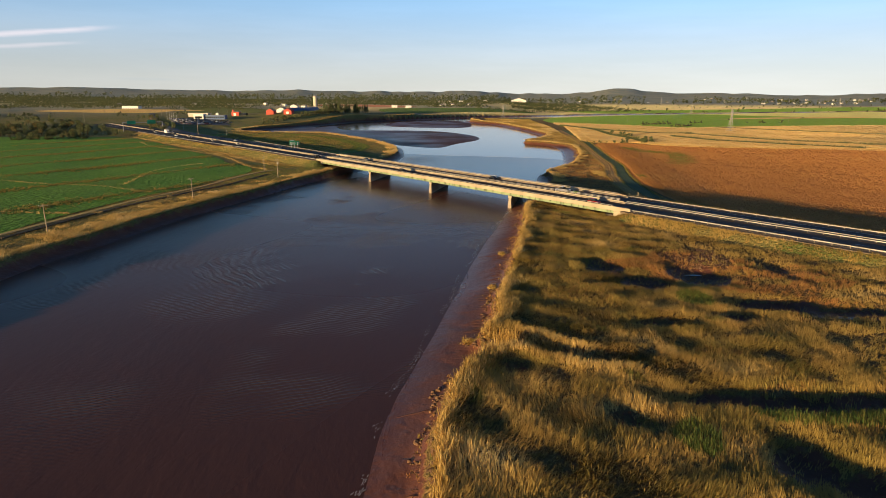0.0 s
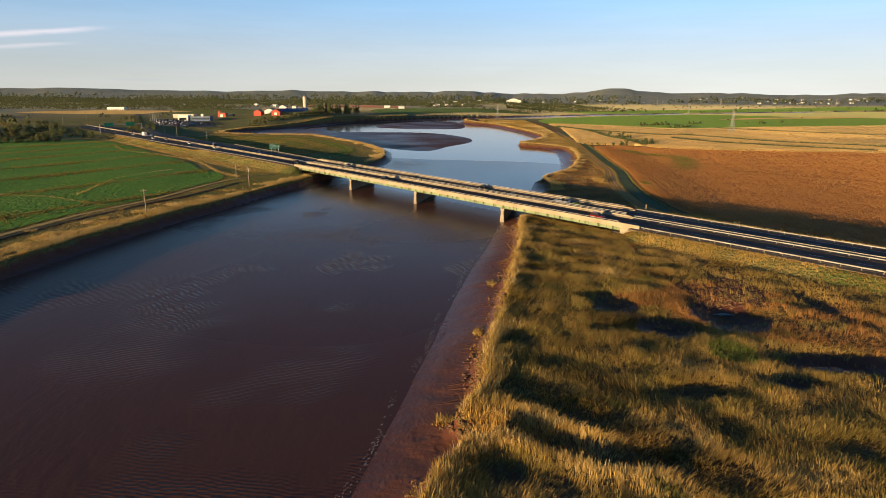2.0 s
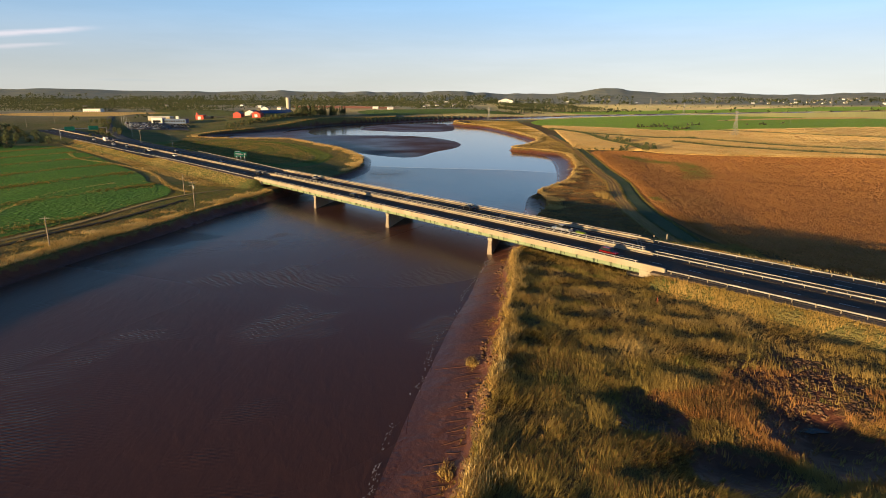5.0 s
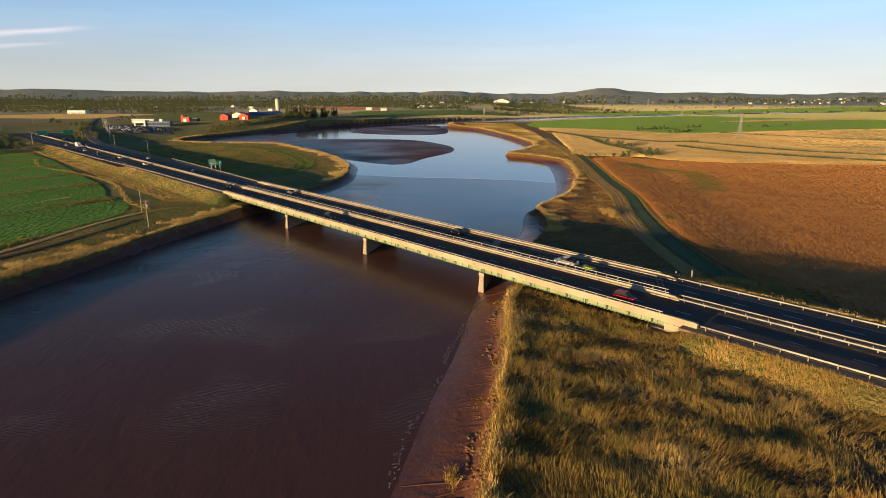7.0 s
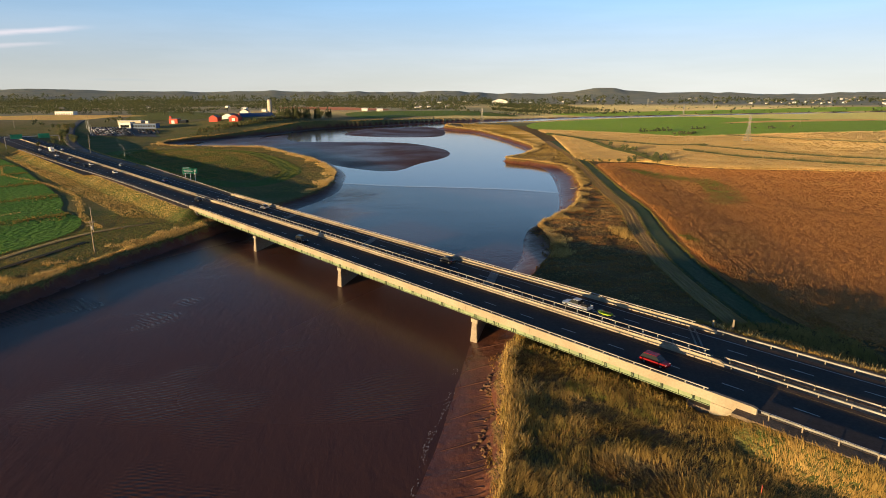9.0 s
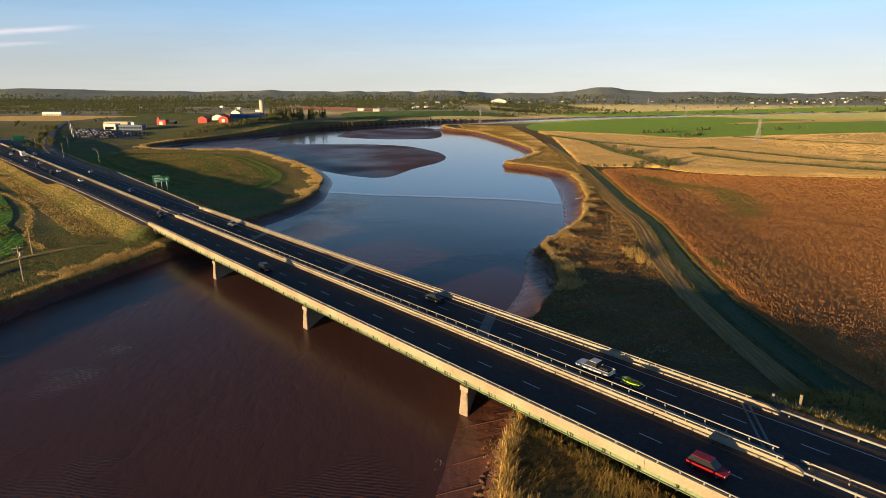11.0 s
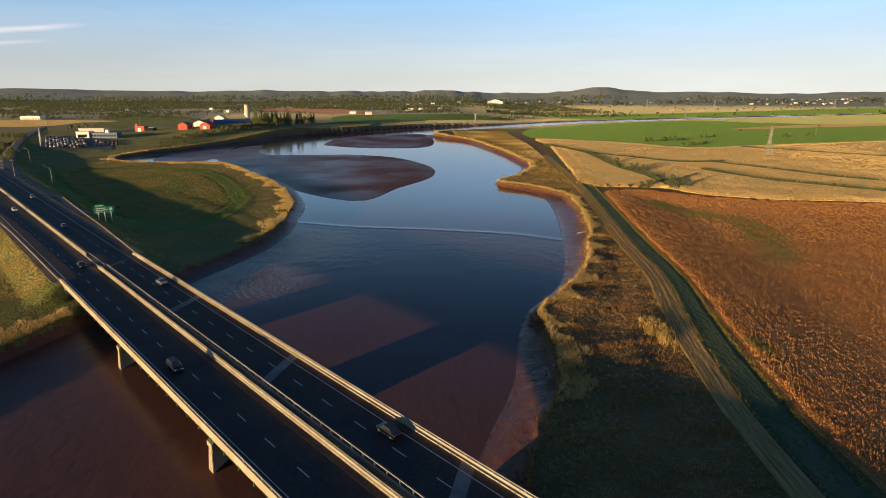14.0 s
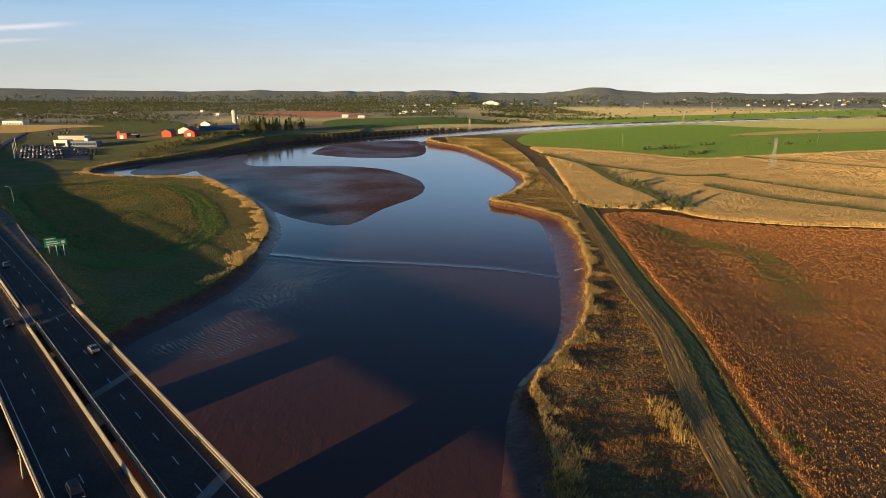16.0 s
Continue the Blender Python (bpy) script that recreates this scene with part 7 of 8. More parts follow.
def pylon(x, y, h, label="grey steel lattice power pylon in the fields"):
    top = thing("power_pylon", (x, y, gz(x, y)), label, "pylon", "pylons across the plain", turn=0.5)
    bm = bmesh.new()
    w0, w1, waist = h * 0.11, h * 0.028, h * 0.62
    def half(z):
        return w0 + (w1 - w0) * z / waist if z < waist else w1
    levels = [0, 0.16, 0.30, 0.42, 0.52, 0.62, 0.72, 0.82, 0.92, 1.0]
    cor = ((-1, -1), (1, -1), (1, 1), (-1, 1))
    r = 0.13
    for a, b in zip(levels, levels[1:]):
        za, zb = a * h, b * h
        for k in range(4):
            c, d = cor[k], cor[(k + 1) % 4]
            A, B = half(za), half(zb)
            tube(bm, (c[0] * A, c[1] * A, za - 0.2), (c[0] * B, c[1] * B, zb), r, r, 4)
            tube(bm, (c[0] * A, c[1] * A, za), (d[0] * B, d[1] * B, zb), r * 0.7, r * 0.7, 3)
            tube(bm, (d[0] * A, d[1] * A, za), (c[0] * B, c[1] * B, zb), r * 0.7, r * 0.7, 3)
    part("lattice_tower", bm, STEEL, top)
    for z, s in ((0.72, 0.20), (0.86, 0.17), (0.98, 0.13)):
        bm = bmesh.new()
        for sg in (-1, 1):
            tube(bm, (sg * w1, -w1, z * h), (sg * s * h, 0, z * h + 0.4), r * 0.8, r * 0.6, 4)
            tube(bm, (sg * w1, w1, z * h), (sg * s * h, 0, z * h + 0.4), r * 0.8, r * 0.6, 4)
            tube(bm, (sg * w1, 0, z * h + 1.5), (sg * s * h, 0, z * h + 0.4), r * 0.8, r * 0.6, 4)
        part("cross_arm", bm, STEEL, top)


pylon(310, 655, 24.5)
pylon(104, 1140, 26)
pylon(600, 1480, 26)
pylon(940, 2050, 30)
pylon(760, 2150, 30)
pylon(1350, 2080, 30)
for x, y in ((515, 905), (272, 905)):
    utility_pole(x, y, 14, True, False, "thin utility pole standing in the green field")

# flotsam at the water's edge
def drift_pile(x, y):
    top = thing("driftwood", (x, y, 0.1), "pale tangle of driftwood stranded by the abutment", "driftwood")
    r = random.Random(3)
    for k in range(9):
        a, l = r.uniform(0, 3.14), r.uniform(1.2, 3.0)
        bm = tube(bmesh.new(), (-l * math.cos(a) / 2, -l * math.sin(a) / 2 + r.uniform(-0.5, 0.5), 0.05), (l * math.cos(a) / 2, l * math.sin(a) / 2 + r.uniform(-0.5, 0.5), r.uniform(0.3, 0.9)), 0.14, 0.06, 6)
        part("branch", bm, WOOD_POLE, top)


drift_pile(-64, 303.5)
log = thing("driftwood", (85.2, 393.1, gz(85.2, 393.1)), "pale driftwood log on the upstream bank", "driftwood", turn=0.3)
part("trunk", tube(bmesh.new(), (-2.0, 0, 0.35), (2.0, 0.3, 0.75), 0.28, 0.18, 8), WOOD_POLE, log)

# ---- trees ----
def leaf_mesh(name, points, size, tone):
    """Many small leaf clumps, each a few bent triangles."""
    n = len(points)
    k = 3
    a = rng.normal(0, 1, (n, k, 3))
    b = rng.normal(0, 1, (n, k, 3))
    a /= np.linalg.norm(a, axis=-1, keepdims=True)
    b /= np.linalg.norm(b, axis=-1, keepdims=True)
    s = size * rng.uniform(0.6, 1.3, (n, k, 1))
    c = points[:, None, :] + rng.normal(0, size * 0.4, (n, k, 3))
    V = np.stack([c - a * s, c + a * s, c + b * s * 1.2], 2)
    me = grid_mesh(name, V.reshape(-1, 3), np.arange(n * k * 3).reshape(-1, 3))
    t = np.zeros((n, k, 3, 3))
    t[..., 0] = np.clip(tone + rng.normal(0, 0.08, (n, 1, 1)), 0, 1)
    t[..., 1] = rng.uniform(0.2, 0.8, (n, k, 1))
    colour_points(me, "tone", t.reshape(-1, 3))
    return me


def make_tree(kind, h, tone, label):
    top = thing("tree" if kind != "bush" else "bush", (0, 0, -60), label, "tree" if kind != "bush" else "bush")
    bm = bmesh.new()
    pts = []
    if kind == "pine":
        tube(bm, (0, 0, -0.5), (0, 0, h * 0.95), 0.2, 0.03, 6)
        for z in np.linspace(0.12, 0.97, 14):
            r = (1 - z) * h * 0.22 + 0.25
            for k in range(9):
                a, q = rng.uniform(0, 6.283), rng.uniform(0.35, 1.0)
                pts.append((r * q * math.cos(a), r * q * math.sin(a), z * h - r * q * 0.25))
                if k < 2:
                    tube(bm, (0, 0, z * h), (r * 0.8 * math.cos(a), r * 0.8 * math.sin(a), z * h - 0.1), 0.05, 0.02, 3)
        size = 0.5
    else:
        base = 0.28 if kind == "tree" else 0.05
        if kind == "tree":
            tube(bm, (0, 0, -0.5), (0.1, 0, h * 0.55), 0.24, 0.12, 7)
        lobes = []
        for k in range(8 if kind == "tree" else 6):
            a, q = rng.uniform(0, 6.283), rng.uniform(0.1, 1)
            w = h * (0.27 if kind == "tree" else 0.6)
            c = (w * q * math.cos(a), w * q * math.sin(a), h * rng.uniform(base + 0.12, 0.82))
            lobes.append((c, h * rng.uniform(0.13, 0.22) * (1 if kind == "tree" else 1.3)))
            tube(bm, (0, 0, h * (0.3 if kind == "tree" else 0.0)), c, 0.09, 0.03, 4)
        for c, r in lobes:
            m = 26
            d = rng.normal(0, 1, (m, 3))
            d /= np.linalg.norm(d, axis=1)[:, None]
            pts += [tuple(np.array(c) + v * r * rng.uniform(0.55, 1.1) * np.array([1, 1, 0.8])) for v in d]
        size = 0.42 if kind == "tree" else 0.26
    part("trunk", bm, BARK, top)
    part("crown", leaf_mesh("crown", np.array(pts), size, tone), LEAF, top)
    return top


TREES = [make_tree("tree", 9.0, 0.35, "leafy broadleaf tree turning olive in autumn"), make_tree("tree", 7.5, 0.6, "broadleaf tree with yellowing leaves"), make_tree("tree", 10.5, 0.2, "tall dark green broadleaf tree"), make_tree("tree", 8.0, 0.7, "broadleaf tree in rusty autumn leaf")]
PINES = [make_tree("pine", 14.0, 0.05, "tall dark spruce in a riverside stand"), make_tree("pine", 11.0, 0.15, "dark green spruce tree"), make_tree("pine", 12.5, 0.35, "slim spruce with thin crown")]
BUSHES = [make_tree("bush", 3.2, 0.22, "rounded olive bush on open ground"), make_tree("bush", 2.4, 0.38, "low brownish bush beside the ditch"), make_tree("bush", 4.0, 0.1, "large dark bush in the field")]


def plant(stock, x, y, size=1.0, group=""):
    src = stock[int(rng.integers(0, len(stock)))]
    ob = copy_thing(src, Matrix.Translation((x, y, gz(x, y) - 0.1)) @ Matrix.Rotation(rng.uniform(0, 6.28), 4, "Z") @ Matrix.Scale(size * rng.uniform(0.8, 1.2), 4))
    return tagged(ob, group=group) if group else ob


for k in range(60):
    t = rng.uniform(0, 1)
    plant(PINES + TREES[:1], -205 + 50 * t + rng.normal(0, 7), 985 + 112 * t + rng.normal(0, 10), 1.2, "spruces by the far river bend")
for k in range(170):
    t = rng.uniform(0, 1) ** 0.8
    x = np.interp(t, [0, 0.35, 1], [-236, -232, -175])
    y = np.interp(t, [0, 0.35, 1], [752, 838, 960])
    plant(TREES + BUSHES, x + rng.normal(0, 5), y + rng.normal(0, 6), 0.62, "trees on the farm's river bank")
for k in range(120):
    x, y = rng.uniform(-500, -318), rng.uniform(490, 690)
    u, n = to_un(x, y)
    if n < -22 or n > 34:
        plant(TREES + BUSHES, x, y, 0.95, "trees beside the interchange")
for k in range(90):
    x, y = rng.uniform(-500, -318), rng.uniform(490, 690)
    u, n = to_un(x, y)
    if n < -24 or n > 36:
        plant(BUSHES, x, y, 1.8, "understorey beside the interchange")
for k in range(26):
    t = rng.uniform(0, 1)
    plant(TREES + BUSHES[2:], -425 + 95 * t + rng.normal(0, 6), 838 - 165 * t + rng.normal(0, 8), 0.75, "trees between the ramp and the highway")
for k in range(40):
    plant(TREES + PINES[1:2], rng.uniform(-560, -400), rng.uniform(560, 640), 0.95, "dark trees beside the interchange")
for k in range(16):
    plant(TREES + BUSHES, -300 + rng.normal(0, 9), 615 + rng.normal(0, 24), 0.65, "trees beside the ramp")
for x, y, z in ((169, 613, 1.6), (164, 572, 1.5), (167, 571, 1.6), (170, 568, 1.7), (174, 566, 1.5), (168, 560, 1.4), (165, 550, 1.2), (170, 535, 1.5), (166, 528, 1.3), (171, 514, 1.6), (168, 508, 1.2), (166, 499, 1.7), (170, 496, 1.5), (150, 497, 1.5), (146, 496, 1.2), (140, 497, 1.0), (127, 500, 1.0)):
    plant(BUSHES, x, y, z, "bushes along the corn field ditch")
for k in range(9):
    plant(BUSHES, 112 + 5.5 * k, 500 - 0.5 * k + rng.normal(0, 0.6), 0.55, "hedge between the fields")
for x, y in ((266, 815), (272, 819), (276, 820), (281, 822), (287, 820), (292, 824), (298, 826), (305, 828), (287, 766), (293, 766), (298, 768), (304, 771), (308, 772), (312, 776), (352, 868), (360, 872), (367, 876), (373, 880), (318, 790), (324, 796), (455, 873), (461, 876), (501, 899), (470, 1000), (440, 880), (661, 1118)):
    plant(BUSHES, x, y, 1.5, "bushes in the green field")
for k in range(26):
    plant(TREES, rng.uniform(-330, -190), rng.uniform(1040, 1130), 0.8, "trees behind the farm")
for k in range(10):
    plant(BUSHES, -150 + rng.normal(0, 40), 470 + rng.normal(0, 30), 0.5, "bushes in the meadow")
for src in TREES + PINES + BUSHES:
    for o in (*src.children_recursive, src):
        bpy.data.objects.remove(o)


def far_woods(name, places, high, label, clumps=6):
    """Distant woodland as one mass of small ragged crowns."""
    n = len(places)
    z = ground_height(places[:, 0], places[:, 1])[0]
    h = high * rng.uniform(0.6, 1.3, n)
    ang = rng.uniform(0, 6.283, (n, clumps))
    rad = rng.uniform(0, 1, (n, clumps))
    up = rng.uniform(0.22, 0.95, (n, clumps))
    cone = rng.uniform(0, 1, n) < 0.08
    w = np.where(cone[:, None], (1.05 - up) * 0.35, 0.95 * np.sqrt(np.clip(1 - (2 * up - 1.1) ** 2, 0.05, 1))) * h[:, None]
    rad = rad * 0.75
    c = np.stack([places[:, :1] + rad * w * np.cos(ang), places[:, 1:] + rad * w * np.sin(ang), z[:, None] + up * h[:, None]], -1).reshape(-1, 3)
    s = np.repeat(h * 0.34, clumps)[:, None]
    m = len(c)
    a, b, e = (rng.normal(0, 1, (m, 3)) for _ in range(3))
    a[:, 2] *= 0.5
    V = np.stack([c + v / np.linalg.norm(v, axis=1, keepdims=True) * s for v in (a, b, e, -a - b)], 1)
    F = np.array([[0, 1, 2], [0, 2, 3], [0, 3, 1], [1, 3, 2]])
    faces = (np.arange(m)[:, None, None] * 4 + F[None]).reshape(-1, 3)
    me = grid_mesh(name, V.reshape(-1, 3), faces)
    me.polygons.foreach_set("use_smooth", np.ones(len(me.polygons), bool))
    t = np.zeros((n, clumps, 4, 3))
    t[..., 0] = np.clip(np.where(cone, 0.05, rng.choice([0.05, 0.15, 0.3, 0.45], n))[:, None, None] + rng.normal(0, 0.05, (n, clumps, 1)), 0, 1)
    t[..., 1] = rng.uniform(0.1, 0.7, (n, clumps, 1))
    colour_points(me, "tone", t.reshape(-1, 3))
    return tagged(part(name, me, LEAF), label, "woodland", kind="stuff")


q = scatter(-2100, 520, 1180, 2700, 0.0068)
bank = line_distance(q[:, 0], q[:, 1], BANKS, True)
mask = (ripple(q[:, 0], q[:, 1] * 1.8, 150, 61) + 0.5 * ripple(q[:, 0], q[:, 1] * 1.6, 60, 62) + 0.75 * step01(1400, 2200, q[:, 1]) + 0.35 * step01(0, -700, q[:, 0]) > 0.22) & (bank > 60) & ~inside(q[:, 0], q[:, 1], FARM_SOIL)
mask &= (q[:, 1] > 1330) | (q[:, 0] < -250)
mask &= ~((q[:, 0] > -450) & (q[:, 0] < -90) & (q[:, 1] > 1230) & (q[:, 1] < 1480) & (rng.uniform(0, 1, len(q)) > 0.12))
far_woods("far_woods", q[mask], 4.8, "mixed woodland and hedgerows behind the river", 5)
q = scatter(-3600, 4300, 2300, 4700, 0.0005)
r = np.hypot(q[:, 0], q[:, 1])
mask = (r < 3500) & (r > 2500) & (ripple(q[:, 0], q[:, 1] * 1.5, 260, 63) > -0.45 + 0.8 * step01(300, 900, q[:, 0]) * step01(3400, 2700, r)) & (np.abs(q[:, 0]) < q[:, 1] * 1.0)
far_woods("hill_woods", q[mask], 13, "dark wooded hills on the horizon", 4)
q = np.concatenate([scatter(165, 300, 1560, 1640, 0.012), scatter(520, 2300, 1500, 2600, 0.00012), scatter(-1500, -380, 620, 1180, 0.005)])
u, n = to_un(q[:, 0], q[:, 1])
ok = (np.abs(n - 12) > 40) & (line_distance(q[:, 0], q[:, 1], RAMP) > 30) & ((q[:, 0] > 0) | ((ripple(q[:, 0], q[:, 1], 90, 64) > -0.1) & ~((q[:, 0] > -820) & (q[:, 0] < -440) & (q[:, 1] > 880)) & ((q[:, 0] < -430) | (q[:, 1] < 700))))
far_woods("far_woods", q[ok], 6, "tree groups on the plain")

# ---- buildings ----
def house(wall, roof, w, d, h, rise, label):
    top = thing("house", (0, 0, -80), label, "house", "houses of the town")
    part("wall", boxed((-w / 2, w / 2, -d / 2, d / 2, -1.5, h)), wall, top)
    bm = bmesh.new()
    e = 0.5
    prof = [(-d / 2 - e, h - 0.15), (0, h + rise), (d / 2 + e, h - 0.15), (0, h - 0.1)]
    rings = [[bm.verts.new((x, y, z)) for y, z in prof] for x in (-w / 2 - e, w / 2 + e)]
    bm.faces.new(rings[0][::-1]), bm.faces.new(rings[1])
    for k in range(4):
        bm.faces.new((rings[0][k], rings[0][(k + 1) % 4], rings[1][(k + 1) % 4], rings[1][k]))
    part("roof", bm, roof, top)
    gable = bmesh.new()
    for x in (-w / 2, w / 2 - 0.2):
        rings = [[gable.verts.new((x + dx, y, z)) for y, z in ((-d / 2, h - 0.2), (d / 2, h - 0.2), (0, h + rise - 0.15))] for dx in (0, 0.2)]
        gable.faces.new(rings[0]), gable.faces.new(rings[1][::-1])
        for k in range(3):
            gable.faces.new((rings[0][k], rings[1][k], rings[1][(k + 1) % 3], rings[0][(k + 1) % 3]))
    part("gable", gable, wall, top)
    for x in np.arange(-w / 2 + 2, w / 2 - 1, 3.2):
        part("window", boxed((x, x + 1.2, -d / 2 - 0.06, -d / 2 + 0.05, 1.0, 2.4)), GLASS_DARK, top)
    return top


HOUSES = [house(WHITE_WALL, GREY_ROOF, 12, 9, 5.2, 3.0, "white clapboard house with a grey gable roof"), house(WHITE_WALL, WHITE_WALL, 16, 11, 5.0, 2.5, "white farm building with a pale roof"), house(SILO_STAVES, GREY_ROOF, 14, 9, 4.5, 3.0, "beige house with a grey roof")]
spots = [(-129, 1423, 1), (-94, 1397, 1), (-18, 1560, 0), (10, 1720, 0), (-14, 1648, 1), (30, 1690, 2), (60, 1740, 0), (48, 2330, 1), (99, 2330, 0), (4, 2300, 0), (-40, 2250, 0), (150, 2500, 1), (330, 2560, 0), (370, 2540, 2), (-330, 1360, 0), (-420, 1520, 1), (-700, 1640, 0), (-830, 1500, 2), (-540, 1760, 0), (-250, 2000, 0)]
for k in range(48):
    ang, r = rng.uniform(0.40, 0.68), rng.uniform(2850, 3600)
    spots.append((r * math.sin(ang), r * math.cos(ang), int(rng.integers(0, 3))))
for k in range(14):
    ang, r = rng.uniform(0.14, 0.36), rng.uniform(2900, 3300)
    spots.append((r * math.sin(ang), r * math.cos(ang), int(rng.integers(0, 3))))
for x, y, k in spots:
    big = 0.8 if y < 2600 else 0.65
    copy_thing(HOUSES[k], Matrix.Translation((x, y, gz(x, y))) @ Matrix.Rotation(rng.uniform(-0.6, 0.6), 4, "Z") @ Matrix.Scale(big, 4))
for src in HOUSES:
    for o in (*src.children_recursive, src):
        bpy.data.objects.remove(o)


def shed(name, x, y, w, d, h, wall, roof, label, category, turn=0.0, flat=True, rise=3.0, gable_wall=None, z=None, size=1.0):
    top = thing(name, (x, y, gz(x, y) if z is None else z), label, category, turn=turn)
    top.matrix_basis = top.matrix_basis @ Matrix.Scale(size, 4)
    part("wall", boxed((0, w, 0, d, -3, h)), wall, top)
    if flat:
        part("roof", boxed((-0.3, w + 0.3, -0.3, d + 0.3, h, h + 0.5), bevel=0.05), roof, top)
    else:
        bm = bmesh.new()
        e = 0.6
        prof = [(-e, h - 0.2), (w / 2, h + rise), (w + e, h - 0.2), (w / 2, h - 0.15)]
        rings = [[bm.verts.new((a, b, c)) for a, c in prof] for b in (-0.4, d + 0.4)]
        bm.faces.new(rings[0]), bm.faces.new(rings[1][::-1])
        for k in range(4):
            bm.faces.new((rings[0][k], rings[1][k], rings[1][(k + 1) % 4], rings[0][(k + 1) % 4]))
        part("roof", bm, roof, top)
        g = bmesh.new()
        for b in (-0.45, d + 0.25):
            rings = [[g.verts.new((a, b + db, c)) for a, c in ((-0.1, h - 0.25), (w + 0.1, h - 0.25), (w / 2, h + rise - 0.05))] for db in (0, 0.2)]
            g.faces.new(rings[0]), g.faces.new(rings[1][::-1])
            for k in range(3):
                g.faces.new((rings[0][k], rings[1][k], rings[1][(k + 1) % 3], rings[0][(k + 1) % 3]))
        part("gable", g, gable_wall or wall, top)
    return top


deal = shed("car_dealership", -352, 818, 20, 16, 8.5, WHITE_WALL, WHITE_WALL, "white-fronted car dealership with a blue-grey showroom", "building", z=9.2, size=0.68)
part("showroom", boxed((20.05, 62, 3, 18, -3, 6.5)), BLUE_METAL, deal, "long blue-grey metal clad wing")
part("wing_roof", boxed((20.0, 62.4, 2.6, 18.4, 6.5, 7.0), bevel=0.05), GREY_ROOF, deal)
part("sign_tower", boxed((44, 49, 4, 8, 7.0, 11.5), bevel=0.05), WHITE_WALL, deal, "white sign tower on the roof")
part("entrance_glass", boxed((2.5, 17, -0.12, 0.1, 0.4, 4.5)), GLASS_DARK, deal)
for k in range(9):
    part("window", boxed((22 + 4.4 * k, 25 + 4.4 * k, 2.86, 3.05, 1.0, 4.0)), GLASS_DARK, deal)
shed("shop", -392, 893, 30, 12, 4.5, SILO_STAVES, WHITE_WALL, "low beige shop building with a pale roof", "building", z=9.4)
redb = shed("red_shop", -331, 905, 14, 14, 8, RED_PAINT, GREY_ROOF, "red fronted shop with a white doorway", "building", z=9.6, size=0.8)
part("doorway", boxed((4, 9, -0.15, 0.1, 0, 5.5)), WHITE_WALL, redb)
part("dark_wing", boxed((14.05, 27, 1, 13, -3, 6)), GLASS_DARK, redb, "dark glazed wing")
part("tower", boxed((1, 4, 1, 4, 8.5, 12), bevel=0.05), RED_PAINT, redb)
longb = shed("warehouse", -640, 1165, 48, 20, 9.5, WHITE_WALL, WHITE_WALL, "long pale metal warehouse on the rise", "building", z=12.6, size=0.66)
for k in range(7):
    part("bay_door", boxed((3 + 6.5 * k, 7 + 6.5 * k, -0.15, 0.1, 0, 5)), GREY_ROOF, longb)
shed("barn", -275, 896, 11, 15, 4.6, RED_PAINT, GREY_ROOF, "red gabled barn with a grey roof", "barn", flat=False, z=13.6)
shed("barn", -268, 926, 15, 26, 4.8, WHITE_WALL, GREY_ROOF, "pale farm shed between the barns", "barn", flat=False, z=14.4)
b2 = shed("barn", -248, 893, 12, 16, 4.8, RED_PAINT, RED_PAINT, "red gabled barn facing the river", "barn", flat=False, rise=3.4, z=13.6)
part("barn_door", boxed((4, 8, -0.6, -0.46, 0, 3.6)), WHITE_WALL, b2)
shed("long_barn", -262, 968, 18, 50, 4.0, BLUE_METAL, BLUE_METAL, "very long barn with a blue metal roof", "barn", turn=-0.845, flat=False, rise=5.0, gable_wall=RED_PAINT, z=12.6)
shed("farm_house", -262, 985, 12, 10, 7, WHITE_WALL, GREY_ROOF, "white farm house behind the barns", "house", flat=False, z=16.5)
silo = thing("silo", (-226.6, 1015, 12.0), "tall pale concrete stave silo with a domed cap", "silo")
part("shaft", tube(bmesh.new(), (0, 0, -3), (0, 0, 27.0), 3.3, 3.3, 20), SILO_STAVES, silo)
dome = bmesh.new()
bmesh.ops.create_uvsphere(dome, u_segments=20, v_segments=8, radius=3.35, matrix=Matrix.Translation((0, 0, 26.9)) @ Matrix.Diagonal((1, 1, 0.6, 1)))
part("dome", dome, STEEL, silo)
for k in range(10):
    part("hoop", tube(bmesh.new(), (0, 0, 1.5 + 2.6 * k), (0, 0, 1.62 + 2.6 * k), 3.34, 3.34, 20), STEEL, silo)
dome_b = shed("storage_dome", 270, 2560, 60, 40, 9, WHITE_WALL, WHITE_WALL, "white domed storage building in the far town", "building", flat=False, rise=9)

# parking lot
LOT = np.array([(-336, 728), (-268, 728), (-300, 790), (-340, 836), (-396, 836)], float)
LOT = np.concatenate([np.linspace(LOT[k], LOT[(k + 1) % 5], 12, endpoint=False) for k in range(5)])
sheet("parking_lot", LOT, 0.22, OLD_ASPHALT, "asphalt parking lot full of cars", "parking lot", 8)
PARKED = [car(c, f"{c} parked car in the dealership lot") for c in ("white", "black", "silver", "white", "blue")]


def park(x, y, back):
    src = PARKED[int(rng.choice([0, 1, 1, 1, 2, 4, 1, 2]))]
    tagged(copy_thing(src, Matrix.Translation((x, y, gz(x, y) + 0.25)) @ Matrix.Rotation(math.pi / 2 + (math.pi if back else 0), 4, "Z")), group="parked cars")


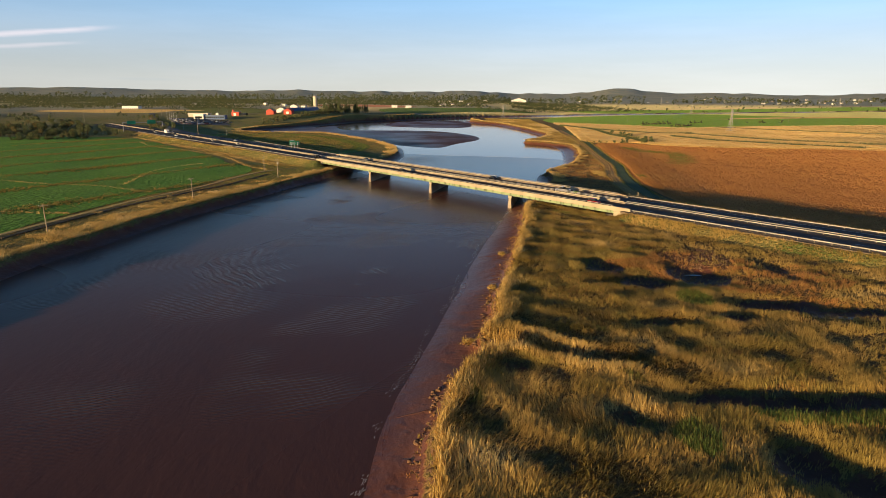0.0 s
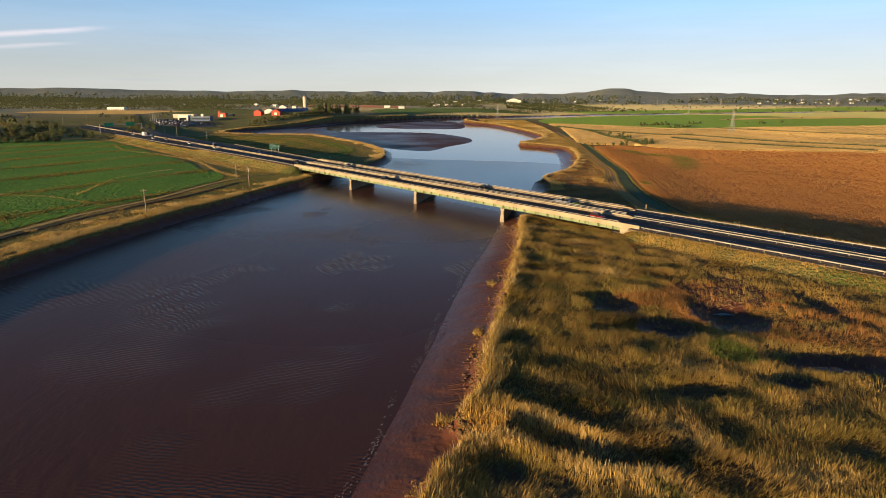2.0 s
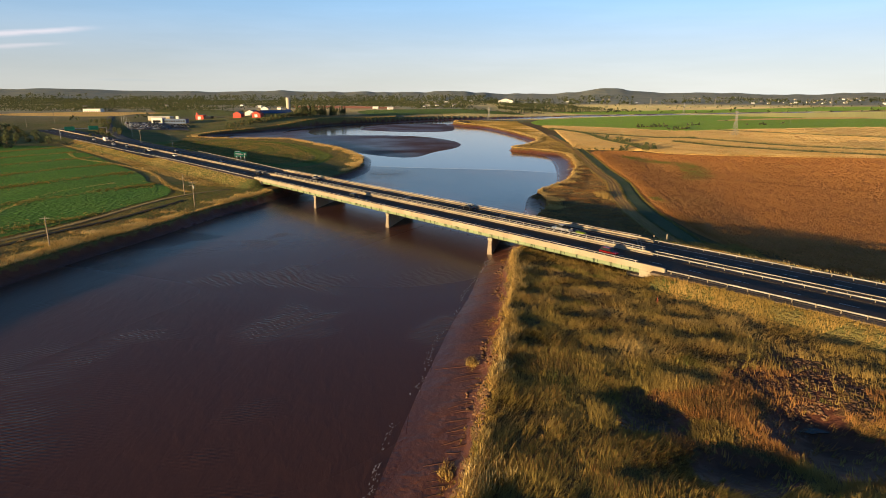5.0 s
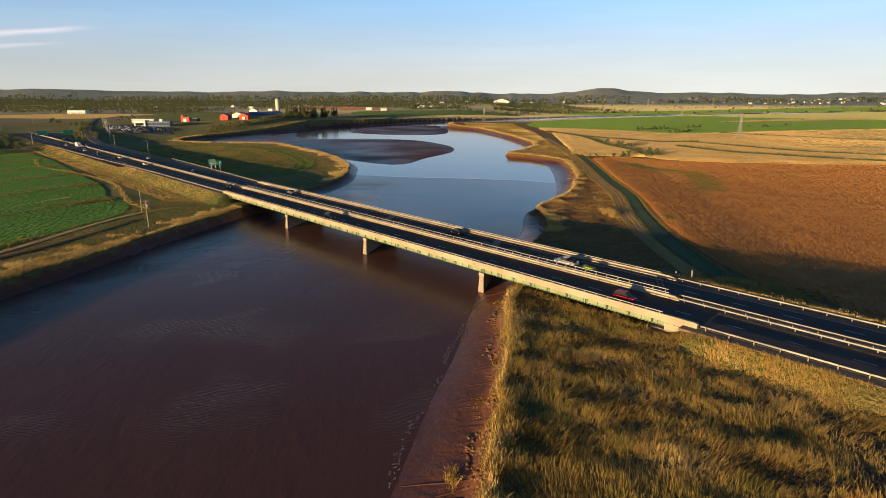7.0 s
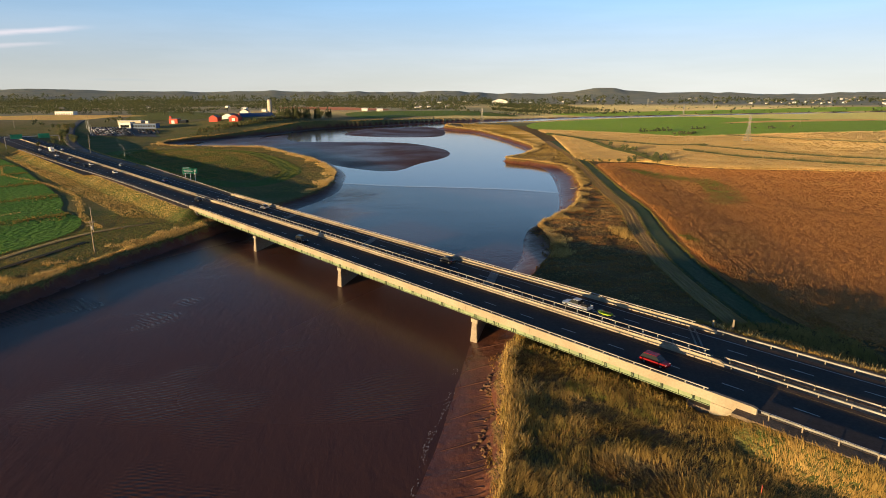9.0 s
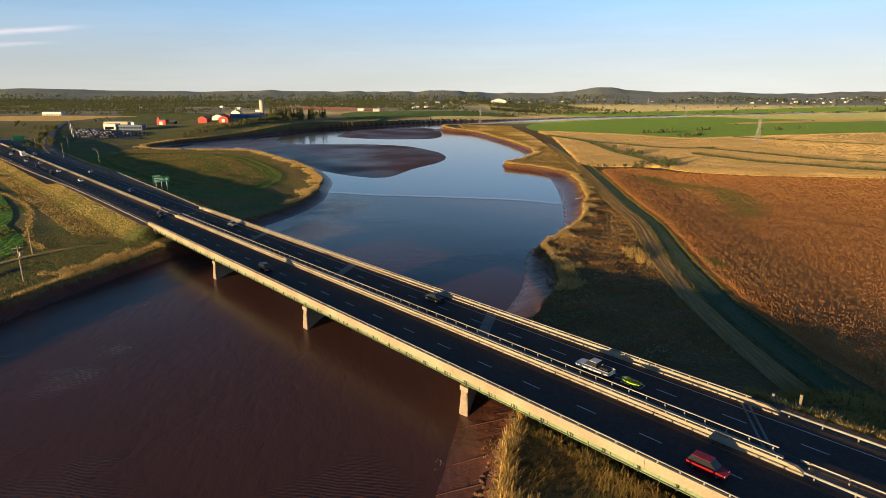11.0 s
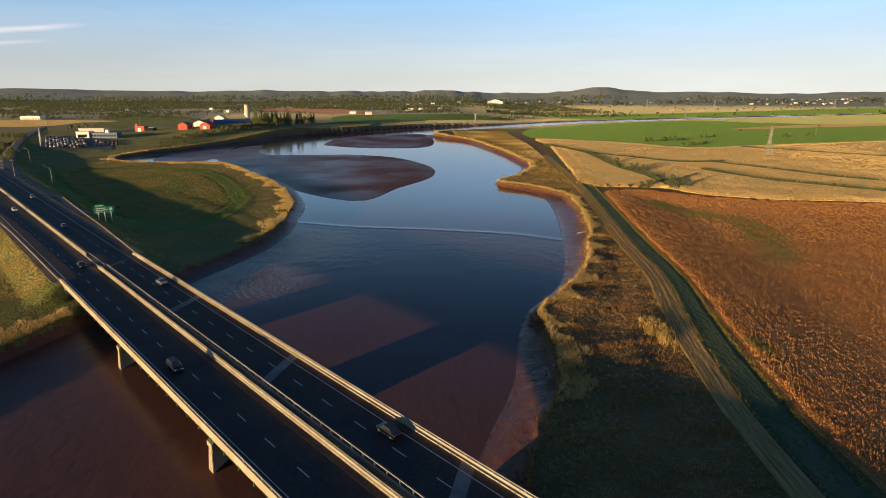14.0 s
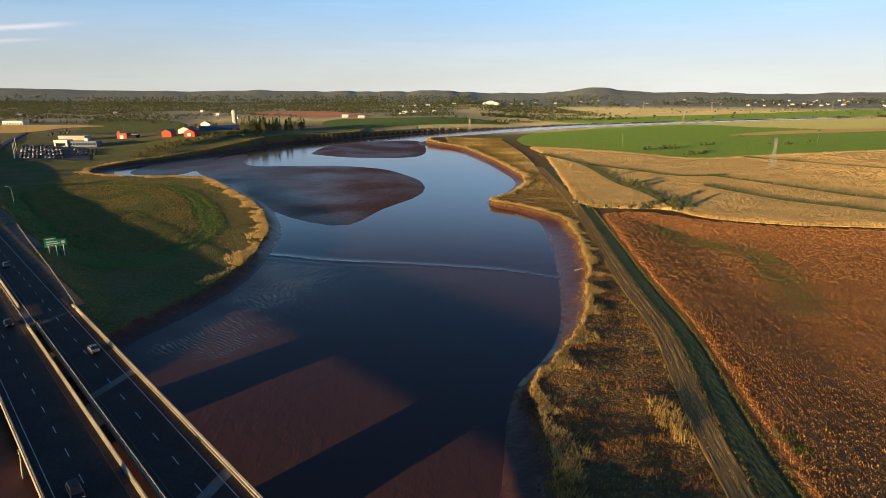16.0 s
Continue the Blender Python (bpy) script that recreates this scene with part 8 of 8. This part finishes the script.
for row in range(10):
    y = 737 + row * 9.4
    for col in range(11):
        if rng.uniform() < 0.92:
            park(-331 - (y - 734) * 0.62 + col * 3.7, y, row % 2)
for row in range(3):
    for col in range(6):
        park(-301 - row * 7.5 + col * 4.0, 762 + row * 15, row % 2)
for src in PARKED:
    for o in (*src.children_recursive, src):
        bpy.data.objects.remove(o)
for x, y in ((-337, 734), (-349, 752), (-360, 770), (-372, 790), (-384, 808)):
    fp = thing("flagpole", (x, y, gz(x, y)), "tall white flagpole beside the parking lot", "pole", "poles by the lot")
    part("mast", tube(bmesh.new(), (0, 0, -1), (0, 0, 12), 0.16, 0.08, 8), WHITE_WALL, fp)

# overhead sign gantry of the interchange
gx0, gy0 = from_un(-372, -9)
gantry = thing("sign_gantry", (gx0, gy0, 5.9), "green overhead highway signs on a steel gantry", "road sign", turn=BRIDGE_A + math.pi / 2)
part("beam", boxed((-1, 37, -0.3, 0.3, 7.4, 8.0)), STEEL, gantry)
for x in (-0.8, 36.6):
    part("post", boxed((x - 0.25, x + 0.25, -0.3, 0.3, -3, 8)), STEEL, gantry)
for x in (3, 22):
    part("panel", boxed((x, x + 8, -0.5, -0.32, 6.0, 9.6), bevel=0.03), SIGN_GREEN, gantry)

# foam where the water meets the mud
foam_line = smooth_line(WATER_RIGHT[3:11], False, 0.22)
k = np.arange(len(foam_line))
pick = (np.sin(k * 0.13) + np.sin(k * 0.041 + 2) + rng.normal(0, 0.6, len(k))) > 0.0
base = foam_line[pick] + rng.normal(0, 0.3, (int(pick.sum()), 2)) + np.stack([-0.6 + 0.5 * np.sin(k[pick] * 0.05), 0 * k[pick]], 1)
cells, fcs = [], []
for x, y in base:
    i = len(cells)
    a, l, w = rng.normal(1.15, 0.35), rng.uniform(0.08, 0.28), rng.uniform(0.03, 0.10)
    for s, t in ((-1, -0.7), (0, -1), (1, -0.5), (0.8, 0.6), (0, 1), (-0.9, 0.5)):
        cells.append((x + s * l * math.cos(a) - t * w * math.sin(a), y + s * l * math.sin(a) + t * w * math.cos(a), 0.10))
    fcs.append(tuple(range(i, i + 6)))
FOAM = material("foam", (0.55, 0.47, 0.42), 0.9, vary=0.2, scale=4)
tagged(part("foam", mesh_from("foam", cells, fcs), FOAM), "broken line of pale foam along the shore", "foam", kind="stuff")
